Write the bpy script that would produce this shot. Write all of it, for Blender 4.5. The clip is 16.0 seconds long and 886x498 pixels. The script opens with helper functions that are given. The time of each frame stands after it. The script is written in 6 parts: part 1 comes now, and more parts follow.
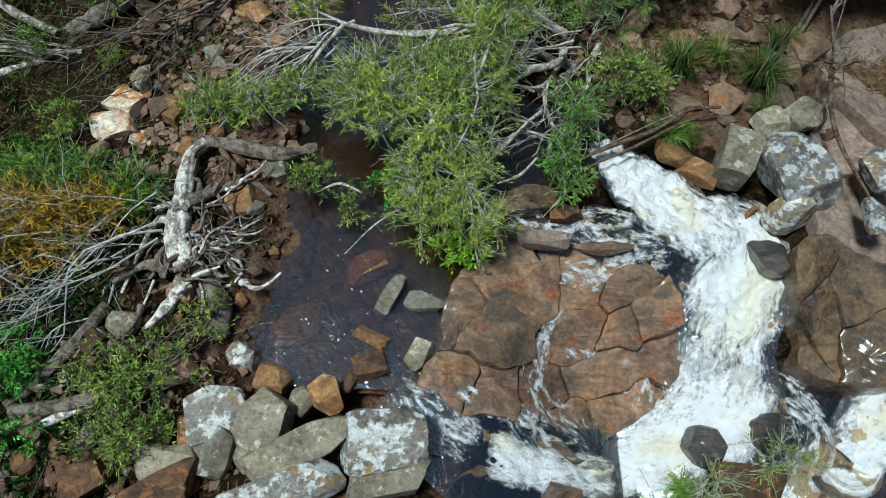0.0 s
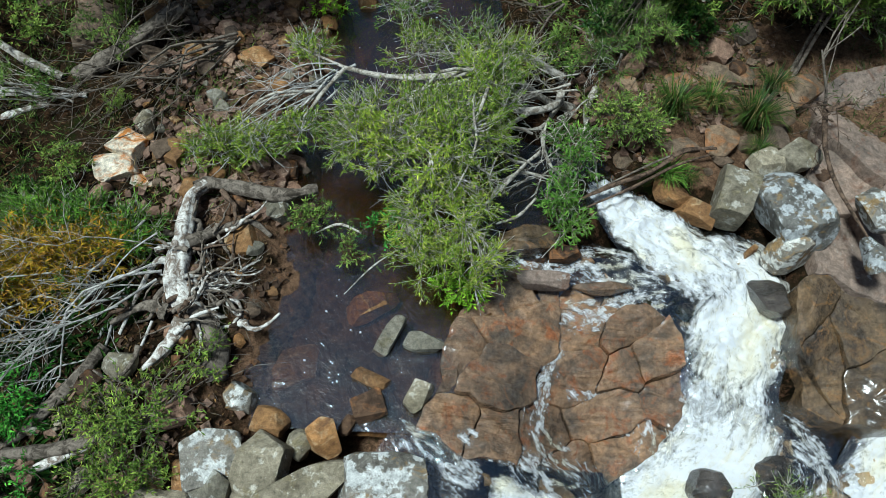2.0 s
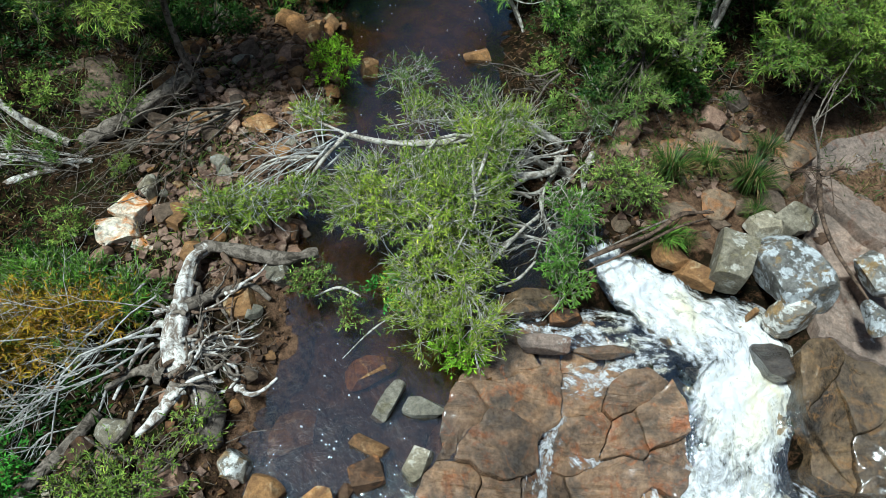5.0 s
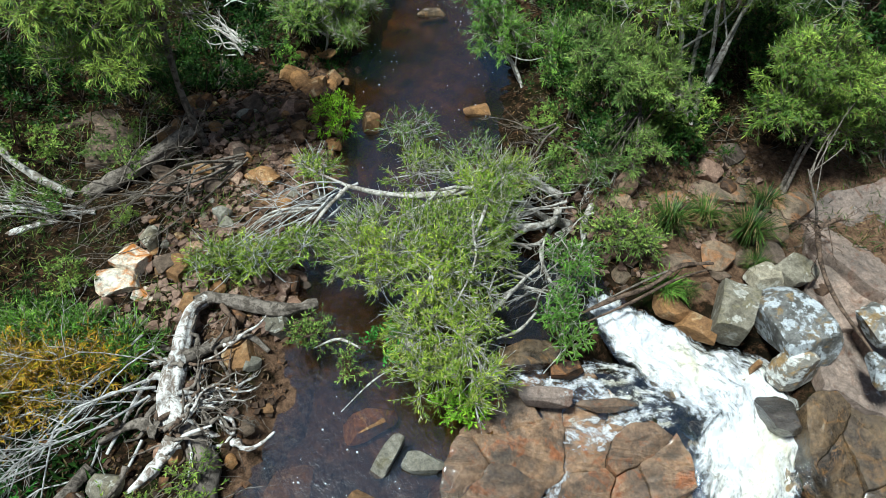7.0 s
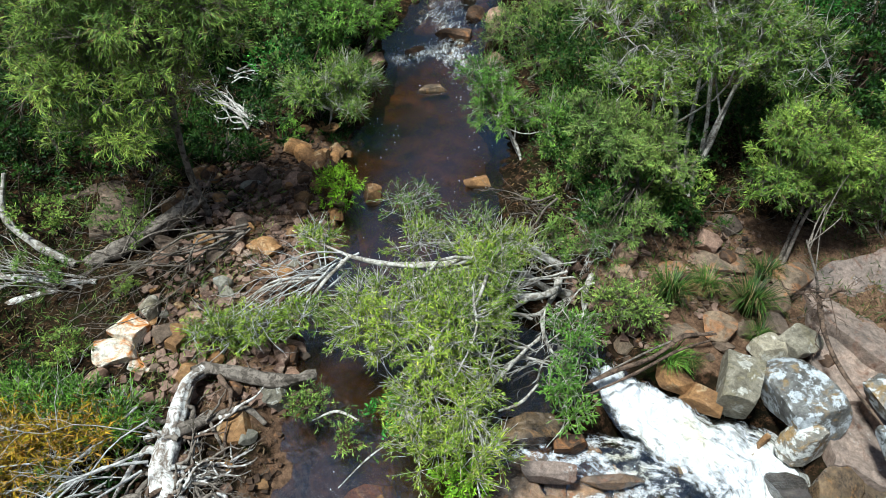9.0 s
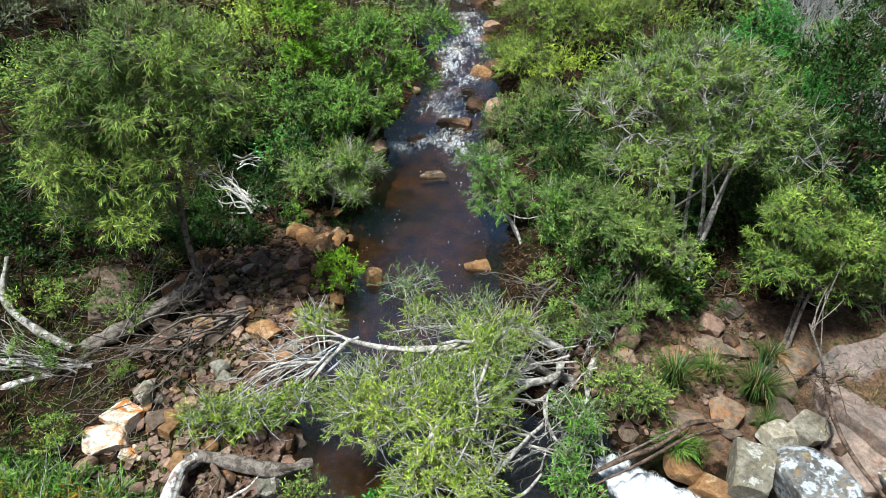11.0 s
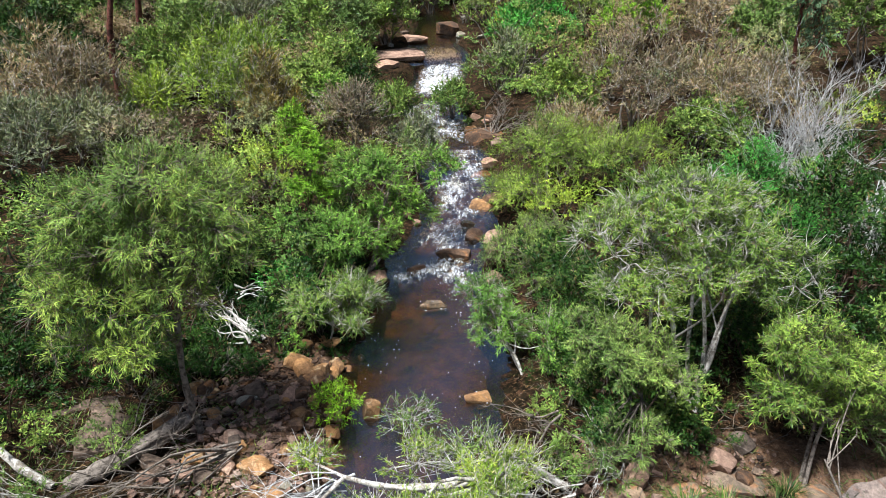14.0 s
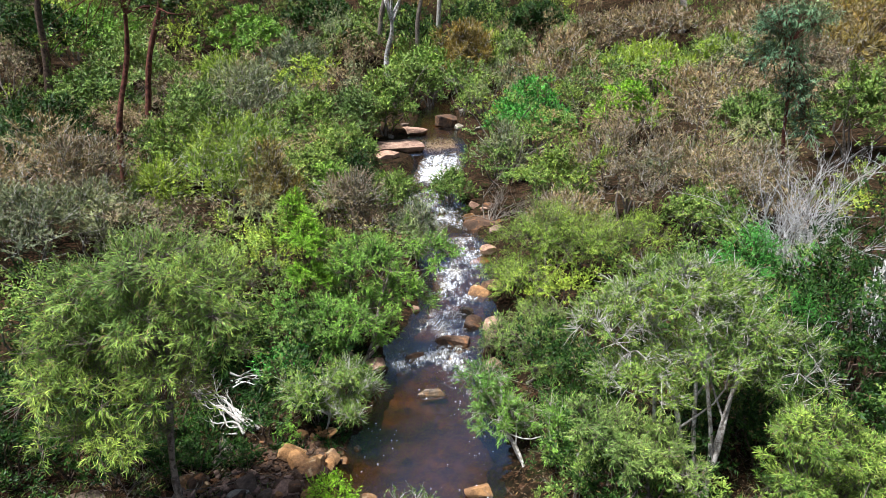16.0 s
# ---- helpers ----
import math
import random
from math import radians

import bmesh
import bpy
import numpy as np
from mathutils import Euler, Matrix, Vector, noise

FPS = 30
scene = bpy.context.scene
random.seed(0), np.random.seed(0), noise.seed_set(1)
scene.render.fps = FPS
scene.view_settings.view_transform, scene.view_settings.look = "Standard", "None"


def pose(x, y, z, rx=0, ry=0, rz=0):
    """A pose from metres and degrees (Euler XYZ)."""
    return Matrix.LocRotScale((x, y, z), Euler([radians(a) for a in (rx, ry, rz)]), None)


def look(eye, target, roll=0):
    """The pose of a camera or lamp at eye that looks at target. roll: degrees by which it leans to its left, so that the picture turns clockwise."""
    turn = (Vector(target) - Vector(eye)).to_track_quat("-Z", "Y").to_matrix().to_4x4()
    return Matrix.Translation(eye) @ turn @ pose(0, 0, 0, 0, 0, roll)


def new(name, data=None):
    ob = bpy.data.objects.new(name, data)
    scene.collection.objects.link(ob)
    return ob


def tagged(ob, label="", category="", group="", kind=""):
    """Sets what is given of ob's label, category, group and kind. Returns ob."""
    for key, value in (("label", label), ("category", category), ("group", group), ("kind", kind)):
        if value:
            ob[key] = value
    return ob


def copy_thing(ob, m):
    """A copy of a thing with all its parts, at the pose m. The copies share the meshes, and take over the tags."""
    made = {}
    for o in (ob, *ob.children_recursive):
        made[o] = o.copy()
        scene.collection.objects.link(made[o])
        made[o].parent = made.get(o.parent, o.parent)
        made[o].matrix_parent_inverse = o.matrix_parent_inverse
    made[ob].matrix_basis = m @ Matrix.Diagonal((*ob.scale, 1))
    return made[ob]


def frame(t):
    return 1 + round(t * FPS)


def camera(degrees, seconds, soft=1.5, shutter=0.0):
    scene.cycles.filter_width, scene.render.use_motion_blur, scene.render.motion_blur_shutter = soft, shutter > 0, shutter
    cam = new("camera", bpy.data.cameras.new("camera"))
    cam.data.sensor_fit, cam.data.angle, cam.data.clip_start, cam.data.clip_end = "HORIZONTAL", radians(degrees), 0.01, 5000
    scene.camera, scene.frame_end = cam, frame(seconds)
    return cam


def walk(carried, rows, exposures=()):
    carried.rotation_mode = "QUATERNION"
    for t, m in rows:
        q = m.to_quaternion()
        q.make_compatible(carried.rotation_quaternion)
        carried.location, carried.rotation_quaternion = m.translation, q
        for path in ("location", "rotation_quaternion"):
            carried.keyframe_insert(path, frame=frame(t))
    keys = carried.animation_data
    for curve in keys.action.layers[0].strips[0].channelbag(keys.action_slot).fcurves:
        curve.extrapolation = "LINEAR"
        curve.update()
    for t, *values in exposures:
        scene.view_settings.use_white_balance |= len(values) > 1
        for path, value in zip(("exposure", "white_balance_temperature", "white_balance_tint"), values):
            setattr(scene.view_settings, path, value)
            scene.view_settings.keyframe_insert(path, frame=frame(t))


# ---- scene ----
cam = camera(67.36, 16.0, soft=0.2)
walk(cam, [
    (0, pose(0, 0, 9.0, 26.70, 0, 0)),
    (0.5, pose(0, 0, 9.0, 27.56, 0, -0.03)),
    (1, pose(0, 0, 9.0, 28.42, 0, -0.04)),
    (1.5, pose(0, 0, 9.0, 29.28, 0, -0.07)),
    (2, pose(0, 0, 9.0, 30.17, 0, -0.1)),
    (2.5, pose(0, 0, 9.0, 31.06, 0, -0.11)),
    (3, pose(0, 0, 9.0, 31.97, 0, -0.12)),
    (3.5, pose(0, 0, 9.0, 32.86, 0, -0.13)),
    (4, pose(0, 0, 9.0, 33.77, 0, -0.15)),
    (6.5, pose(0, 0, 9.0, 38.77, 0, -0.14)),
    (7, pose(0, 0, 9.0, 40.02, 0, -0.12)),
    (7.5, pose(0, 0, 9.0, 41.37, 0, -0.11)),
    (8, pose(0, 0, 9.0, 42.87, 0, -0.08)),
    (8.5, pose(0, 0, 9.0, 44.44, 0, -0.06)),
    (9, pose(0, 0, 9.0, 46.04, 0, -0.05)),
    (11.5, pose(0, 0, 9.0, 55.09, 0, 0.01)),
    (12, pose(0, 0, 9.0, 56.93, 0, 0.01)),
    (12.5, pose(0, 0, 9.0, 58.77, 0, 0.01)),
    (13, pose(0, 0, 9.0, 60.60, 0, 0.01)),
    (13.5, pose(0, 0, 9.0, 62.49, 0, -0.01)),
    (14, pose(0, 0, 9.0, 64.37, 0, -0.02)),
    (14.5, pose(0, 0, 9.0, 66.22, 0, -0.04)),
    (15, pose(0, 0, 9.0, 68.04, 0, -0.08)),
    (15.5, pose(0, 0, 9.0, 69.90, 0, -0.11)),
    (16, pose(0, 0, 9.0, 71.82, 0, -0.12)),
], exposures=[(0, -0.22, 5550, -4), (4, 0.06, 5550, -4), (7, 0.34, 5600, -2), (9, 0.5, 5650, 1), (12.5, 0.89, 5800, 7), (16, 1.16, 5850, 12)])

# ---------------------------------------------------------------- sky and light
world = bpy.data.worlds.new("sky")
scene.world = world
world.use_nodes = True
wn = world.node_tree.nodes
sky = wn.new("ShaderNodeTexSky")
sky.sky_type = "NISHITA"
sky.sun_disc = False
sky.sun_elevation, sky.sun_rotation = radians(71.5), radians(244)
sky.air_density, sky.dust_density, sky.ozone_density = 1.0, 3.0, 1.2
world.node_tree.links.new(sky.outputs[0], wn["Background"].inputs[0])
wn["Background"].inputs[1].default_value = 0.05
sun = new("sun", bpy.data.lights.new("sun", "SUN"))
sun.data.energy, sun.data.angle, sun.data.color = 5.0, radians(10), (1.0, 0.98, 0.94)
sun.matrix_world = look((0, 0, 60), (16.5, 8, 60 - 55))

# ---------------------------------------------------------------- materials
def graph(name):
    m = bpy.data.materials.new(name)
    m.use_nodes = True
    nt = m.node_tree
    b = nt.nodes["Principled BSDF"]
    return m, nt, b


def node(nt, kind, links=(), **values):
    n = nt.nodes.new(kind)
    for key, v in values.items():
        if key == "operation":
            n.operation = v
        elif key == "blend":
            n.data_type, n.blend_type = "RGBA", v
        elif key == "feature":
            n.feature = v
    for sock, src in links:
        if isinstance(src, (int, float, tuple)):
            n.inputs[sock].default_value = src
        else:
            nt.links.new(src, n.inputs[sock])
    return n


def ramp(nt, src, stops):
    r = nt.nodes.new("ShaderNodeValToRGB")
    e = r.color_ramp.elements
    while len(e) < len(stops):
        e.new(0.5)
    for el, (p, c) in zip(e, stops):
        el.position, el.color = p, (*c, 1)
    nt.links.new(src, r.inputs[0])
    return r.outputs[0]


def noise_at(nt, scale, detail=5, rough=0.6, co=None, distort=0.0):
    if co is None:
        co = node(nt, "ShaderNodeNewGeometry").outputs["Position"]
    return node(nt, "ShaderNodeTexNoise", [("Vector", co), ("Scale", scale), ("Detail", detail), ("Roughness", rough), ("Distortion", distort)]).outputs[0]


def mix(nt, f, a, b, blend="MIX"):
    n = node(nt, "ShaderNodeMix", blend=blend)
    for i, s in ((0, f), (6, a), (7, b)):
        if isinstance(s, tuple):
            n.inputs[i].default_value = (*s, 1)
        elif isinstance(s, (int, float)):
            n.inputs[i].default_value = s
        else:
            nt.links.new(s, n.inputs[i])
    return n.outputs[2]


def bump(nt, b, src, strength=0.5, dist=0.03):
    n = node(nt, "ShaderNodeBump", [("Height", src), ("Strength", strength), ("Distance", dist)])
    nt.links.new(n.outputs[0], b.inputs["Normal"])


def rock_mat(name, base, dark, patch, patch_at=0.6, rough=0.75, lichen=None, wet=0.0, lichen_at=0.56, groove=-28):
    m, nt, b = graph(name)
    tone = node(nt, "ShaderNodeObjectInfo").outputs["Random"]
    large = noise_at(nt, 1.7, 6, 0.62, distort=0.6)
    fine = noise_at(nt, 14, 8, 0.7)
    grain = noise_at(nt, 90, 4, 0.7)
    c = mix(nt, ramp(nt, large, [(0.35, (0, 0, 0)), (0.62, (1, 1, 1))]), dark, base)
    c = mix(nt, ramp(nt, noise_at(nt, 3.1, 7, 0.65, distort=1.0), [(patch_at - 0.06, (0, 0, 0)), (patch_at + 0.06, (1, 1, 1))]), c, patch)
    if lichen:
        c = mix(nt, ramp(nt, noise_at(nt, 4.2, 10, 0.7), [(lichen_at, (0, 0, 0)), (lichen_at + 0.05, (1, 1, 1))]), c, lichen)
    c = mix(nt, 1.0, c, ramp(nt, fine, [(0.3, (0.48, 0.48, 0.48)), (0.66, (1.22, 1.22, 1.22))]), "MULTIPLY")
    c = mix(nt, 1.0, c, ramp(nt, grain, [(0.3, (0.6, 0.6, 0.6)), (0.66, (1.25, 1.25, 1.25))]), "MULTIPLY")
    c = mix(nt, 1.0, c, ramp(nt, tone, [(0.0, (0.72, 0.74, 0.78)), (1.0, (1.2, 1.15, 1.08))]), "MULTIPLY")
    h0 = noise_at(nt, 4, 6, 0.6, distort=0.5)
    if wet:
        strata = node(nt, "ShaderNodeMapping", [("Vector", node(nt, "ShaderNodeNewGeometry").outputs["Position"]), ("Rotation", (0, 0, radians(groove))), ("Scale", (1.0, 3.0, 1))]).outputs[0]
        ridge = noise_at(nt, 0.9, 3, 0.5, strata, 2.2)
        c = mix(nt, 1.0, c, ramp(nt, ridge, [(0.38, (0.86, 0.87, 0.88)), (0.62, (1.1, 1.08, 1.05))]), "MULTIPLY")
        h0 = mix(nt, 0.7, h0, ridge)
    nt.links.new(c, b.inputs["Base Color"])
    if wet:
        nt.links.new(ramp(nt, large, [(0.3, (0.14,) * 3), (0.75, (rough,) * 3)]), b.inputs["Roughness"])
        b.inputs["Coat Weight"].default_value, b.inputs["Coat Roughness"].default_value = 0.35, 0.15
    else:
        b.inputs["Roughness"].default_value = rough
        b.inputs["Specular IOR Level"].default_value = 0.12
    h = mix(nt, 0.35, fine, grain)
    h = mix(nt, 0.45, h, h0)
    bump(nt, b, mix(nt, 0.6, h, h0) if wet else h, 0.9, 0.16 if wet else 0.06)
    return m


def leaf_mat(name, a, bcol, dead=(0.16, 0.12, 0.05), dead_part=0.04, gloss=0.45):
    m, nt, b = graph(name)
    geo = node(nt, "ShaderNodeNewGeometry")
    isl = geo.outputs["Random Per Island"]
    big = noise_at(nt, 1.3, 3, 0.6)
    c = mix(nt, isl, a, bcol)
    age = node(nt, "ShaderNodeMath", [(0, node(nt, "ShaderNodeMath", [(0, isl), (1, 23.7)], operation="MULTIPLY").outputs[0])], operation="FRACT")
    c = mix(nt, 1.0, c, ramp(nt, age.outputs[0], [(0.0, (0.6, 0.64, 0.6)), (0.6, (0.95, 0.95, 0.9)), (1.0, (1.45, 1.4, 1.2))]), "MULTIPLY")
    c = mix(nt, 1.0, c, ramp(nt, big, [(0.3, (0.55, 0.62, 0.55)), (0.7, (1.3, 1.25, 1.1))]), "MULTIPLY")
    c = mix(nt, 1.0, c, ramp(nt, noise_at(nt, 0.3, 3, 0.6), [(0.35, (0.75, 0.8, 0.85)), (0.65, (1.25, 1.18, 1.05))]), "MULTIPLY")
    pick = node(nt, "ShaderNodeMath", [(0, node(nt, "ShaderNodeMath", [(0, isl), (1, 57.3)], operation="MULTIPLY").outputs[0])], operation="FRACT")
    c = mix(nt, ramp(nt, pick.outputs[0], [(1 - dead_part - 0.01, (0, 0, 0)), (1 - dead_part, (1, 1, 1))]), c, dead)
    c = mix(nt, 1.0, c, ramp(nt, noise_at(nt, 5, 6, 0.75), [(0.36, (0.4, 0.4, 0.4)), (0.62, (1.35, 1.35, 1.35))]), "MULTIPLY")
    tone = node(nt, "ShaderNodeObjectInfo").outputs["Random"]
    c = mix(nt, 1.0, c, ramp(nt, tone, [(0.0, (0.78, 0.8, 0.85)), (1.0, (1.22, 1.15, 1.0))]), "MULTIPLY")
    nt.links.new(c, b.inputs["Base Color"])
    b.inputs["Roughness"].default_value = gloss
    b.inputs["Specular IOR Level"].default_value = 0.12
    t = node(nt, "ShaderNodeBsdfTranslucent", [("Color", c)])
    s = node(nt, "ShaderNodeMixShader", [(0, 0.05), (1, b.outputs[0]), (2, t.outputs[0])])
    nt.links.new(s.outputs[0], nt.nodes["Material Output"].inputs[0])
    return m


def bark_mat(name, a, bcol, scale=9.0, rough=0.85):
    m, nt, b = graph(name)
    co = node(nt, "ShaderNodeTexCoord").outputs["Object"]
    n1 = noise_at(nt, scale, 8, 0.7, co, 0.8)
    n2 = noise_at(nt, scale * 5, 5, 0.7, co)
    c = mix(nt, ramp(nt, n1, [(0.42, (0, 0, 0)), (0.56, (1, 1, 1))]), a, bcol)
    c = mix(nt, 1.0, c, ramp(nt, n2, [(0.2, (0.5,) * 3), (0.7, (1.15,) * 3)]), "MULTIPLY")
    nt.links.new(c, b.inputs["Base Color"])
    b.inputs["Roughness"].default_value = rough
    b.inputs["Specular IOR Level"].default_value = 0.1
    bump(nt, b, mix(nt, 0.5, n1, n2), 0.8, 0.02)
    return m


def ground_mat():
    m, nt, b = graph("shade_darkened_soil_and_litter")
    n1 = noise_at(nt, 0.9, 6, 0.6, distort=0.5)
    n2 = noise_at(nt, 7, 8, 0.75)
    n3 = noise_at(nt, 45, 6, 0.75)
    # soil tones sunk near black so the colour holds the shade between bushes
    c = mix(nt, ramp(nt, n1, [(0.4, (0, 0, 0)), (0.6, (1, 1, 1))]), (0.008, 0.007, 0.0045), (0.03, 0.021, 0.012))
    c = mix(nt, ramp(nt, n2, [(0.5, (0, 0, 0)), (0.62, (1, 1, 1))]), c, (0.09, 0.047, 0.025))
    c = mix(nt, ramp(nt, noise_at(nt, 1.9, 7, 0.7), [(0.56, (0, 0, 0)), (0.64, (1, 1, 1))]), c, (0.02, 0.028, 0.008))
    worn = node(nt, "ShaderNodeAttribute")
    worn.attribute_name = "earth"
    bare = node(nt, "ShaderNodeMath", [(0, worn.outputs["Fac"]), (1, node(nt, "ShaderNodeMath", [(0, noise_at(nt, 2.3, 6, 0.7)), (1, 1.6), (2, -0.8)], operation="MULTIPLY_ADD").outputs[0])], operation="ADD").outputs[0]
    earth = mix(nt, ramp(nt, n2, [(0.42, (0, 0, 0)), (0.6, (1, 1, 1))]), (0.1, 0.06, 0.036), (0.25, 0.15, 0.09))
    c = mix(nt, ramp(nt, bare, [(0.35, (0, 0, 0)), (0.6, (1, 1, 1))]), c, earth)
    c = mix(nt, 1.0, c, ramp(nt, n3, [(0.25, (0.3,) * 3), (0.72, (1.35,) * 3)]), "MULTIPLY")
    nt.links.new(c, b.inputs["Base Color"])
    b.inputs["Roughness"].default_value = 0.95
    b.inputs["Specular IOR Level"].default_value = 0.0
    bump(nt, b, mix(nt, 0.5, n2, n3), 1.0, 0.07)
    return m


def water_mat():
    m, nt, b = graph("tannin_water")
    out = nt.nodes["Material Output"]
    geo = node(nt, "ShaderNodeNewGeometry").outputs["Position"]
    stretch = node(nt, "ShaderNodeMapping", [("Vector", geo), ("Scale", (1.0, 0.55, 1.0))]).outputs[0]
    w1 = noise_at(nt, 3.2, 5, 0.6, stretch, 1.8)
    w2 = noise_at(nt, 17.0, 3, 0.6, stretch, 0.8)
    n = node(nt, "ShaderNodeBump", [("Height", mix(nt, 0.3, w1, w2)), ("Strength", 0.36), ("Distance", 0.09)])
    nrm = n.outputs[0]
    tint = node(nt, "ShaderNodeBsdfTransparent", [("Color", (0.86, 0.68, 0.42, 1))])
    body = node(nt, "ShaderNodeBsdfDiffuse", [("Color", (0.03, 0.024, 0.016, 1)), ("Normal", nrm)])
    deep = node(nt, "ShaderNodeMixShader", [(0, 0.06), (1, tint.outputs[0]), (2, body.outputs[0])])
    gl = node(nt, "ShaderNodeBsdfGlossy", [("Color", (0.86, 0.95, 1, 1)), ("Roughness", 0.09), ("Normal", nrm)])
    fr = node(nt, "ShaderNodeFresnel", [("IOR", 2.8), ("Normal", nrm)])
    s = node(nt, "ShaderNodeMixShader", [(0, fr.outputs[0]), (1, deep.outputs[0]), (2, gl.outputs[0])])
    nt.links.new(s.outputs[0], out.inputs[0])
    return m


def foam_mat(name, cover, fray=0.3, patchy=0.15, torn=0.2, soft=0.06):
    """White water: streaks along the flow, torn open towards the edges."""
    m, nt, b = graph(name)
    uv = node(nt, "ShaderNodeUVMap")
    uv.uv_map = "flow"
    ed = node(nt, "ShaderNodeUVMap")
    ed.uv_map = "edge"
    sep = node(nt, "ShaderNodeSeparateXYZ", [(0, ed.outputs[0])])
    long = node(nt, "ShaderNodeMapping", [("Vector", uv.outputs[0]), ("Scale", (1.0, 2.3, 1))]).outputs[0]
    n1 = ramp(nt, noise_at(nt, 1.7, 9, 0.68, long, 1.8), [(torn, (torn - 0.06,) * 3), (1 - torn, (1.06 - torn,) * 3)])
    n2 = noise_at(nt, 5.0, 8, 0.72, long, 1.0)
    n3 = noise_at(nt, 0.8, 3, 0.6, long, 0.5)
    edge = node(nt, "ShaderNodeMath", [(0, sep.outputs[0])], operation="ABSOLUTE").outputs[0]
    e2 = node(nt, "ShaderNodeMath", [(0, edge), (1, 4.0)], operation="POWER").outputs[0]
    n2f = mix(nt, 0.4, n2, noise_at(nt, 11, 8, 0.72))
    ends = node(nt, "ShaderNodeMath", [(0, node(nt, "ShaderNodeMath", [(0, sep.outputs[1])], operation="ABSOLUTE").outputs[0]), (1, 9.0)], operation="POWER").outputs[0]
    e2 = node(nt, "ShaderNodeMath", [(0, e2), (1, ends)], operation="ADD").outputs[0]
    k = node(nt, "ShaderNodeMath", [(0, n1), (1, n2f)], operation="ADD").outputs[0]
    k = node(nt, "ShaderNodeMath", [(0, k), (1, 0.5), (2, cover - 0.5)], operation="MULTIPLY_ADD").outputs[0]
    k2 = node(nt, "ShaderNodeMath", [(0, e2), (1, -fray), (2, k)], operation="MULTIPLY_ADD").outputs[0]
    n4 = node(nt, "ShaderNodeMath", [(0, noise_at(nt, 0.55, 2, 0.5)), (1, patchy), (2, -0.5 * patchy)], operation="MULTIPLY_ADD").outputs[0]
    k2 = node(nt, "ShaderNodeMath", [(0, k2), (1, n4)], operation="ADD").outputs[0]
    fac = ramp(nt, k2, [(0.5 - soft, (0, 0, 0)), (0.5 + soft, (1, 1, 1))])
    c = ramp(nt, n2f, [(0.33, (0.7, 0.66, 0.52)), (0.44, (0.92, 0.91, 0.86)), (0.54, (0.97, 0.98, 1.0))])
    c = mix(nt, ramp(nt, n3, [(0.5, (0, 0, 0)), (0.7, (1, 1, 1))]), c, mix(nt, 1.0, c, (1.0, 0.93, 0.72), "MULTIPLY"))
    nt.links.new(c, b.inputs["Base Color"])
    b.inputs["Roughness"].default_value = 0.7
    b.inputs["Specular IOR Level"].default_value = 0.15
    froth = noise_at(nt, 16, 7, 0.75)
    bump(nt, b, mix(nt, 0.55, n2, froth), 1.0, 0.12)
    tr = node(nt, "ShaderNodeBsdfTransparent")
    s = node(nt, "ShaderNodeMixShader", [(0, fac), (1, tr.outputs[0]), (2, b.outputs[0])])
    nt.links.new(s.outputs[0], nt.nodes["Material Output"].inputs[0])
    return m


SOIL = ground_mat()
WATER = water_mat()
FOAM = foam_mat("white_water", 0.615, 0.5, 0.4, 0.14, 0.08)
FOAM_THIN = foam_mat("thin_white_water", 0.462, 0.14, soft=0.07)
FOAM_FAR = foam_mat("broken_white_water", 0.345, 0.1, 0.6, 0.18, 0.16)
FOAM_POOL = foam_mat("frothy_white_water", 0.46, 0.3, 0.3, 0.2, 0.12)
BEDROCK = rock_mat("wet_brown_bedrock", (0.33, 0.2, 0.112), (0.1, 0.077, 0.057), (0.28, 0.108, 0.043), 0.59, 0.3, wet=1)
BEDROCK_DARK = rock_mat("wet_dark_bedrock", (0.17, 0.115, 0.062), (0.04, 0.033, 0.026), (0.22, 0.12, 0.045), 0.6, 0.26, wet=1, groove=62)
WETROCK = rock_mat("wet_black_rock", (0.07, 0.06, 0.052), (0.03, 0.028, 0.027), (0.1, 0.07, 0.045), 0.62, 0.22, wet=1, groove=20)
LEDGE_TAN = rock_mat("tan_ledge_rock", (0.3, 0.215, 0.14), (0.13, 0.1, 0.07), (0.34, 0.17, 0.08), 0.57, 0.85)
PINK = rock_mat("pink_grey_sandstone", (0.33, 0.25, 0.2), (0.16, 0.13, 0.11), (0.2, 0.12, 0.085), 0.6, 0.8, lichen=(0.5, 0.49, 0.46), lichen_at=0.62)
GREY = rock_mat("grey_lichen_rock", (0.33, 0.295, 0.22), (0.15, 0.132, 0.095), (0.22, 0.19, 0.115), 0.6, 0.85, lichen=(0.48, 0.46, 0.39))
PALE = rock_mat("pale_lichen_rock", (0.3, 0.28, 0.24), (0.13, 0.12, 0.1), (0.33, 0.22, 0.1), 0.57, 0.85, lichen=(0.66, 0.67, 0.64), lichen_at=0.5)
OCHRE = rock_mat("ochre_stone", (0.4, 0.215, 0.085), (0.15, 0.085, 0.045), (0.5, 0.36, 0.2), 0.6, 0.7)
RUSTY = rock_mat("rusty_brown_stone", (0.14, 0.085, 0.052), (0.05, 0.034, 0.024), (0.25, 0.12, 0.05), 0.58, 0.7)
QUARTZ = rock_mat("white_ochre_stone", (0.74, 0.69, 0.58), (0.66, 0.58, 0.44), (0.5, 0.2, 0.05), 0.53, 0.7)
BED = rock_mat("orange_creek_bed", (0.19, 0.095, 0.032), (0.03, 0.018, 0.009), (0.09, 0.045, 0.016), 0.55, 0.9)
PINKISH = rock_mat("pinkish_brown_stone", (0.4, 0.255, 0.175), (0.17, 0.1, 0.068), (0.5, 0.35, 0.24), 0.6, 0.8)
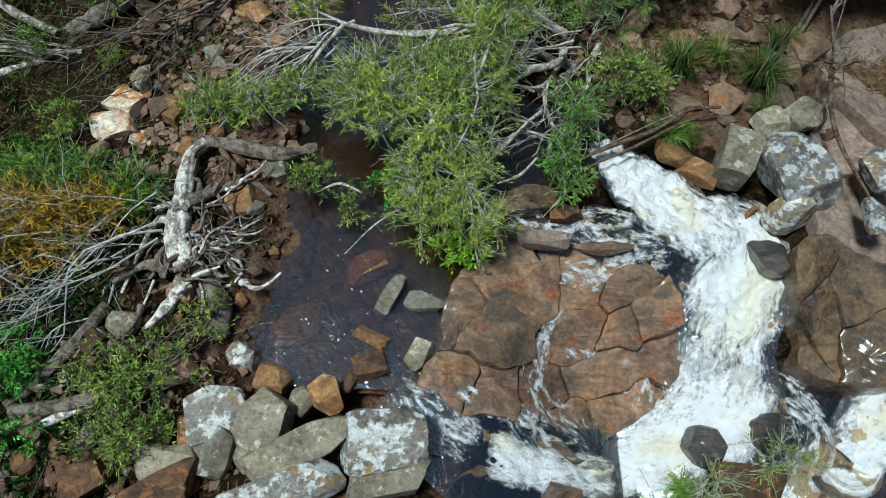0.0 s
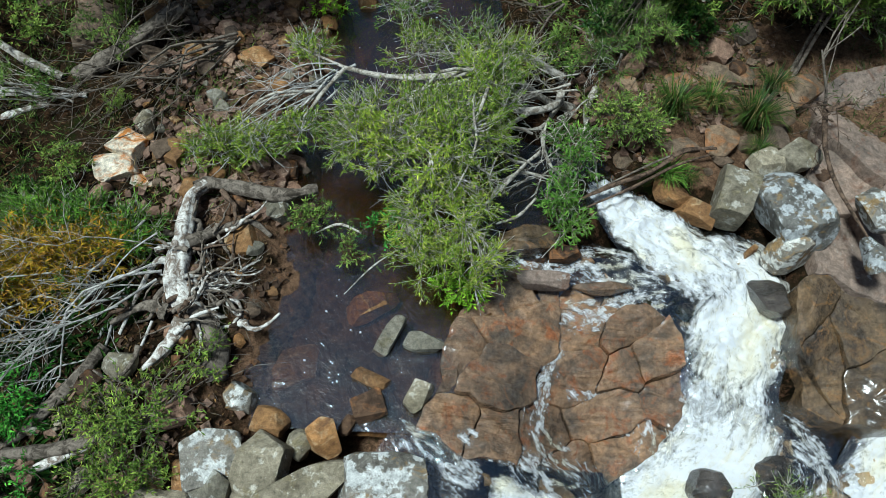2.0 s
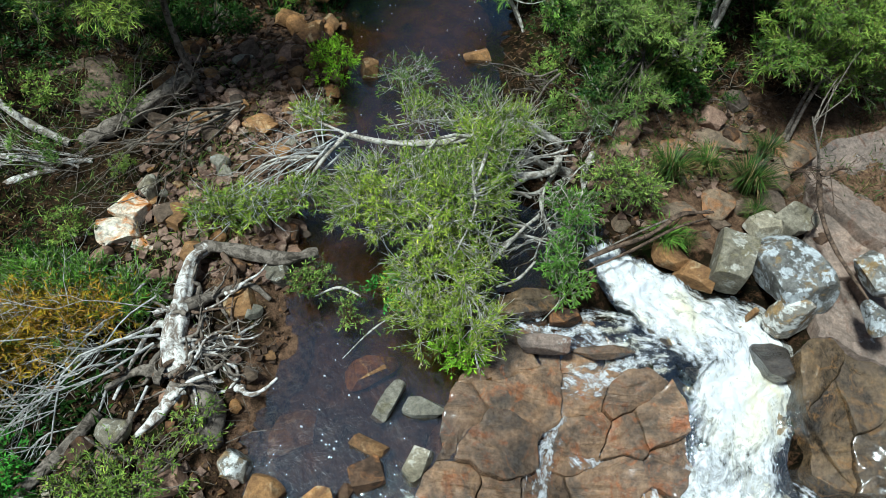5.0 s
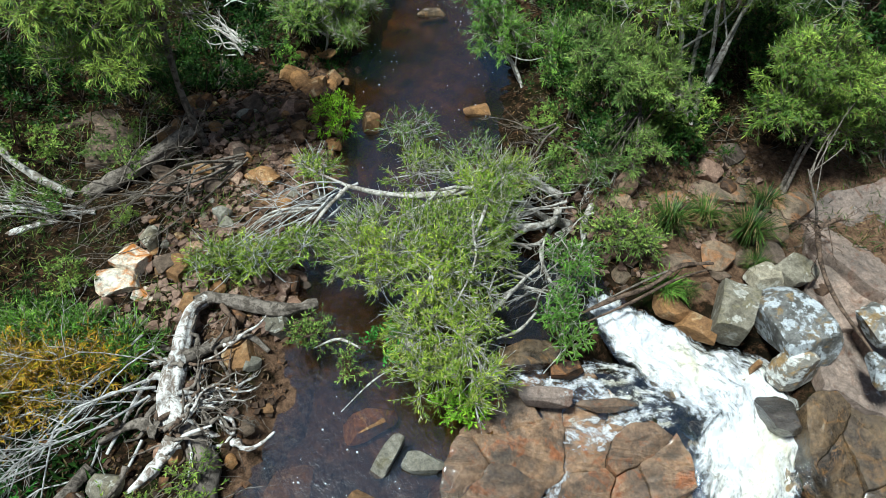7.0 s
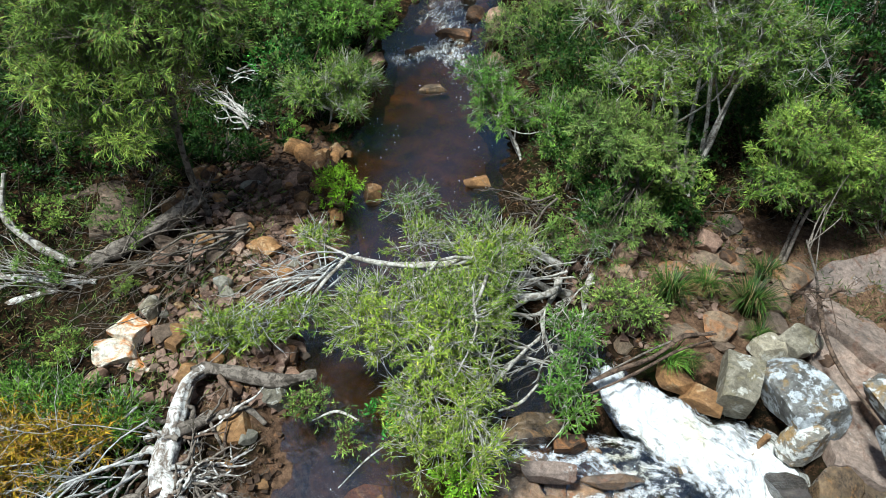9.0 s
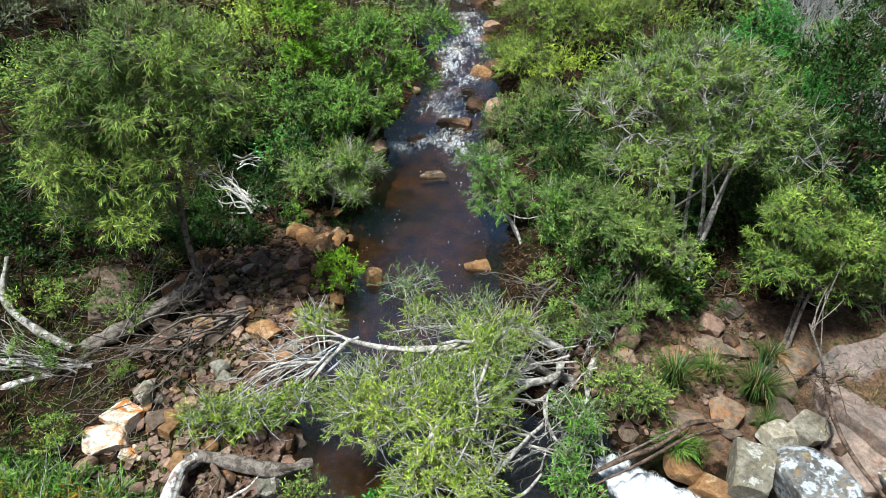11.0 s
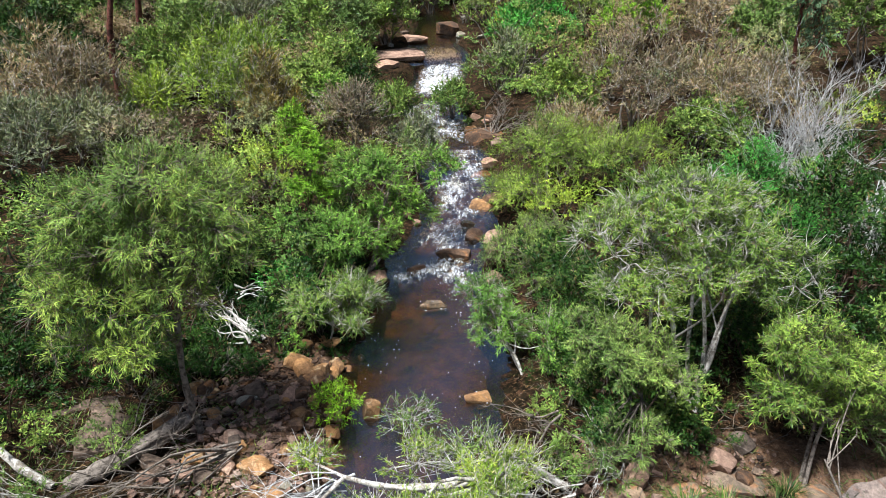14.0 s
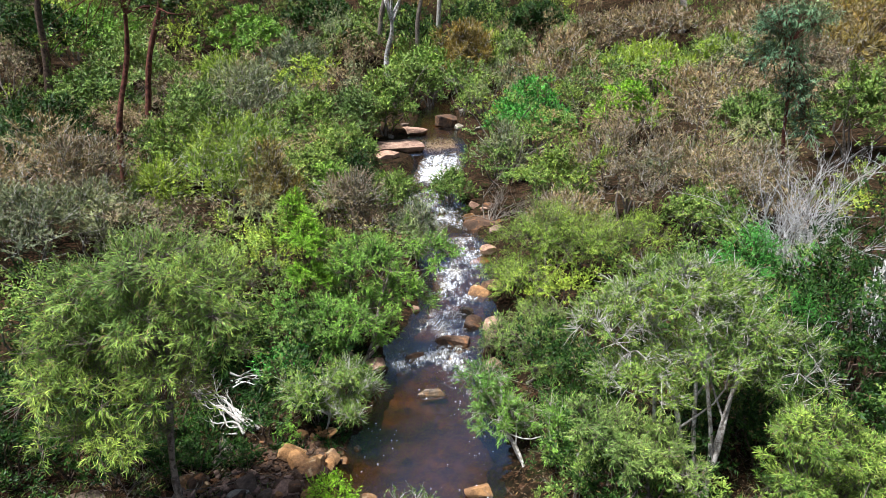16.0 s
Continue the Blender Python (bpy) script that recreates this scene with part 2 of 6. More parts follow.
SAND = rock_mat("pale_pink_sandstone", (0.19, 0.14, 0.1), (0.09, 0.066, 0.048), (0.23, 0.165, 0.12), 0.6, 0.9)
BARK_PALE = bark_mat("pale_bark", (0.2, 0.17, 0.13), (0.55, 0.51, 0.44))
BARK_DEAD = bark_mat("weathered_white_wood", (0.2, 0.155, 0.12), (0.74, 0.71, 0.65), 8)
BARK_GREY = bark_mat("grey_bark", (0.08, 0.065, 0.05), (0.24, 0.2, 0.16))
BARK_BROWN = bark_mat("brown_bark", (0.05, 0.035, 0.025), (0.17, 0.115, 0.08))
BARK_RED = bark_mat("reddish_bark", (0.06, 0.025, 0.018), (0.19, 0.075, 0.05), 5)
TWIG_GREY = bark_mat("grey_twig", (0.25, 0.22, 0.18), (0.6, 0.56, 0.5), 14)
SILVER = bark_mat("silvery_dead_twig", (0.3, 0.28, 0.255), (0.6, 0.58, 0.54), 14)
LEAF = {
    "bright": leaf_mat("bright_green_leaf", (0.11, 0.26, 0.035), (0.25, 0.42, 0.08)),
    "gum": leaf_mat("yellowish_green_leaf", (0.13, 0.24, 0.025), (0.35, 0.43, 0.09), dead=(0.4, 0.36, 0.22), dead_part=0.05),
    "lime": leaf_mat("lime_green_leaf", (0.2, 0.45, 0.025), (0.34, 0.56, 0.05)),
    "olive": leaf_mat("olive_green_leaf", (0.095, 0.19, 0.04), (0.26, 0.36, 0.09), dead_part=0.05),
    "willow": leaf_mat("narrow_green_leaf", (0.1, 0.19, 0.04), (0.26, 0.35, 0.11), dead_part=0.03),
    "creek": leaf_mat("deep_green_leaf", (0.08, 0.165, 0.03), (0.24, 0.34, 0.08), dead_part=0.04),
    # green taken almost to black: the shade under the trees is in this colour
    "dark": leaf_mat("dark_green_shade_leaf", (0.014, 0.045, 0.009), (0.045, 0.1, 0.02)),
    "grey": leaf_mat("grey_green_leaf", (0.13, 0.17, 0.09), (0.3, 0.32, 0.2)),
    "brown": leaf_mat("brownish_leaf", (0.19, 0.165, 0.095), (0.31, 0.25, 0.165), dead=(0.3, 0.2, 0.14), dead_part=0.2),
    "rust": leaf_mat("rusty_dry_leaf", (0.22, 0.165, 0.05), (0.34, 0.25, 0.07), dead_part=0.15),
    "feather": leaf_mat("yellow_green_leaf", (0.2, 0.33, 0.035), (0.38, 0.48, 0.08)),
    "fern": leaf_mat("emerald_green_leaf", (0.05, 0.24, 0.035), (0.14, 0.42, 0.08)),
    "blue": leaf_mat("blue_green_leaf", (0.1, 0.22, 0.12), (0.24, 0.36, 0.23)),
    "grass": leaf_mat("grass_blade", (0.022, 0.055, 0.012), (0.07, 0.12, 0.025), dead=(0.22, 0.16, 0.07), dead_part=0.14),
    "straw": leaf_mat("straw_green_blade", (0.34, 0.27, 0.02), (0.5, 0.32, 0.035), dead=(0.5, 0.27, 0.05), dead_part=0.25),
}

# ---------------------------------------------------------------- mesh helpers
rng = np.random.default_rng(7)


def quads(name, V, Q, mat, smooth=True):
    V, Q = np.asarray(V, np.float32), np.asarray(Q, np.int32)
    me = bpy.data.meshes.new(name)
    me.vertices.add(len(V))
    me.vertices.foreach_set("co", V.ravel())
    me.loops.add(Q.size)
    me.loops.foreach_set("vertex_index", Q.ravel())
    me.polygons.add(len(Q))
    me.polygons.foreach_set("loop_start", np.arange(0, Q.size, Q.shape[1], dtype=np.int32))
    me.polygons.foreach_set("use_smooth", np.full(len(Q), smooth))
    me.update(calc_edges=True)
    me.materials.append(mat)
    return me


def part(name, me, parent=None, label=""):
    ob = new(name, me)
    if parent:
        ob.parent = parent
    if label:
        tagged(ob, label)
    return ob


def unit(a):
    return a / np.maximum(np.linalg.norm(a, axis=-1, keepdims=True), 1e-9)


def smooth01(a, b, x):
    t = np.clip((x - a) / (b - a), 0, 1)
    return t * t * (3 - 2 * t)


def spline(points, n):
    """A smooth curve through points, n samples, with any number of columns."""
    p = np.asarray(points, float)
    if len(p) == 2:
        return p[0] + (p[1] - p[0]) * np.linspace(0, 1, n)[:, None]
    q = np.vstack([2 * p[0] - p[1], p, 2 * p[-1] - p[-2]])
    u = np.linspace(0, len(p) - 1 - 1e-6, n)
    i, f = u.astype(int), (u % 1)[:, None]
    a, b, c, d = q[i], q[i + 1], q[i + 2], q[i + 3]
    return 0.5 * (2 * b + (c - a) * f + (2 * a - 5 * b + 4 * c - d) * f ** 2 + (3 * b - a - 3 * c + d) * f ** 3)


def tube(path, radii, sides=6):
    """Verts and quads of a tapered tube along path."""
    path, radii = np.asarray(path, float), np.asarray(radii, float)
    n = len(path)
    t = unit(np.gradient(path, axis=0))
    ref = np.tile((0.31, 0.2, 0.93), (n, 1))
    flat = np.abs((t * ref).sum(1)) > 0.93
    if flat.mean() > 0.3:
        ref = np.tile((0.9, 0.4, 0.1), (n, 1))
    s = unit(np.cross(t, ref))
    u = np.cross(s, t)
    a = np.linspace(0, 2 * math.pi, sides, endpoint=False)
    V = path[:, None] + radii[:, None, None] * (np.cos(a)[None, :, None] * s[:, None] + np.sin(a)[None, :, None] * u[:, None])
    i, j = np.meshgrid(np.arange(n - 1), np.arange(sides), indexing="ij")
    k = (j + 1) % sides
    Q = np.stack([i * sides + j, i * sides + k, (i + 1) * sides + k, (i + 1) * sides + j], -1).reshape(-1, 4)
    return V.reshape(-1, 3), Q


class Pile:
    """Gathers verts and quads for one mesh."""

    def __init__(self):
        self.V, self.Q, self.n = [], [], 0

    def add(self, V, Q):
        self.V.append(np.asarray(V))
        self.Q.append(np.asarray(Q) + self.n)
        self.n += len(V)

    def mesh(self, name, mat, smooth=True):
        return quads(name, np.vstack(self.V), np.vstack(self.Q), mat, smooth)


def leaves(P, D, L, W, lift=0.4, out=None, slim=False):
    """Pointed leaf blades at P towards D."""
    n = len(P)
    R = rng.normal(size=(n, 3)) * (1.0 if out is None else 0.7)
    R[:, 2] = np.abs(R[:, 2]) + lift * 2.4
    if out is not None:
        R = R + 2.4 * out
    S = unit(np.cross(D, R))
    L, W = np.broadcast_to(L, n)[:, None], np.broadcast_to(W, n)[:, None]
    N = np.cross(S, D)
    if slim:
        V = np.stack([P, P + D * L * 0.4 + S * W * 0.85, P + D * L], 1)
        return V.reshape(-1, 3), np.arange(3 * n).reshape(-1, 3)
    V = np.stack([P, P + D * L * 0.45 + S * W / 2 + N * L * 0.06, P + D * L, P + D * L * 0.45 - S * W / 2 + N * L * 0.06], 1)
    return V.reshape(-1, 3), np.arange(4 * n).reshape(-1, 4)


def sticks(A, B, r0, r1, bend=0.06):
    """Many thin three-sided twigs from A to B, each with one bend."""
    n = len(A)
    ln = np.linalg.norm(B - A, axis=1, keepdims=True)
    M = (A + B) / 2 + rng.normal(size=(n, 3)) * ln * bend
    t = unit(B - A)
    s = unit(np.cross(t, rng.normal(size=(n, 3))))
    u = np.cross(s, t)
    rings = []
    for C, r in ((A, r0), (M, (r0 + r1) / 2), (B, r1)) if bend else ((A, r0), (B, r1)):
        r = np.broadcast_to(r, n)[:, None]
        rings.append(np.stack([C + r * s, C + r * (-0.5 * s + 0.87 * u), C + r * (-0.5 * s - 0.87 * u)], 1))
    V = np.concatenate(rings, 1).reshape(-1, 3)
    q = []
    for i in (0, 3) if bend else (0,):
        for j in range(3):
            k = (j + 1) % 3
            q.append((i + j, i + k, i + 3 + k, i + 3 + j))
    Q = (np.array(q)[None] + 3 * len(rings) * np.arange(n)[:, None, None]).reshape(-1, 4)
    return V, Q


# ---------------------------------------------------------------- the creek and its ground
# channels: x, y, water level, half width
CREEK = [(1.5, 130, 4.5, 1.2), (1.0, 90, 3.2, 1.4), (0.0, 66, 2.6, 1.3), (-0.63, 44.92, 2.30, 1.6), (0.02, 39.99, 1.60, 1.8), (-0.71, 33.27, 1.30, 1.35), (0.08, 28.01, 1.00, 1.35), (0.41, 25.04, 0.80, 1.5),
         (0.72, 21.95, 0.55, 1.15), (0.47, 19.47, 0.35, 1.3), (-0.19, 17.50, 0.15, 1.4), (-0.2, 15, 0.0, 1.55), (-0.4, 12.2, 0, 1.85), (-0.6, 9.5, 0, 1.6), (-0.9, 7.5, 0, 1.6), (-0.9, 6, 0, 1.5),
         (-1.0, 4.5, 0, 1.45), (-1.45, 3.2, 0, 1.3), (-1.5, 2.4, 0, 1.2)]
CHUTE = [(-0.3, 6.7, 0, 0.9), (1.55, 6.52, 0.00, 0.8), (2.50, 6.67, -0.02, 0.4), (2.79, 6.20, -0.10, 0.36), (3.24, 5.80, -0.25, 0.55), (3.95, 5.30, -0.40, 0.68), (4.60, 4.81, -0.55, 0.92),
         (4.61, 4.13, -0.80, 0.85), (4.47, 3.37, -1.05, 0.68), (4.14, 2.53, -1.30, 1.05), (3.17, 1.80, -1.50, 0.65), (2.40, 1.26, -1.80, 0.5), (1.8, -0.8, -2.2, 0.9), (1.5, -8, -3, 1.5)]
OUTLET = [(-0.73, 2.37, 0.00, 0.4), (-0.18, 2.00, -0.08, 0.4), (0.50, 1.59, -0.25, 0.5), (1.39, 1.40, -0.70, 0.45), (2.69, 1.39, -1.50, 0.5)]
LOWER = [(4.49, 2.64, -1.35, 0.7), (5.4, 2.45, -1.42, 0.6), (5.75, 1.9, -1.6, 0.4), (5.4, 1.3, -1.95, 0.4)]
FALL = [(7.9, 3.9, -0.9, 0.4), (7.15, 2.95, -1.15, 0.45), (6.75, 2.3, -1.4, 0.5), (6.35, 1.7, -1.65, 0.55), (5.9, 1.15, -2.0, 0.7), (3.2, -4, -2.8, 1.2), (2.5, -12, -3.4, 1.5)]
CHANNELS = [CREEK, CHUTE, OUTLET, LOWER, FALL]


def wander(x, y):
    return 0.22 * np.sin(x * 1.7 + 1.3 * np.sin(y * 1.1)) + 0.16 * np.sin(y * 2.9 + 2 * np.cos(x * 2.3)) + 0.08 * np.sin(6.1 * x + 4.7 * y)


def creek_field(x, y):
    """Distance to the water's edge (negative in the water) and the water level."""
    x, y = np.asarray(x, float), np.asarray(y, float)
    sd, ws, zs = np.full(x.shape, 1e9), np.zeros(x.shape), np.zeros(x.shape)
    for ch in CHANNELS:
        for a, b in zip(ch[:-1], ch[1:]):
            dx, dy = b[0] - a[0], b[1] - a[1]
            t = np.clip(((x - a[0]) * dx + (y - a[1]) * dy) / (dx * dx + dy * dy), 0, 1)
            d = np.hypot(x - a[0] - t * dx, y - a[1] - t * dy)
            hw = a[3] + t * (b[3] - a[3])
            sd = np.minimum(sd, d - hw)
            w = 1 / (np.maximum(d - 0.6 * hw, 0.04) ** 3)
            ws += w
            zs += w * (a[2] + t * (b[2] - a[2]))
    return sd, zs / ws


def fbm(x, y):
    s = np.zeros(np.shape(x))
    for k, (f, a) in enumerate(((0.23, 0.5), (0.51, 0.28), (1.13, 0.14), (2.7, 0.06), (5.9, 0.03))):
        s = s + a * np.sin(f * x * 1.9 + 1.7 * np.sin(f * y * 1.3 + k) + k * 2.1) * np.cos(f * y * 2.1 + 1.5 * np.sin(f * x * 1.1 - k))
    return s


def bed_mask(x, y):
    """The shelf of bedrock between the pool and the chute."""
    ax, ay = 1.49, 4.25
    bx, by = 1.18, 1.84
    t = np.clip(((x - ax) * (bx - ax) + (y - ay) * (by - ay)) / ((bx - ax) ** 2 + (by - ay) ** 2), 0, 1)
    return 1 - smooth01(1.3, 2.1, np.hypot(x - ax - t * (bx - ax), y - ay - t * (by - ay)))


def ground_z(x, y):
    x, y = np.asarray(x, float), np.asarray(y, float)
    sd, lv = creek_field(x, y)
    s = sd + 0.5 * wander(x, y) * smooth01(0, 6, y + 2)
    far = np.hypot(x, np.maximum(0, np.abs(y - 20) - 40))
    bank = 0.28 * smooth01(0, 0.55, s) + 0.1 * np.clip(s, 0, 9) + 0.2 * np.maximum(0, s - 9) * smooth01(9, 30, s)
    bank = np.minimum(bank, 45 + 0.05 * s)
    bank = bank * (1 - 0.95 * bed_mask(x, y)) - 0.12 * bed_mask(x, y)
    wet = -0.6 * smooth01(0, 0.7, -s)
    rough = fbm(x, y) * (0.12 + 0.5 * smooth01(4, 25, s)) * smooth01(-0.2, 0.8, s) + 0.025 * np.sin(9 * x + 3 * np.sin(7 * y)) * np.cos(8 * y)
    hill = 40 * smooth01(58, 190, y) + 10 * smooth01(-30, -120, y)
    wet = wet - 0.28 * smooth01(-0.03, -0.3, lv) * smooth01(0.35, -0.15, s) * (1 - smooth01(9, 12, y))
    bank = bank - 0.28 * smooth01(-0.03, -0.3, lv) * smooth01(0.35, -0.15, s) * (1 - smooth01(9, 12, y))
    return lv + np.where(s > 0, bank, wet) + rough * (1 - bed_mask(x, y)) + hill


def spread(lo, hi, step, out, ratio):
    core = list(np.arange(lo, hi + 1e-6, step))
    d, up, dn = step, [core[-1]], [core[0]]
    while up[-1] - hi < out:
        d *= ratio
        up.append(up[-1] + d)
        dn.append(dn[-1] - d)
    return np.array(dn[:0:-1] + core + up[1:])


gx, gy = spread(-8, 8, 0.1, 700, 1.11), spread(0.2, 14, 0.1, 700, 1.09)
GX, GY = np.meshgrid(gx, gy)
GV = np.stack([GX, GY, ground_z(GX, GY)], -1).reshape(-1, 3)
i, j = np.meshgrid(np.arange(len(gy) - 1), np.arange(len(gx) - 1), indexing="ij")
GQ = np.stack([i * len(gx) + j, i * len(gx) + j + 1, (i + 1) * len(gx) + j + 1, (i + 1) * len(gx) + j], -1).reshape(-1, 4)
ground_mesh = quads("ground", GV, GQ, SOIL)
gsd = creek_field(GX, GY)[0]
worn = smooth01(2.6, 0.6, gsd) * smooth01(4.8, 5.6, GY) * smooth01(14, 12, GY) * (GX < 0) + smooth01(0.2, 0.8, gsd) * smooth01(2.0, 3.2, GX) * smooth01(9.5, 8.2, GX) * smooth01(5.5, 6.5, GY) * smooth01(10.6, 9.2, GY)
# bare earth only along this edge; darker soil beyond stands for the bank's shade
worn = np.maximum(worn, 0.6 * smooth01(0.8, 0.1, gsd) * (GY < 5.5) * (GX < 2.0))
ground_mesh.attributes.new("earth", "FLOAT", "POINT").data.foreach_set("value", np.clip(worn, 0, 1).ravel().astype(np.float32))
ground = part("ground", ground_mesh)
tagged(ground, "brown soil and leaf litter banks falling to the creek, darkened for shade", "ground", kind="structure")


def ribbon(name, pts, mat, label, lift=0.0, widen=1.0, per_m=7, nv=17, rough=0.0, kind="structure", drape=None):
    """A sheet of water along a channel, with a flow map."""
    p = np.asarray(pts, float)
    length = np.hypot(*np.diff(p[:, :2], axis=0).T).sum()
    n = int(max(12, min(400, length * per_m)))
    c = spline(p, n)
    t = unit(np.gradient(c[:, :2], axis=0))
    side = np.stack([t[:, 1], -t[:, 0]], 1)
    v = np.linspace(-1, 1, nv)
    s = np.concatenate([[0], np.cumsum(np.hypot(*np.diff(c[:, :2], axis=0).T))])
    X = c[:, 0, None] + side[:, 0, None] * v * c[:, 3, None] * widen
    Y = c[:, 1, None] + side[:, 1, None] * v * c[:, 3, None] * widen
    Z = np.repeat(c[:, 2, None], nv, 1) + lift
    if drape is not None:
        Z = creek_field(X, Y)[1] + drape
    if rough:
        for f, a in ((5.3, 0.5), (11.7, 0.32), (23.0, 0.18)):
            Z = Z + rough * a * np.sin(f * X + 2 * np.sin(f * 0.7 * Y)) * np.cos(f * Y + 1.7 * np.sin(f * 0.6 * X)) 
        Z = Z - rough * 1.1 * np.abs(v) ** 3
    V = np.stack([X, Y, Z], -1).reshape(-1, 3)
    i, j = np.meshgrid(np.arange(n - 1), np.arange(nv - 1), indexing="ij")
    Q = np.stack([i * nv + j, i * nv + j + 1, (i + 1) * nv + j + 1, (i + 1) * nv + j], -1).reshape(-1, 4)
    me = quads(name, V, Q, mat)
    for uv_name, U in (("flow", np.stack([np.repeat(s[:, None], nv, 1), v[None] * c[:, 3, None]], -1)), ("edge", np.stack([np.repeat(v[None], n, 0), np.repeat(np.linspace(-1, 1, n)[:, None], nv, 1)], -1))):
        uv = me.uv_layers.new(name=uv_name)
        uv.data.foreach_set("uv", U.reshape(-1, 2)[Q.ravel()].astype(np.float32).ravel())
    return tagged(part(name, me), label, "water", kind=kind)


ribbon("creek_bed", CREEK, BED, "orange-brown sandy creek bed under clear brown water", -0.26, 1.06, 10, 25, 0.1)
ribbon("water", CREEK, WATER, "dark tannin-stained creek water flowing through a calm pool", widen=1.22, nv=13)
ribbon("water", CHUTE, WATER, "dark water running down a rocky chute", -0.01, 1.12, nv=9)
ribbon("water", OUTLET, WATER, "thin dark water spilling between rocks", -0.015, 1.5, nv=9)
ribbon("water", LOWER, WATER, "dark lower pool below the cascade", -0.005, 1.6, nv=9)
ribbon("white_water", CHUTE[2:10], FOAM, "white frothing cascade over wet bedrock", 0.12, 1.28, 30, 51, 0.15, "stuff")
ribbon("white_water", CHUTE[8:13], FOAM, "white foaming water below the cascade", 0.07, 1.15, 26, 33, 0.1, "stuff")
ribbon("white_water", OUTLET[:3], FOAM_THIN, "thin foam sliding over the dark ledge", 0.05, 0.9, 26, 25, 0.03, "stuff")
ribbon("white_water", OUTLET[2:], FOAM, "white foam curling over a rock ledge", 0.06, 0.95, 26, 29, 0.1, "stuff")
ribbon("white_water", LOWER, FOAM_THIN, "foam trails on the dark lower pool", 0.03, 1.1, 20, 25, 0.03, "stuff")
ribbon("water", FALL, WATER, "dark water feeding the lower fall", -0.01, 1.1, nv=9)
ribbon("white_water", FALL[:6], FOAM, "white fall pouring past the lower pool", 0.05, 1.2, 26, 33, 0.12, "stuff")
ribbon("white_water", CREEK[3:6], FOAM_POOL, "broken white rapids far up the creek", 0.05, 1.0, 6, 21, 0.1, "stuff")
ribbon("white_water", CREEK[5:12], FOAM_FAR, "small white rapids between stones", 0.04, 1.0, 10, 21, 0.08, "stuff")
ribbon("water", [(0.75, 4.93, 0.00, 0.4), (1.69, 4.63, 0.00, 0.6), (2.64, 4.49, -0.10, 0.7), (3.76, 4.44, -0.40, 0.6)], WATER, "dark water sliding over the bedrock shelf", 0, 1.0, 12, 13, 0.02, "structure", 0.055)
THIN = "thin white water running over brown bedrock"
ribbon("thin_flow", [(0.79, 4.91, 0.00, 0.22), (1.62, 4.88, 0.00, 0.3), (2.60, 4.93, -0.10, 0.4), (3.71, 4.64, -0.40, 0.5)], FOAM_THIN, THIN, 0, 1.2, 22, 25, 0.02, "stuff", 0.13)
ribbon("thin_flow", [(1.63, 4.21, -0.10, 0.25), (2.66, 4.30, -0.30, 0.35), (3.70, 4.39, -0.50, 0.4)], FOAM_THIN, THIN, 0, 1.0, 22, 25, 0.02, "stuff", 0.15)
ribbon("thin_flow", [(1.83, 4.11, -0.10, 0.2), (1.59, 3.52, -0.20, 0.22), (1.35, 2.86, -0.30, 0.25), (1.62, 2.26, -0.50, 0.3), (2.47, 1.73, -1.10, 0.5)], FOAM_THIN, THIN, 0, 1.1, 22, 25, 0.02, "stuff", 0.15)
ribbon("thin_flow", [(1.67, 3.20, -0.30, 0.2), (2.49, 3.10, -0.50, 0.25), (3.14, 2.78, -0.90, 0.5), (3.06, 2.25, -1.20, 0.5)], FOAM_THIN, THIN, 0, 1.1, 22, 25, 0.02, "stuff", 0.15)
ribbon("thin_flow", [(-0.03, 2.32, -0.10, 0.15), (0.75, 2.22, -0.20, 0.25), (1.38, 1.84, -0.40, 0.35), (2.16, 1.62, -0.90, 0.4)], FOAM_THIN, THIN, 0, 1.1, 22, 25, 0.02, "stuff", 0.12)

# ---------------------------------------------------------------- rocks
def rock_mesh(name, seed, mat, cuts=11, sub=3, sharp=24, rough=0.022):
    """An angular boulder: a ball cut by planes, about 1 m across."""
    r = np.random.default_rng(seed)
    bm = bmesh.new()
    bmesh.ops.create_icosphere(bm, subdivisions=sub, radius=0.62)
    V = np.array([v.co for v in bm.verts])
    N = unit(r.normal(size=(cuts, 3)))
    N[:6] = np.array(((0, 0, 1), (0, 0, -1), (1, 0, 0), (-1, 0, 0), (0, 1, 0), (0, -1, 0))) + r.normal(size=(6, 3)) * 0.2
    N = unit(N)
    far_ = np.concatenate([r.uniform(0.34, 0.46, 6), r.uniform(0.34, 0.52, max(0, cuts - 6))])
    for k in range(3):
        for n_, d in zip(N, far_):
            over = np.maximum(V @ n_ - d, 0)
            V = V - over[:, None] * n_
    for f, a in ((3.0, rough), (7.0, rough * 0.45), (15.0, rough * 0.25)):
        ph = r.uniform(0, 6, 3)
        V = V * (1 + a * np.sin(f * V[:, [0]] + ph[0] + 2 * np.sin(f * V[:, [1]] + ph[1])) * np.cos(f * V[:, [2]] + ph[2]))
    for v, c in zip(bm.verts, V):
        v.co = c
    for f in bm.faces:
        f.smooth = True
    me = bpy.data.meshes.new(name)
    bm.to_mesh(me)
    bm.free()
    me.set_sharp_from_angle(angle=radians(sharp))
    me.materials.append(mat)
    return me


def boulder(x, y, z, l, w, h, yaw, mat, seed, label, name="boulder", group="", tilt=0, sub=4, cuts=11):
    ob = new(name, rock_mesh(name, seed, mat, cuts, sub))
    ob.matrix_world = pose(x, y, z, tilt, tilt * 0.4, yaw) @ Matrix.Diagonal((l, w, h, 1))
    return tagged(ob, label, "rock", group)


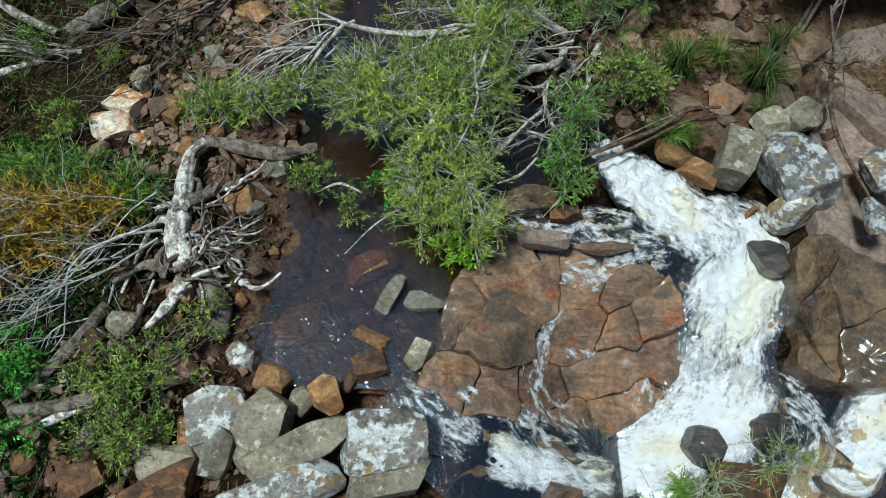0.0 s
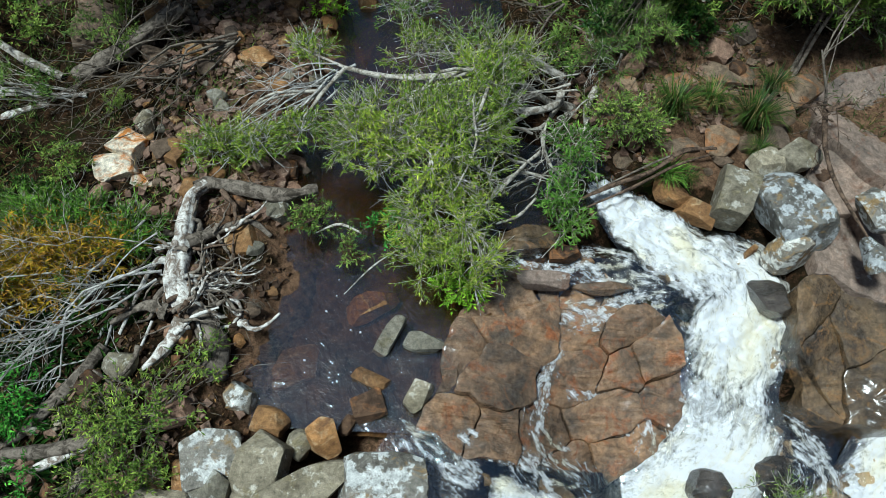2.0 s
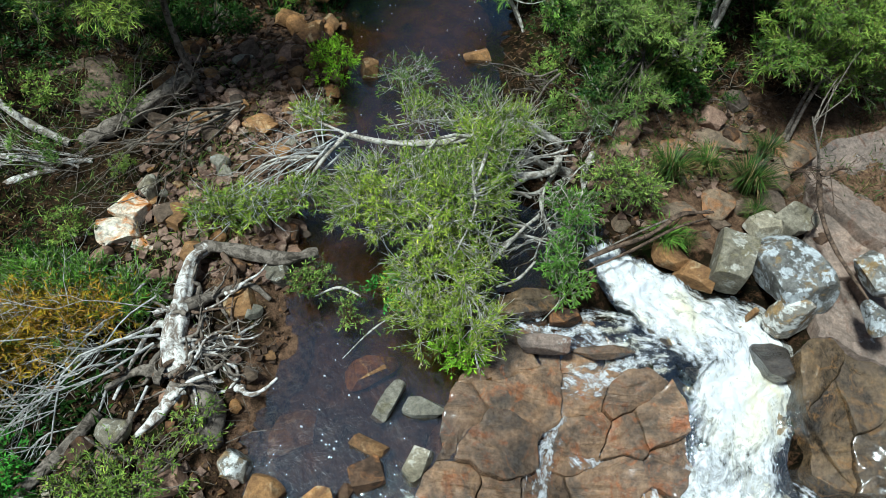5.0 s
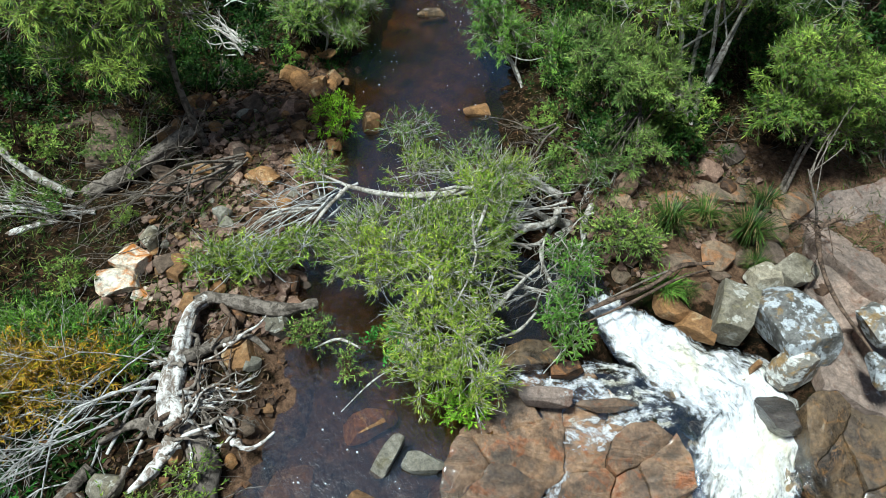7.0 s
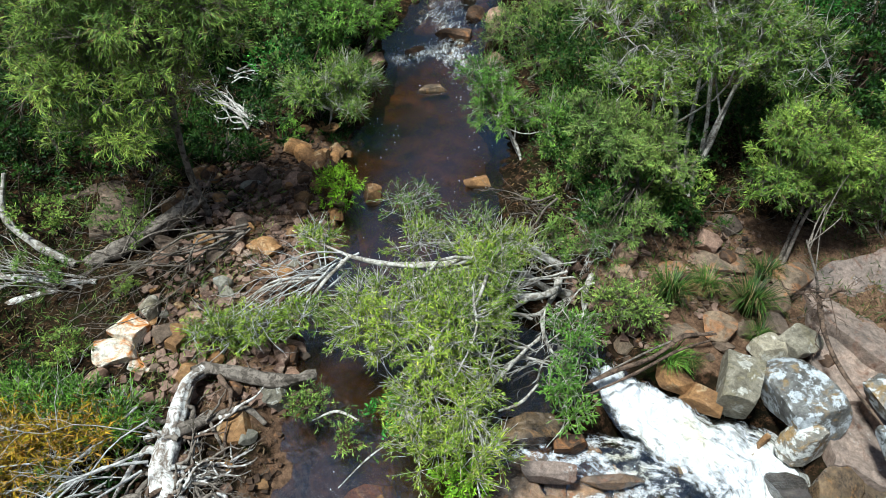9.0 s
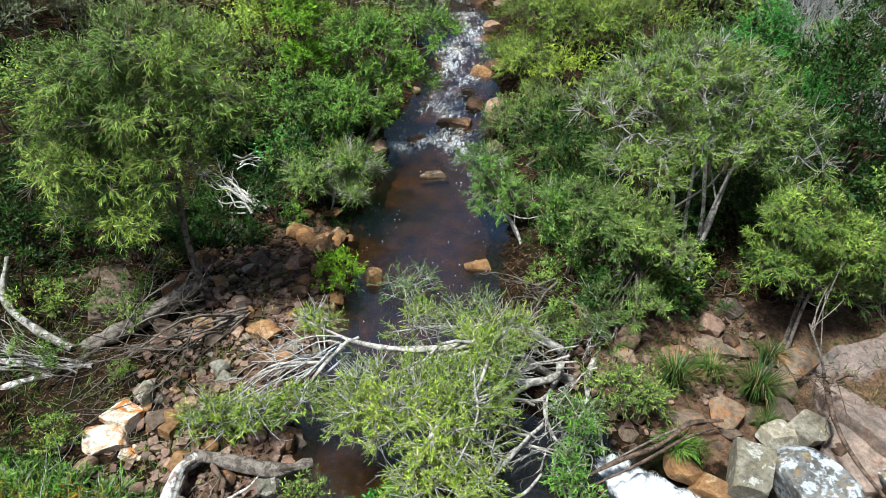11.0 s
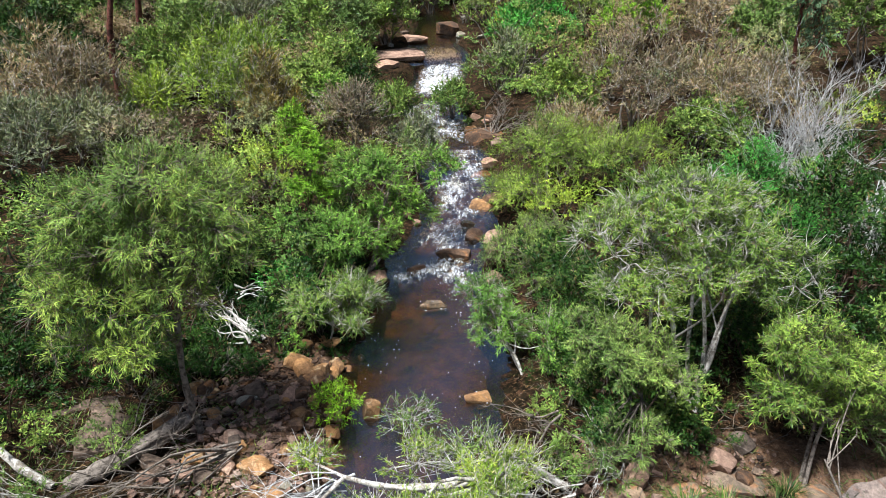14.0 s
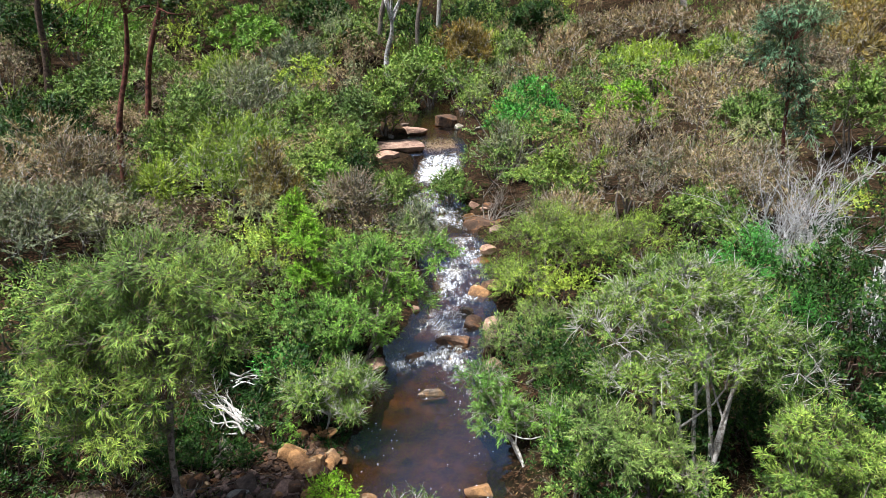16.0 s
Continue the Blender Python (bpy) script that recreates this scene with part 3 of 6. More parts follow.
def clip_cell(poly, p, q):
    """Keep the side of poly that is nearer to p than to q."""
    m, n_ = (p + q) / 2, q - p
    out = []
    for a, b in zip(poly, np.roll(poly, -1, 0)):
        da, db = (a - m) @ n_, (b - m) @ n_
        if da <= 0:
            out.append(a)
        if da * db < 0:
            out.append(a + (b - a) * da / (da - db))
    return np.array(out)


def slab_mesh(name, poly, top, mat, seed, gap=0.03, thick=0.7, bulge=0.04):
    """A worn slab with the outline poly; top(x, y) is its upper face."""
    r = np.random.default_rng(seed)
    c = poly.mean(0)
    pts = []
    for a, b in zip(poly, np.roll(poly, -1, 0)):
        k = max(2, int(np.linalg.norm(b - a) / 0.06))
        pts += [a + (b - a) * t for t in np.linspace(0, 1, k, endpoint=False)]
    P = np.array(pts)
    d = np.linalg.norm(P - c, axis=1, keepdims=True)
    P = c + (P - c) * (1 - gap / d)
    for f_, a_ in ((2.1, 0.075), (5.3, 0.035), (13.0, 0.014)):
        P = P + a_ * np.stack([np.sin(f_ * P[:, 1] * 1.3 + f_ * P[:, 0]), np.cos(f_ * P[:, 0] * 1.2 - f_ * P[:, 1])], 1)
    n = len(P)
    rings = [(1.0, -thick), (1.01, -0.16), (1.0, -0.02), (0.99, -0.004), (0.95, 0.0)] + [(f, 0.0) for f in (0.8, 0.65, 0.5, 0.35, 0.2, 0.001)]
    V = []
    tx, ty = r.normal(0, 0.09, 2)
    for f, dz in rings:
        q = c + (P - c) * f
        z = top(q[:, 0], q[:, 1]) + (q[:, 0] - c[0]) * tx + (q[:, 1] - c[1]) * ty + bulge * (1 - f * f)
        z = z + 0.018 * np.sin(6 * q[:, 0] + seed) * np.cos(5 * q[:, 1] + 2 * seed) + 0.01 * np.sin(17 * q[:, 0] + 3 * np.sin(13 * q[:, 1]))
        u = 0.45 * q[:, 0] + 0.9 * q[:, 1] + 0.12 * np.sin(3 * q[:, 0] + seed)
        z = z + 0.05 * (np.abs((u * 2.3 + 0.3 * seed) % 1 - 0.35) - 0.3) * min(1, 3 * (1 - f) + 0.3)
        V.append(np.column_stack([q, z + dz]))
    V = np.vstack(V)
    i, j = np.meshgrid(np.arange(len(rings) - 1), np.arange(n), indexing="ij")
    k = (j + 1) % n
    Q = np.stack([i * n + j, i * n + k, (i + 1) * n + k, (i + 1) * n + j], -1).reshape(-1, 4)
    me = quads(name, V, Q, mat)
    me.set_sharp_from_angle(angle=radians(40))
    return me


def outcrop(name, label, outline, sites, lift, mats, seed, gap=0.03, bulge=0.04, grain=0, long=1.0):
    """Bedrock broken along joints into slabs round the sites: (x, y, step up or down)."""
    base = np.array(outline, float)
    c = base.mean(0)
    gz = float(np.asarray(ground_z(c[0], c[1])))
    top_thing = new(name)
    top_thing.location = (c[0], c[1], gz)
    tagged(top_thing, label, "bedrock")
    ca, sa = math.cos(radians(grain)), math.sin(radians(grain))
    turn = np.array(((ca, -sa), (sa, ca))) @ np.diag((long, 1))
    S = np.array([s[:2] for s in sites]) @ turn
    for k, s in enumerate(sites):
        poly = base @ turn
        for j in range(len(S)):
            if j != k and len(poly) > 2:
                poly = clip_cell(poly, S[k], S[j])
        if len(poly) < 3:
            continue
        poly = poly @ np.linalg.inv(turn)
        tip = 0.07 * np.sin((1.7 * (seed + k), 2.9 * (seed + k) + 1))

        def top(x, y, up=s[2], tip=tip, s=s):
            return creek_field(x, y)[1] + lift + up + tip[0] * (np.asarray(x) - s[0]) + tip[1] * (np.asarray(y) - s[1])
        me = slab_mesh("slab", poly, top, mats[k % len(mats)], seed + k, gap, bulge=bulge)
        ob = part("slab", me, top_thing)
        ob.matrix_parent_inverse = Matrix.Translation(-top_thing.location)
    return top_thing


outcrop("bedrock_shelf", "wet reddish-brown jointed bedrock shelf between pool and cascade",
        [(-0.34, 2.37), (0.13, 3.79), (0.74, 4.63), (1.92, 5.43), (2.88, 4.83), (3.72, 4.00), (3.90, 3.23), (2.95, 2.23), (2.11, 1.71), (0.91, 2.05), (0.12, 2.16)],
        [(0.99, 4.40, 0.12), (1.53, 4.68, 0.04), (1.90, 5.13, 0.0), (2.31, 4.70, 0.0), (2.80, 4.80, 0.02), (1.24, 3.97, 0.16), (2.25, 4.18, 0.08), (2.89, 4.06, 0.2), (3.35, 3.72, 0.26),
         (0.78, 3.20, 0.24), (0.13, 3.41, 0.12), (0.05, 2.38, 0.1), (0.60, 2.42, 0.1), (2.10, 3.50, 0.1), (2.75, 3.55, 0.22), (3.61, 3.25, 0.14), (2.42, 2.80, 0.14), (2.80, 2.42, 0.1), (1.52, 2.50, 0.04), (1.90, 2.10, 0.0)],
        0.02, [BEDROCK], 11, 0.008, 0.03, 20, 0.6)
outcrop("bedrock_bank", "wet dark grooved bedrock bank beside the cascade",
        [(5.44, 4.44), (5.60, 4.84), (5.82, 4.93), (6.99, 4.54), (7.23, 2.53), (6.28, 2.69), (5.47, 2.97), (5.35, 3.44)],
        [(5.71, 4.40, 0.28), (6.5, 4.15, 0.32), (5.79, 3.55, 0.24), (6.5, 3.2, 0.3), (5.5, 3.02, 0.14)],
        0.24, [BEDROCK_DARK], 41, 0.004, 0.02, 75, 0.55)
outcrop("sandstone_shelf", "dry pinkish grey sandstone shelf with lichen patches",
        [(6.03, 6.41), (6.45, 7.5), (6.9, 8.6), (8.6, 9.2), (10.2, 7.6), (9.3, 5.8), (7.64, 4.34), (6.57, 4.49), (5.71, 4.88)],
        [(6.5, 6.7, 0.3), (7.4, 7.3, 0.4), (7.9, 8.6, 0.42), (6.3, 5.4, 0.25), (7.4, 5.6, 0.38), (8.8, 6.8, 0.46)],
        0.3, [PINK], 61, 0.003, 0.0)
outcrop("dark_ledge", "dark wet rock ledge under thin flowing water",
        [(-0.11, 2.08), (0.83, 2.05), (2.06, 1.60), (0.67, 1.27), (-0.03, 1.17)],
        [(0.35, 1.80, 0.0), (1.30, 1.63, -0.02), (0.20, 1.32, 0.0)], -0.05, [BEDROCK_DARK], 81)

outcrop("sandstone_slab", "smooth pink-tan sandstone slab under the broad tree",
        [(-8.1, 8.9), (-7.8, 10.1), (-6.7, 10.8), (-5.3, 10.5), (-5.1, 9.8), (-6.1, 9.1), (-7.0, 8.7)], [(-7.4, 9.5, 0.03), (-6.0, 10.0, 0.0)], 0.66, [SAND], 91, 0.004, 0.05)

# named boulders round the pool
GREYL, PALEL = "grey lichen-spotted boulder at the water's edge", "pale grey lichen-covered angular boulder"
OCHREL, RUSTL = "ochre-brown angular stone in the shallows", "rust-brown wet stone on the bank"
QUARTZL = "white and ochre stone on the rubble bank"
DARKL = "smooth wet dark rock in the cascade"
boulder(4.72, 6.14, 0.10, 0.72, 1.1, 0.85, -28, GREY, 3, "large grey block boulder beside the cascade", tilt=8)
boulder(5.57, 5.79, 0.10, 1.05, 1.3, 0.85, 15, PALE, 5, "large pale lichen-covered block of rock", tilt=-4)
boulder(5.49, 5.24, -0.10, 0.75, 0.6, 0.8, 30, PALE, 6, PALEL)
boulder(5.40, 6.81, 0.12, 0.6, 0.5, 0.4, 10, GREY, 7, GREYL)
boulder(5.92, 6.87, 0.16, 0.7, 0.7, 0.4, 35, GREY, 8, GREYL)
boulder(6.64, 5.63, 0.50, 0.5, 0.9, 0.35, 10, PALE, 9, PALEL)
boulder(6.46, 4.85, 0.40, 0.4, 0.6, 0.35, 5, PALE, 10, PALEL)
boulder(5.20, 4.57, -0.50, 0.74, 0.7, 0.66, 10, WETROCK, 12, DARKL, cuts=26)
boulder(3.93, 1.85, -1.30, 0.8, 0.75, 0.7, 20, WETROCK, 13, DARKL, cuts=26)
boulder(4.87, 2.03, -1.35, 0.72, 0.66, 0.75, -15, WETROCK, 14, "rounded brown wet boulder splitting the flow", cuts=26)
boulder(4.41, 1.27, -1.20, 1.3, 0.7, 0.7, 5, RUSTY, 15, "mossy brown boulder below the cascade")
boulder(4.2, 6.0, -0.15, 0.8, 0.45, 0.3, -35, OCHRE, 16, "rusty orange ledge at the edge of the cascade")
boulder(1.28, 5.27, 0.10, 1.1, 0.5, 0.5, 5, BEDROCK_DARK, 17, "dark rock under the leaning tree")
boulder(1.54, 4.62, 0.10, 0.95, 0.26, 0.3, -3, PINK, 18, "long flat brown stone in the current", tilt=3)
boulder(1.89, 5.09, 0.06, 0.62, 0.32, 0.3, 12, RUSTY, 19, "flat brown stone in the current")
boulder(2.49, 4.61, -0.15, 0.85, 0.22, 0.25, 2, BEDROCK, 20, "flat wet brown stone in the rapids")
boulder(5.03, 5.41, -0.40, 0.32, 0.14, 0.3, 25, OCHRE, 21, "orange stone breaking the white water")
boulder(-2.80, 2.80, 0.10, 0.5, 0.42, 0.35, -20, PALE, 22, "pale white-faced stone at the pool")
boulder(-3.23, 2.72, 0.10, 0.45, 0.42, 0.35, 10, RUSTY, 23, RUSTL)
boulder(-2.36, 2.49, 0.05, 0.58, 0.36, 0.35, -18, OCHRE, 24, OCHREL)
boulder(-1.59, 2.29, 0.10, 0.52, 0.52, 0.42, 12, OCHRE, 25, "squared ochre-brown stone in the pool")
boulder(-1.90, 2.19, 0.05, 0.3, 0.36, 0.3, 30, GREY, 26, GREYL)
boulder(-3.04, 1.96, 0.20, 0.92, 0.76, 0.6, 10, PALE, 27, "white and ochre lichen-covered boulder")
boulder(-2.31, 1.90, 0.20, 0.76, 0.8, 0.6, -8, GREY, 28, "grey-green lichen-spotted square boulder")
boulder(-0.71, 1.67, 0.30, 1.25, 0.85, 0.6, 14, PALE, 29, "large pale boulder stained pink with lichen", tilt=5)
boulder(-0.75, 1.17, 0.15, 1.25, 0.6, 0.6, 5, GREY, 30, GREYL)
boulder(-1.89, 1.49, 0.30, 1.55, 0.5, 0.5, 22, GREY, 31, "long grey slab boulder on the bank", tilt=6)
boulder(-2.03, 0.99, 0.40, 1.7, 0.55, 0.5, 20, PALE, 32, "long pale slab boulder on the bank", tilt=6)
boulder(-1.01, 2.71, 0.06, 0.58, 0.5, 0.35, 25, RUSTY, 33, "brown angular stone standing in the pool")
boulder(-0.99, 3.10, 0.00, 0.62, 0.28, 0.26, -22, OCHRE, 34, OCHREL)
boulder(-0.33, 2.87, 0.06, 0.32, 0.56, 0.3, -20, GREY, 35, GREYL)
boulder(-0.77, 3.76, 0.05, 0.3, 0.72, 0.3, -35, GREY, 36, "grey wedge-shaped stone in the pool")
boulder(-0.26, 3.65, 0.03, 0.62, 0.28, 0.24, -8, GREY, 37, "flat mossy grey stone in the pool")
boulder(-1.06, 4.31, -0.12, 0.9, 0.5, 0.25, 20, OCHRE, 38, "drowned orange-brown stone under the water")
boulder(-1.31, 2.45, 0.00, 0.2, 0.36, 0.2, -25, RUSTY, 39, RUSTL)
boulder(-2.28, 3.37, -0.28, 1.0, 0.7, 0.3, 10, OCHRE, 53, "drowned orange-brown stone under the water")
boulder(-2.93, 1.47, 0.20, 0.6, 0.75, 0.5, -20, GREY, 40, GREYL)
boulder(-2.50, 1.45, 0.15, 0.34, 0.5, 0.4, -15, GREY, 41, GREYL)
boulder(-3.47, 1.30, 0.20, 0.9, 0.6, 0.5, 30, GREY, 42, GREYL)
boulder(-3.27, 1.70, 0.15, 0.4, 0.6, 0.4, 15, OCHRE, 43, OCHREL)
boulder(-3.78, 1.65, 0.15, 0.5, 0.35, 0.35, 10, OCHRE, 44, OCHREL)
boulder(-3.46, 1.02, 0.30, 1.0, 0.6, 0.5, 25, RUSTY, 45, RUSTL)
boulder(-4.47, 1.15, 0.30, 0.8, 0.5, 0.5, 20, RUSTY, 46, RUSTL)
boulder(-5.26, 6.51, 0.40, 0.78, 0.66, 0.5, 10, QUARTZ, 47, QUARTZL)
boulder(-5.15, 6.94, 0.42, 0.75, 0.6, 0.5, -20, QUARTZ, 48, QUARTZL)
boulder(-4.37, 6.86, 0.35, 0.62, 0.6, 0.46, -15, OCHRE, 49, "orange angular stone on the rubble bank")
boulder(-4.77, 6.30, 0.30, 0.52, 0.42, 0.3, 20, QUARTZ, 50, QUARTZL)
boulder(-3.07, 5.19, 0.20, 0.62, 0.72, 0.5, 10, OCHRE, 51, "ochre boulder among the dead roots")
boulder(-2.62, 5.83, 0.20, 0.5, 0.5, 0.4, 0, GREY, 52, GREYL)
boulder(-3.39, 9.01, 0.35, 0.62, 0.5, 0.4, -30, OCHRE, 54, "ochre stone on the rubble bank")
boulder(4.01, 7.95, 0.06, 1.6, 0.9, 0.36, 10, LEDGE_TAN, 55, "flat tan sandstone on the bank")
boulder(3.81, 7.20, 0.08, 1.2, 0.5, 0.3, 5, LEDGE_TAN, 56, "flat tan sandstone on the bank")
boulder(5.22, 8.89, 0.08, 1.3, 0.9, 0.4, 5, LEDGE_TAN, 57, "flat tan sandstone on the bank")
boulder(1.31, 1.04, -0.90, 1.5, 0.6, 0.5, 8, BEDROCK, 114, "wet brown rock ledge below the foam")
boulder(0.59, 0.92, -0.80, 0.8, 0.5, 0.5, -10, BEDROCK_DARK, 115, "wet dark rock ledge below the foam")
LEDGE = "broken tan sandstone ledge on the shaded bank"
boulder(4.20, 8.51, 0.15, 0.9, 0.5, 0.3, 30, LEDGE_TAN, 101, LEDGE)
boulder(4.49, 8.11, 0.22, 0.5, 0.4, 0.35, -10, OCHRE, 102, LEDGE)
boulder(4.72, 7.23, 0.18, 0.6, 0.5, 0.35, -20, LEDGE_TAN, 104, LEDGE)
boulder(3.75, 6.35, -0.05, 0.7, 0.5, 0.35, -40, OCHRE, 108, "orange wet rock at the cascade's edge")
boulder(3.23, 6.94, 0.08, 0.6, 0.35, 0.3, 10, LEDGE_TAN, 109, LEDGE)
boulder(5.74, 7.89, 0.18, 0.8, 0.6, 0.35, 5, LEDGE_TAN, 110, LEDGE)
boulder(6.34, 8.40, 0.18, 0.9, 0.7, 0.35, 25, LEDGE_TAN, 111, LEDGE)
boulder(3.09, 8.49, 0.22, 0.8, 0.5, 0.35, -15, LEDGE_TAN, 112, LEDGE)
# stones of the upper creek
boulder(-1.47, 10.88, 0.10, 0.42, 0.36, 0.4, 10, OCHRE, 71, "orange stone standing in the creek")
boulder(0.79, 11.38, 0.05, 0.6, 0.3, 0.25, 5, OCHRE, 72, "flat orange stone in the creek")
boulder(-0.26, 15.23, 0.05, 0.75, 0.22, 0.2, 5, BEDROCK_DARK, 73, "dark flat stone breaking the creek's surface")
boulder(0.39, 17.85, 0.25, 1.0, 0.45, 0.35, 5, RUSTY, 74, "brown stone in the rapids")
boulder(-0.76, 17.14, 0.15, 0.5, 0.3, 0.25, 30, RUSTY, 75, DARKL)
boulder(0.99, 18.93, 0.30, 0.6, 0.55, 0.5, 0, RUSTY, 76, "rust-brown stone in the rapids")
boulder(0.79, 19.69, 0.35, 0.45, 0.4, 0.4, 0, BEDROCK_DARK, 77, DARKL)
boulder(1.93, 21.53, 0.50, 1.3, 0.9, 0.6, 20, RUSTY, 78, "pile of rust-brown rock beside the rapids")
boulder(1.32, 21.14, 0.45, 0.9, 0.7, 0.5, -20, OCHRE, 79, "pile of rust-brown rock beside the rapids")
boulder(1.48, 24.06, 0.55, 1.0, 0.8, 0.3, 0, OCHRE, 80, "orange ledge under shallow water")
boulder(-2.7, 41.6, 2.1, 3.2, 3.4, 0.7, 10, PINKISH, 84, "pale dry rock shelf beside the far cascade")
boulder(-1.9, 46.0, 2.4, 2.2, 2.0, 0.6, 40, PINKISH, 85, "pale dry rock beside the far cascade")
boulder(-3.2, 38.9, 1.95, 1.8, 1.4, 0.6, 70, PINKISH, 87, "pale dry rock beside the far cascade")
boulder(0.35, 49.14, 2.70, 2.0, 1.6, 1.2, 10, RUSTY, 88, "pale dry rock beside the far cascade")
boulder(1.91, 27.56, 1.00, 2.2, 1.5, 0.8, 0, RUSTY, 86, "brown rock heap on the far bank")

# loose rubble: separate stones that share a few meshes
RUBBLE = [rock_mesh("stone", 200 + k, (OCHRE, RUSTY, PINKISH, SAND, GREY, PINKISH, OCHRE)[k % 7], 10, 2) for k in range(14)]


def rubble(n, x0, x1, y0, y1, lo, hi, seed, label, edge=0.15, sink=0.1, pick=range(14)):
    r = np.random.default_rng(seed)
    k = 0
    for _ in range(n * 6):
        x, y = r.uniform(x0, x1), r.uniform(y0, y1)
        sd, lv = creek_field(x, y)
        if sd < edge - 0.35 or k >= n:
            continue
        k += 1
        s = lo + (hi - lo) * r.random() ** 2.2
        ob = new("stone", RUBBLE[pick[int(r.integers(len(pick)))]])
        z = float(ground_z(x, y)) + s * (0.3 - sink)
        ob.matrix_world = pose(x, y, z, r.uniform(-25, 25), r.uniform(-25, 25), r.uniform(0, 360)) @ Matrix.Diagonal((s * r.uniform(0.9, 1.5), s, s * r.uniform(0.5, 0.8), 1))
        tagged(ob, label, "stone", "rubble stones")


rubble(135, -5.4, -1.9, 5.6, 11.2, 0.1, 0.46, 1, "loose brown angular stone on the rubble bank")
rubble(40, -6.0, -3.3, 0.6, 3.2, 0.15, 0.5, 2, "brown stone on the dark lower bank", pick=[1, 2, 5, 8, 9, 4, 11])
rubble(16, -3.9, -2.5, 3.2, 5.2, 0.12, 0.35, 3, "brown stone among dead roots")
rubble(28, -3.2, -1.6, 9.8, 13.2, 0.15, 0.5, 4, "orange-brown stone at the water's edge", pick=[0, 6, 7, 13, 0, 1])
rubble(46, 2.2, 6.5, 6.0, 9.8, 0.1, 0.5, 5, "brown stone on the far bank slope", pick=[1, 3, 5, 10, 8])
rubble(14, 0.8, 2.2, 16, 32, 0.25, 0.8, 6, "brown stone beside the rapids", pick=[0, 1, 2, 5])
rubble(14, -2.4, -0.8, 16, 34, 0.25, 0.7, 7, "brown stone beside the rapids", pick=[0, 1, 2, 5])
rubble(8, -6.5, 6, 40, 56, 0.4, 1.2, 8, "pale stone beside the far cascade", pick=[3, 4, 10, 11])

# ---------------------------------------------------------------- trees, shrubs, dead wood
def blob_points(blobs, n, r, shell=0.5):
    """Points in a union of ellipsoids (x, y, z, rx, ry, rz), thicker towards the surface, and outward directions."""
    b = np.asarray(blobs, float)
    vol = (b[:, 3] * b[:, 4] * b[:, 5]) ** 0.75
    k = r.choice(len(b), n, p=vol / vol.sum())
    d = unit(r.normal(size=(n, 3)))
    d[:, 2] = np.where(d[:, 2] < -0.35, -d[:, 2], d[:, 2])
    f = shell + (1 - shell) * r.random(n) ** 0.6
    return b[k, :3] + d * b[k, 3:] * f[:, None], d


def foliage(C, O, r, twigs, per, tl, L, W, spread_=0.9, up=0.3, droop=0.25, lift=0.25, slim=False, wild=0.55):
    """Twigs and leaves of clumps at C that point to O. Returns twig ends and leaf arrays."""
    n = len(C)
    D = unit(np.repeat(O, twigs, 0) * 0.7 + r.normal(size=(n * twigs, 3)) * spread_ + (0, 0, up))
    A = np.repeat(C, twigs, 0)
    ln = tl * r.uniform(0.5, 1.25, (n * twigs, 1))
    B = A + D * ln
    u = r.uniform(0.25, 1.05, (n * twigs, per, 1))
    P = (A[:, None] + D[:, None] * ln[:, None] * u).reshape(-1, 3)
    LD = unit(np.repeat(D, per, 0) * 0.8 + r.normal(size=(n * twigs * per, 3)) * wild - (0, 0, droop))
    m = len(P)
    V, Q = leaves(P, LD, L * r.uniform(0.6, 1.2, m), W * r.uniform(0.7, 1.2, m), lift, np.repeat(O, twigs * per, 0), slim)
    return A, B, V, Q


def limb_path(a, b, sag, r, n=8, wob=0.06):
    a, b = np.asarray(a, float), np.asarray(b, float)
    ln = np.linalg.norm(b - a)
    m1 = a + (b - a) * 0.35 + (0, 0, sag * ln) + r.normal(size=3) * wob * ln
    m2 = a + (b - a) * 0.7 + (0, 0, sag * 0.7 * ln) + r.normal(size=3) * wob * ln
    return spline([a, m1, m2, b], n)


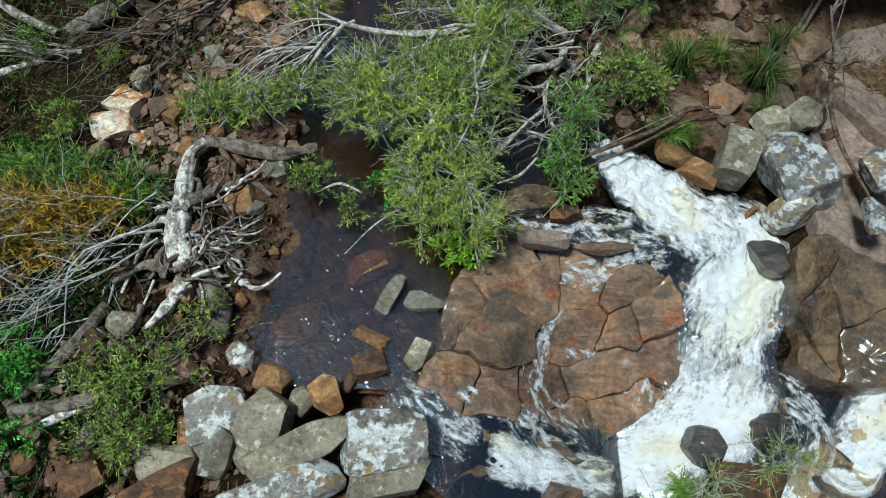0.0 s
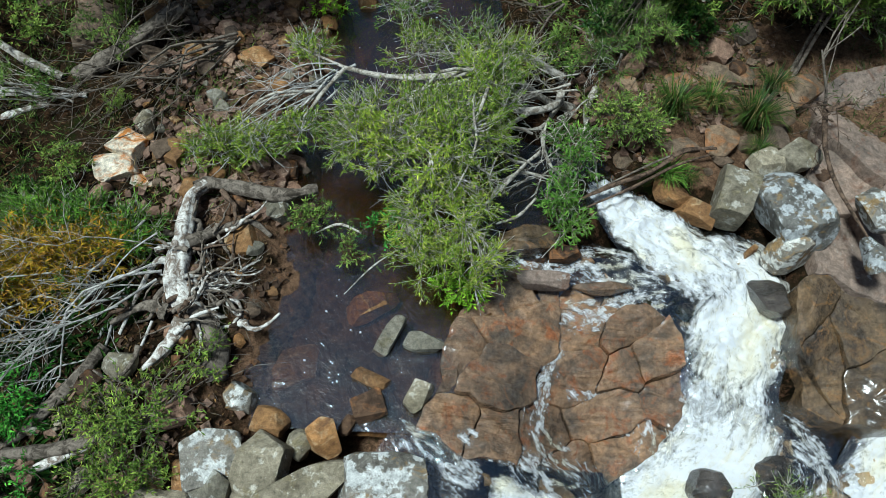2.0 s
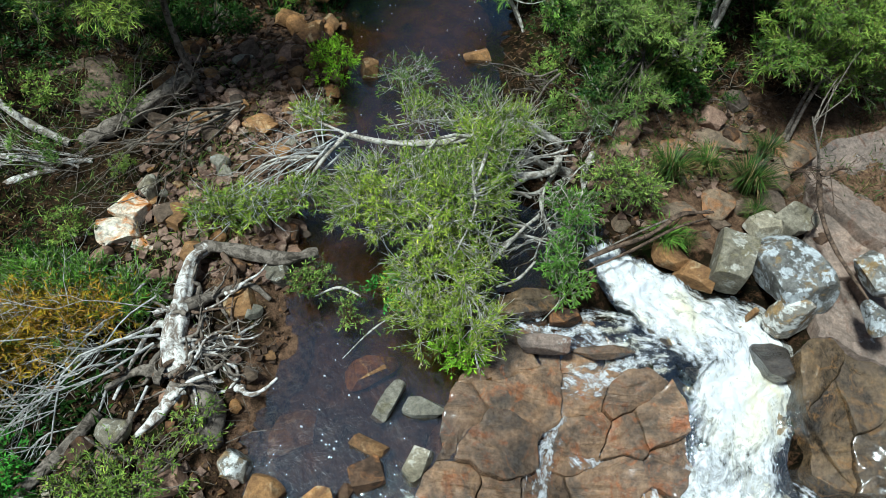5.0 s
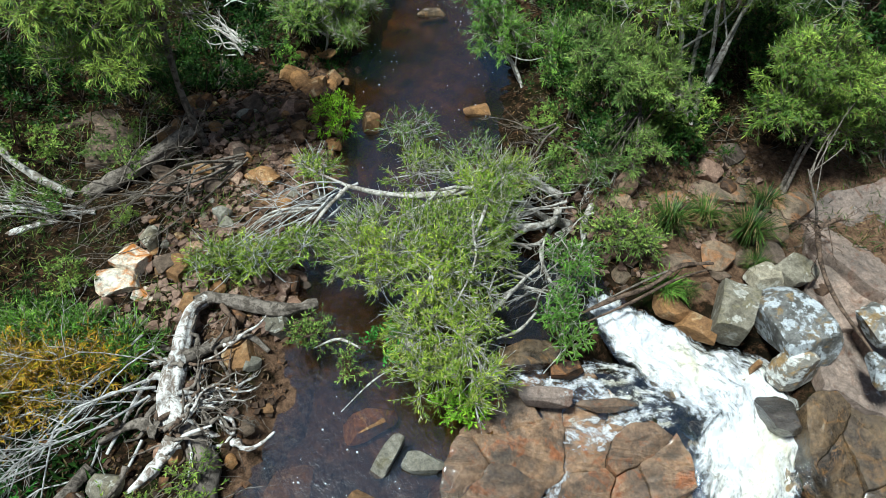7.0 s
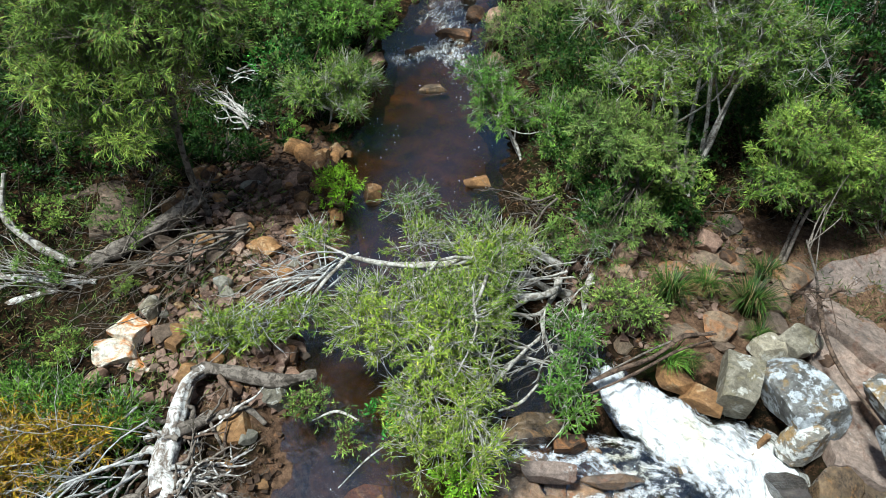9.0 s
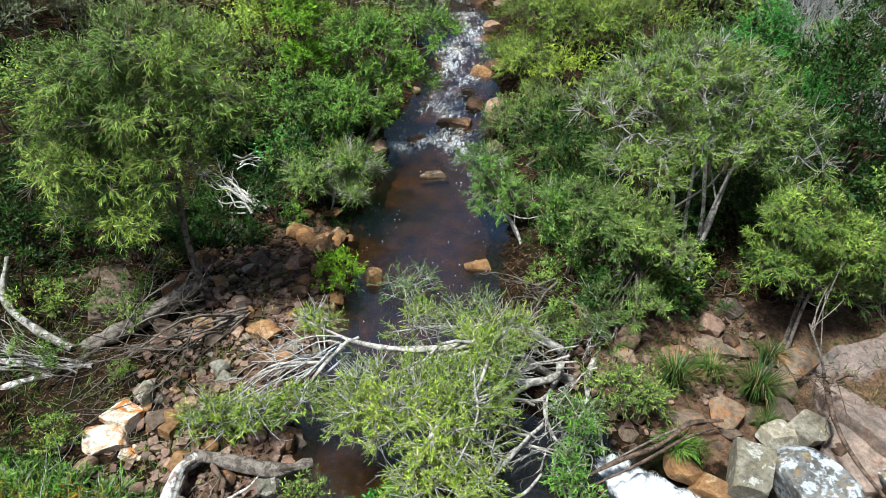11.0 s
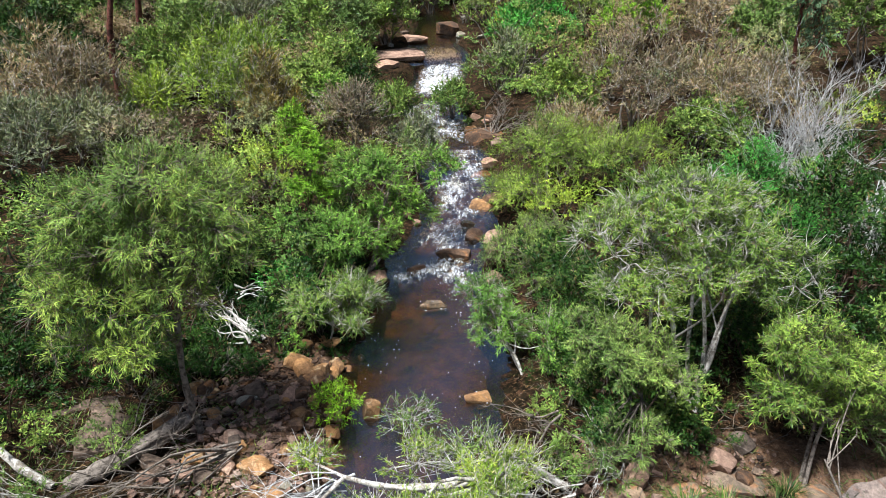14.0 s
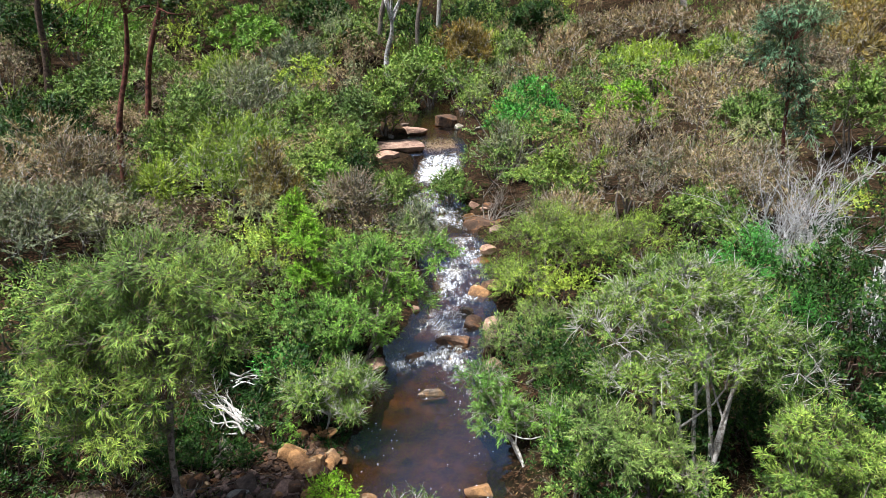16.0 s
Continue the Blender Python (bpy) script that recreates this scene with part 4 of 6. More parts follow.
def tree(name, label, base, blobs, leaf, bark, seed, clumps=110, twigs=9, per=11, tl=0.45, L=0.1, W=0.022, limbs=7, r0=0.08, stems=1, twig_mat=None,
         spread_=0.9, up=0.3, droop=0.25, shell=0.5, trunk_to=None, category="tree", bare=0, twig_bend=0.06, fork=5, twig_r=0.006, slim=False):
    """Trunk or stems from base, limbs to the crown's blobs, twigs and leaves."""
    r = np.random.default_rng(seed)
    base = np.asarray(base, float)
    b = np.asarray(blobs, float)
    top_thing = new(name)
    top_thing.location = base
    tagged(top_thing, label, category)
    cen = (b[:, :3] * b[:, 3:4]).sum(0) / b[:, 3].sum()
    C, O = blob_points(blobs, clumps, r, shell)
    rel = lambda P: np.asarray(P) - base
    ends = C[r.choice(len(C), limbs, replace=False)]
    mains = []
    for s in range(stems):
        goal = np.asarray(trunk_to, float) if trunk_to is not None else base + (cen - base) * 0.8
        if stems > 1:
            goal = ends[s % limbs] * 0.8 + goal * 0.2
        st = base + (r.normal(size=3) * (0.12, 0.12, 0) if stems > 1 else 0) - (0, 0, 0.12)
        tp = limb_path(st, goal, 0.01, r, 12, 0.025)
        V, Q = tube(rel(tp), np.linspace(r0, r0 * 0.45, 12) * (1 + 0.1 * r.normal(size=12)), 8)
        part("trunk", quads("trunk", V, Q, bark), top_thing)
        mains.append(tp)
    nodes, rad = [], []
    for k, e in enumerate(ends):
        tp = mains[k % len(mains)]
        a = tp[int(r.integers(fork, 11))]
        lp = limb_path(a, e, r.uniform(0.02, 0.16), r, 9)
        V, Q = tube(rel(lp), np.linspace(r0 * 0.42, r0 * 0.12, 9), 6)
        part("limb", quads("limb", V, Q, bark), top_thing)
        nodes += list(lp[3:])
        rad += list(np.linspace(r0 * 0.3, r0 * 0.12, 9)[3:])
    nodes, rad = np.array(nodes), np.array(rad)
    pile = Pile()
    for c in C:
        d = np.linalg.norm(nodes - c, axis=1) + 0.5 * np.maximum(0, nodes[:, 2] - c[2])
        k = int(np.argmin(d))
        bp = limb_path(nodes[k], c, r.uniform(-0.02, 0.12), r, 5)
        pile.add(*tube(rel(bp), np.linspace(min(rad[k], 0.03), 0.006, 5), 4))
    A, B, V, Q = foliage(C, O, r, twigs, per, tl, L, W, spread_, up, droop, slim=slim)
    pile.add(*sticks(rel(A), rel(B), twig_r, twig_r * 0.35, twig_bend))
    if bare:
        C2, O2 = blob_points(blobs, bare, r, 0.7)
        A2, B2, V2, Q2 = foliage(C2, O2, r, 10, 1, tl * 1.2, 0.01, 0.005)
        pile.add(*sticks(rel(A2), rel(B2), 0.008, 0.003))
    tagged(part("brushwood", pile.mesh("brushwood", twig_mat or bark), top_thing), kind="stuff")
    part("crown", quads("crown", rel(V), Q, leaf, False), top_thing)
    return top_thing


def log(name, label, points, mat, sides=12, category="log", knots=0.08, seed=0):
    """A bare trunk or branch through points (x, y, z, radius), ridged along its grain."""
    r = np.random.default_rng(seed + 5)
    n = max(14, 10 * len(points))
    c = spline(points, n)
    ctr = c[0, :3].copy()
    axis = c[:, :3] - ctr
    sides = int(sides * 1.5)
    wob = np.interp(np.arange(n), np.arange(0, n + 3, 3), r.normal(size=len(np.arange(0, n + 3, 3))))
    V, Q = tube(axis, np.maximum(c[:, 3], 0.004) * (1 + knots * wob), sides)
    s, a = np.repeat(np.arange(n), sides) / n * len(points), np.tile(np.linspace(0, 2 * math.pi, sides, endpoint=False), n)
    k = 1 + 0.11 * np.sin(3 * a + 1.3 * s + seed) + 0.09 * np.sin(7 * a - 2.1 * s) + 0.06 * np.sin(2 * a + 5 * s)
    A0 = np.repeat(axis, sides, 0)
    V = A0 + (V - A0) * k[:, None]
    ob = part(name, quads(name, V, Q, mat))
    ob.location = ctr
    return tagged(ob, label, category)


def dead_brush(name, label, base, goal, n, length, fan, mat, seed, r0=0.02, forks=4, category="dead branches", jitter=0.12):
    """Bare branches that fan out from base towards goal, each one forked."""
    r = np.random.default_rng(seed)
    base, goal = np.asarray(base, float), np.asarray(goal, float)
    way = unit(goal - base)
    thing = tagged(new(name), label, category)
    thing.location = base
    pile = Pile()
    for k in range(n):
        d = unit(way + r.normal(size=3) * fan)
        st = base + r.normal(size=3) * jitter
        ln = length * r.uniform(0.45, 1.1)
        lp = limb_path(st, st + d * ln, r.uniform(-0.05, 0.12), r, 9)
        V, Q = tube(lp - base, np.linspace(r0 * r.uniform(0.5, 1.2), 0.004, 9), 6)
        part("branch", quads("branch", V, Q, mat), thing)
        for f in range(forks):
            a = lp[int(r.integers(3, 8))]
            d2 = unit(d + r.normal(size=3) * 0.5)
            bp = limb_path(a, a + d2 * ln * r.uniform(0.2, 0.5), 0.03, r, 6)
            pile.add(*tube(bp - base, np.linspace(r0 * 0.4, 0.003, 6), 4))
            T = bp[2:] + 0
            D = unit(d2 + r.normal(size=(len(T), 3)) * 0.6)
            pile.add(*sticks(T - base, T - base + D * ln * 0.14, 0.004, 0.002))
    tagged(part("brushwood", pile.mesh("brushwood", mat), thing), kind="stuff")
    return thing


def tussock_mesh(seed, mat, n=260, h=0.75, spread_=0.55, w=0.012):
    r = np.random.default_rng(seed)
    a = r.uniform(0, 2 * math.pi, n)
    out = np.stack([np.cos(a), np.sin(a), np.zeros(n)], 1)
    lean = r.uniform(0.1, 1, n)[:, None] * spread_
    ln = h * r.uniform(0.6, 1.1, n)[:, None]
    A = out * 0.08 * r.random((n, 1))
    pts = [A, A + (out * lean * 0.35 + (0, 0, 0.45)) * ln, A + (out * lean * 0.95 + (0, 0, 0.72)) * ln, A + (out * lean * 1.6 + (0, 0, 0.62)) * ln]
    side = np.stack([-np.sin(a), np.cos(a), np.zeros(n)], 1)
    V = np.stack([p + s * side * w * f for p, f in zip(pts, (1, 1, 0.75, 0.1)) for s in (-0.5, 0.5)], 1).reshape(-1, 3)
    q = np.array([(0, 1, 3, 2), (2, 3, 5, 4), (4, 5, 7, 6)])
    return quads("grass_tussock", V, (q[None] + 8 * np.arange(n)[:, None, None]).reshape(-1, 4), mat)


TUSSOCKS = [tussock_mesh(300 + k, LEAF["grass"], 300, 0.7) for k in range(3)] + [tussock_mesh(310, LEAF["straw"], 340, 0.75, 0.7), tussock_mesh(311, LEAF["bright"], 260, 0.5, 0.8)]


def tussock(x, y, k, s, label="dark green strappy grass tussock on the bank"):
    ob = new("grass_tussock", TUSSOCKS[k])
    ob.matrix_world = pose(x, y, float(ground_z(x, y)) - 0.03, 0, 0, 57 * x + 31 * y) @ Matrix.Diagonal((s, s, s, 1))
    return tagged(ob, label, "grass", "grass tussocks")


def join_part(ob, thing, name, label=""):
    """Make a finished mesh a part of a thing without moving it."""
    ob.name = name
    for key in ("category", "group", "label"):
        if key in ob:
            del ob[key]
    loc = Vector(ob.location)
    ob.parent = thing
    ob.location = loc - Vector(thing.location)
    if label:
        tagged(ob, label)


# leaning bottlebrush over the pool
lean = tree("leaning_tree", "fallen green bottlebrush tree leaning over the creek on pale branches", (2.42, 7.95, 0.30),
            [(-0.82, 6.86, 1.00, 0.95, 0.75, 0.45), (0.05, 6.45, 1.10, 0.95, 0.9, 0.5), (-1.26, 6.58, 0.80, 0.6, 0.5, 0.35), (-0.03, 5.43, 0.80, 0.75, 0.6, 0.4),
             (0.25, 4.69, 0.60, 0.6, 0.55, 0.35), (-0.28, 4.75, 0.50, 0.3, 0.35, 0.25), (0.57, 7.13, 1.20, 0.7, 0.6, 0.4), (0.86, 7.94, 1.20, 0.9, 0.5, 0.4), (-0.40, 8.19, 1.20, 0.4, 0.4, 0.3)],
            LEAF["gum"], BARK_PALE, 21, clumps=340, twigs=8, per=13, tl=0.34, L=0.095, W=0.017, limbs=11, r0=0.085, twig_mat=TWIG_GREY, trunk_to=(0.67, 7.72, 1.30), shell=0.25, bare=75, twig_r=0.006)
for k, pts in enumerate((
        [(1.99, 8.00, 0.90, 0.075), (1.30, 8.06, 1.30, 0.06), (0.67, 7.73, 1.35, 0.06), (-0.21, 7.61, 1.30, 0.055), (-0.92, 7.73, 1.20, 0.05), (-1.58, 8.02, 1.10, 0.04)],
        [(1.98, 7.75, 0.80, 0.06), (1.80, 7.38, 0.90, 0.055), (1.33, 7.17, 1.00, 0.05), (0.84, 7.19, 1.10, 0.025)],
        [(1.37, 7.14, 1.00, 0.04), (1.01, 6.88, 1.00, 0.035), (0.66, 6.74, 1.00, 0.02)],
        [(1.32, 6.39, 0.70, 0.03), (0.95, 5.92, 0.75, 0.03), (0.55, 5.50, 0.70, 0.018)],
        [(-1.58, 8.02, 1.10, 0.035), (-1.92, 7.60, 1.00, 0.035), (-2.13, 7.28, 0.90, 0.025), (-2.51, 6.80, 0.80, 0.012)],
        [(-1.58, 8.02, 1.10, 0.03), (-2.18, 8.46, 1.00, 0.02), (-2.68, 8.78, 1.00, 0.012)],
        [(-1.92, 7.60, 1.00, 0.03), (-2.76, 7.64, 0.90, 0.022), (-3.28, 7.26, 0.80, 0.012), (-3.86, 6.77, 0.70, 0.006)],
        [(-2.16, 7.65, 0.95, 0.02), (-3.02, 7.45, 0.85, 0.016), (-3.41, 6.77, 0.70, 0.006)],
        [(-1.23, 5.29, 0.40, 0.018), (-1.58, 5.44, 0.40, 0.02), (-1.94, 5.35, 0.30, 0.008)],
        [(-0.54, 5.09, 0.40, 0.012), (-1.04, 4.76, 0.30, 0.012), (-1.46, 4.37, 0.15, 0.006)])):
    join_part(log("branch", "", pts, BARK_PALE, 8, seed=k), lean, "branch", "pale bare branch")
tree("low_shrub", "green leafy shoots over the dark hollow", (2.36, 6.60, 0.20), [(1.76, 5.72, 0.60, 0.4, 0.4, 0.3), (2.08, 6.55, 0.70, 0.4, 0.5, 0.35), (1.94, 5.39, 0.40, 0.2, 0.2, 0.2)], LEAF["bright"], BARK_PALE, 26,
     clumps=42, twigs=8, per=9, tl=0.26, L=0.1, W=0.022, limbs=6, r0=0.022, category="shrub", shell=0.1)
for k, pts in enumerate((
        [(2.04, 7.83, 0.50, 0.03), (1.64, 7.08, 0.60, 0.03), (1.71, 6.54, 0.50, 0.025), (1.93, 6.34, 0.40, 0.012)],
        [(2.64, 8.14, 0.50, 0.06), (2.39, 7.52, 0.50, 0.045), (2.47, 6.79, 0.40, 0.025), (2.49, 6.19, 0.30, 0.012)],
        [(1.59, 6.76, 0.50, 0.03), (1.29, 6.46, 0.60, 0.028), (0.98, 6.55, 0.70, 0.02), (0.77, 7.03, 0.80, 0.01)],
        [(1.62, 6.34, 0.40, 0.02), (1.19, 6.25, 0.60, 0.028), (0.82, 5.89, 0.65, 0.024), (0.66, 5.47, 0.60, 0.01)],
        [(2.05, 7.89, 0.50, 0.035), (1.59, 7.09, 0.70, 0.03), (1.06, 6.92, 0.90, 0.022), (0.66, 6.72, 0.90, 0.01)],
        [(1.48, 5.98, 0.30, 0.02), (1.19, 5.66, 0.30, 0.024), (0.84, 5.51, 0.30, 0.015)],
        [(1.77, 5.77, 0.30, 0.012), (1.81, 5.33, 0.25, 0.01), (1.51, 4.96, 0.20, 0.006)])):
    join_part(log("branch", "", pts, BARK_PALE, 7, seed=40 + k), lean, "branch", "twisted pale bare branch")
arm = tree("leaning_tree", "thin whitish branches with pale green leaves reaching over the bank", (-1.70, 8.15, 0.90),
           [(-3.6, 6.72, 0.60, 0.5, 0.4, 0.28), (-3.0, 6.75, 0.65, 0.4, 0.35, 0.25), (-2.3, 7.0, 0.7, 0.3, 0.4, 0.2), (-2.2, 8.6, 0.9, 0.35, 0.25, 0.2)],
           LEAF["gum"], SILVER, 22, clumps=80, twigs=7, per=11, tl=0.3, L=0.1, W=0.02, limbs=8, r0=0.03, trunk_to=(-2.03, 7.64, 0.90), shell=0.1, bare=8)
dead_brush("bare_bough", "spray of bare whitish branches over the creek edge", (-1.68, 8.05, 1.00), (-3.20, 7.37, 0.80), 8, 2.1, 0.22, SILVER, 48, 0.022, 6)
tree("low_shrub", "bright green leafy tips hanging over the water", (0.47, 4.32, 0.15), [(0.34, 4.38, 0.30, 0.4, 0.2, 0.2)], LEAF["lime"], BARK_BROWN, 23,
     clumps=22, twigs=8, per=9, tl=0.18, L=0.08, W=0.022, limbs=3, r0=0.015, category="shrub")
tree("low_shrub", "small olive shrub growing over the pool", (-2.02, 5.90, 0.10), [(-1.96, 5.66, 0.30, 0.4, 0.35, 0.2), (-1.37, 5.11, 0.20, 0.3, 0.3, 0.12)], LEAF["olive"], BARK_BROWN, 24,
     clumps=26, twigs=7, per=6, tl=0.24, L=0.08, W=0.022, limbs=4, r0=0.015, category="shrub", shell=0.1)
tree("low_shrub", "small green leafy clump by the dark water", (-0.84, 5.56, 0.05), [(-0.82, 5.47, 0.20, 0.35, 0.25, 0.12)], LEAF["fern"], BARK_BROWN, 25,
     clumps=16, twigs=7, per=7, tl=0.18, L=0.07, W=0.034, limbs=3, r0=0.012, category="shrub")

# dead stump with its log and roots
log("dead_log", "bent grey-brown dead trunk lying over the creek edge", [(-1.98, 6.14, 0.35, 0.07), (-2.50, 5.99, 0.40, 0.1), (-3.10, 6.03, 0.50, 0.1), (-3.58, 6.06, 0.60, 0.1), (-3.78, 5.93, 0.64, 0.1)], BARK_GREY, 16, knots=0.1, seed=1)
log("dead_stump", "bleached white dead stump with split wood", [(-3.66, 6.05, 0.62, 0.09), (-3.82, 5.74, 0.65, 0.11), (-3.84, 5.07, 0.60, 0.13), (-3.84, 4.42, 0.50, 0.16), (-3.74, 4.02, 0.30, 0.2)], BARK_DEAD, 16, "stump", 0.12, 2)
for k, pts in enumerate((
        [(-3.77, 4.38, 0.50, 0.16), (-3.51, 4.00, 0.35, 0.11), (-2.99, 3.98, 0.20, 0.05)],
        [(-3.76, 4.98, 0.60, 0.12), (-3.43, 5.26, 0.45, 0.06), (-2.97, 5.49, 0.40, 0.05), (-2.65, 5.36, 0.20, 0.035)],
        [(-3.60, 3.78, 0.45, 0.13), (-3.80, 3.46, 0.40, 0.1), (-4.09, 3.16, 0.30, 0.05), (-4.30, 2.99, 0.20, 0.015)],
        [(-3.62, 4.47, 0.50, 0.1), (-3.27, 4.55, 0.35, 0.06), (-2.89, 4.53, 0.20, 0.04), (-2.69, 4.84, 0.15, 0.02)],
        [(-3.82, 4.65, 0.50, 0.1), (-4.17, 4.75, 0.50, 0.05), (-4.32, 4.28, 0.50, 0.03), (-4.50, 3.63, 0.40, 0.02)],
        [(-3.67, 4.06, 0.40, 0.12), (-3.22, 3.58, 0.30, 0.2), (-3.19, 3.20, 0.20, 0.2), (-3.41, 2.90, 0.10, 0.1)],
        [(-3.87, 3.95, 0.45, 0.11), (-4.19, 4.02, 0.50, 0.07), (-4.61, 3.75, 0.50, 0.03)])):
    log("dead_root", "gnarled weathered root of the dead stump", pts, BARK_DEAD if k in (0, 2, 4) else BARK_GREY, 10, "root", 0.14, 10 + k)
dead_brush("root_tangle", "tangle of thin brown dead roots", (-3.41, 4.36, 0.35), (-2.95, 4.34, 0.20), 26, 0.7, 0.75, BARK_GREY, 31, 0.022, 4, "roots")
# mass of wriggling roots round the stump
rr_ = np.random.default_rng(77)
mass = tagged(new("root_mass"), "gnarled mass of dark and bleached dead roots", "roots")
mass.location = (-3.54, 4.34, 0.20)
m0 = np.array(mass.location)
for k in range(54):
    st = m0 + rr_.normal(size=3) * (0.4, 0.6, 0.08) + (-0.15, 0, 0.3)
    d = unit(rr_.normal(size=3) * (1, 0.7, 0.15) + (0.55, 0, -0.12))
    pts, p, q = [], st, rr_.uniform(0.018, 0.055)
    for j in range(6):
        pts.append((*(p - m0), q * (1 - 0.14 * j)))
        d = unit(d + rr_.normal(size=3) * (0.6, 0.6, 0.3))
        p = p + d * rr_.uniform(0.09, 0.2)
        p[2] = max(p[2], float(ground_z(p[0], p[1])) + 0.03)
    c = spline(pts, 22)
    V, Q = tube(c[:, :3], c[:, 3] * (1 + 0.15 * rr_.normal(size=22)), 7)
    part("root", quads("root", V, Q, (BARK_BROWN, BARK_GREY, BARK_GREY, BARK_DEAD)[k % 4]), mass)
dead_brush("root_tangle", "tangle of thick weathered dead roots", (-3.65, 4.43, 0.40), (-3.20, 4.34, 0.20), 16, 0.75, 0.7, BARK_DEAD, 30, 0.05, 3, "roots")
dead_brush("dead_brush", "sweep of bare whitish grey dead branches on the bank", (-4.23, 4.77, 0.55), (-5.93, 3.42, 0.50), 15, 2.9, 0.2, SILVER, 32, 0.026, 5, jitter=0.3)
dead_brush("dead_brush", "bare whitish dead branches over the bank", (-4.39, 4.02, 0.50), (-5.90, 2.94, 0.45), 10, 2.3, 0.3, SILVER, 40, 0.022, 5, jitter=0.3)
dead_brush("dead_brush", "bare grey dead twigs over the dark bank", (-4.61, 4.71, 0.40), (-6.02, 4.00, 0.35), 22, 2.3, 0.28, TWIG_GREY, 33, 0.012, 5, jitter=0.4)
log("dead_log", "dark grey dead log sloping down the bank", [(-4.66, 3.46, 0.40, 0.1), (-5.02, 2.90, 0.35, 0.09), (-5.44, 2.37, 0.30, 0.08), (-5.72, 2.07, 0.30, 0.06)], BARK_GREY, 12, seed=3)
log("dead_log", "grey weathered log lying under green shoots", [(-3.52, 2.66, 0.35, 0.07), (-4.12, 2.38, 0.40, 0.09), (-4.79, 2.08, 0.40, 0.1), (-5.56, 1.97, 0.40, 0.09)], BARK_GREY, 12, seed=4)
log("dead_log", "pale split branch on the bank", [(-4.53, 2.13, 0.35, 0.05), (-5.05, 1.87, 0.35, 0.06), (-5.38, 1.73, 0.35, 0.03)], BARK_DEAD, 10, seed=5)
tree("bank_shrub", "yellow-green feathery shrub growing on the log", (-3.52, 3.00, 0.30), [(-3.92, 2.51, 0.60, 0.75, 0.45, 0.25), (-4.45, 2.28, 0.60, 0.5, 0.35, 0.25), (-4.05, 1.68, 0.40, 0.6, 0.4, 0.25), (-3.19, 3.25, 0.50, 0.3, 0.3, 0.15)],
     LEAF["olive"], BARK_GREY, 41, clumps=85, twigs=8, per=9, tl=0.25, L=0.075, W=0.02, limbs=6, r0=0.04, category="shrub", shell=0.1)
tree("bank_shrub", "bright green leafy shrub on the shaded bank", (-5.69, 2.22, 0.30), [(-5.48, 1.68, 0.40, 0.35, 0.3, 0.2), (-5.69, 2.65, 0.40, 0.5, 0.5, 0.25)],
     LEAF["fern"], BARK_BROWN, 42, clumps=50, twigs=8, per=8, tl=0.22, L=0.085, W=0.022, limbs=4, r0=0.02, category="shrub", shell=0.1)
tree("bank_shrub", "straw-yellow and green rushy shrub on the bank", (-6.02, 4.48, 0.30), [(-5.75, 4.65, 0.60, 1.0, 0.6, 0.3), (-6.15, 4.2, 0.60, 0.7, 0.55, 0.3), (-5.0, 4.9, 0.55, 0.5, 0.35, 0.25)],
     LEAF["straw"], TWIG_GREY, 43, clumps=150, twigs=9, per=8, tl=0.38, L=0.13, W=0.02, limbs=5, r0=0.02, category="shrub", shell=0.1, droop=0.1)
tree("bank_shrub", "fresh green needle-leaved shrub on the bank", (-5.44, 5.15, 0.30), [(-5.68, 5.37, 0.60, 0.9, 0.35, 0.3), (-4.63, 5.17, 0.60, 0.4, 0.4, 0.3), (-6.23, 5.63, 0.50, 0.4, 0.3, 0.25)],
     LEAF["bright"], TWIG_GREY, 44, clumps=110, twigs=9, per=10, tl=0.3, L=0.11, W=0.018, limbs=5, r0=0.02, category="shrub", shell=0.1, droop=0.0)

# far left bank: logs, brush
log("fallen_log", "pale grey fallen log across the bank", [(-4.67, 9.70, 0.90, 0.13), (-5.27, 9.06, 0.80, 0.15), (-5.98, 8.55, 0.65, 0.14), (-6.33, 8.32, 0.60, 0.1)], BARK_GREY, 14, seed=6)
log("fallen_log", "thin pale branch propped on the bank", [(-6.53, 8.32, 0.60, 0.06), (-7.16, 8.51, 0.90, 0.07), (-7.68, 8.80, 1.30, 0.06), (-7.56, 9.15, 2.00, 0.03)], BARK_PALE, 10, seed=7)
log("fallen_log", "bare white branch lying on the bank", [(-6.06, 8.00, 0.50, 0.04), (-6.91, 7.96, 0.55, 0.05), (-7.91, 8.05, 0.60, 0.05)], BARK_DEAD, 8, seed=8)
log("fallen_log", "bare white branch lying on the bank", [(-6.64, 7.76, 0.55, 0.05), (-7.22, 7.50, 0.55, 0.06), (-7.67, 7.17, 0.50, 0.05)], BARK_DEAD, 8, seed=9)
dead_brush("dead_brush", "grey bare branches scattered over the bank", (-3.78, 9.12, 0.60), (-5.51, 7.32, 0.60), 9, 3.0, 0.16, BARK_GREY, 34, 0.03, 5)
dead_brush("dead_brush", "grey bare branches scattered over the bank", (-5.59, 8.53, 0.60), (-4.67, 9.25, 0.90), 7, 2.2, 0.4, BARK_GREY, 35, 0.02, 5)
dead_brush("dead_brush", "pale bare branches over the bank", (-6.24, 7.94, 0.50), (-7.43, 7.85, 0.60), 14, 2.0, 0.35, TWIG_GREY, 36, 0.02, 4)
dead_brush("stick_pile", "pile of bleached driftwood sticks on the bank", (-4.34, 12.93, 0.55), (-5.7, 14.1, 0.5), 26, 1.6, 0.12, TWIG_GREY, 37, 0.035, 2)
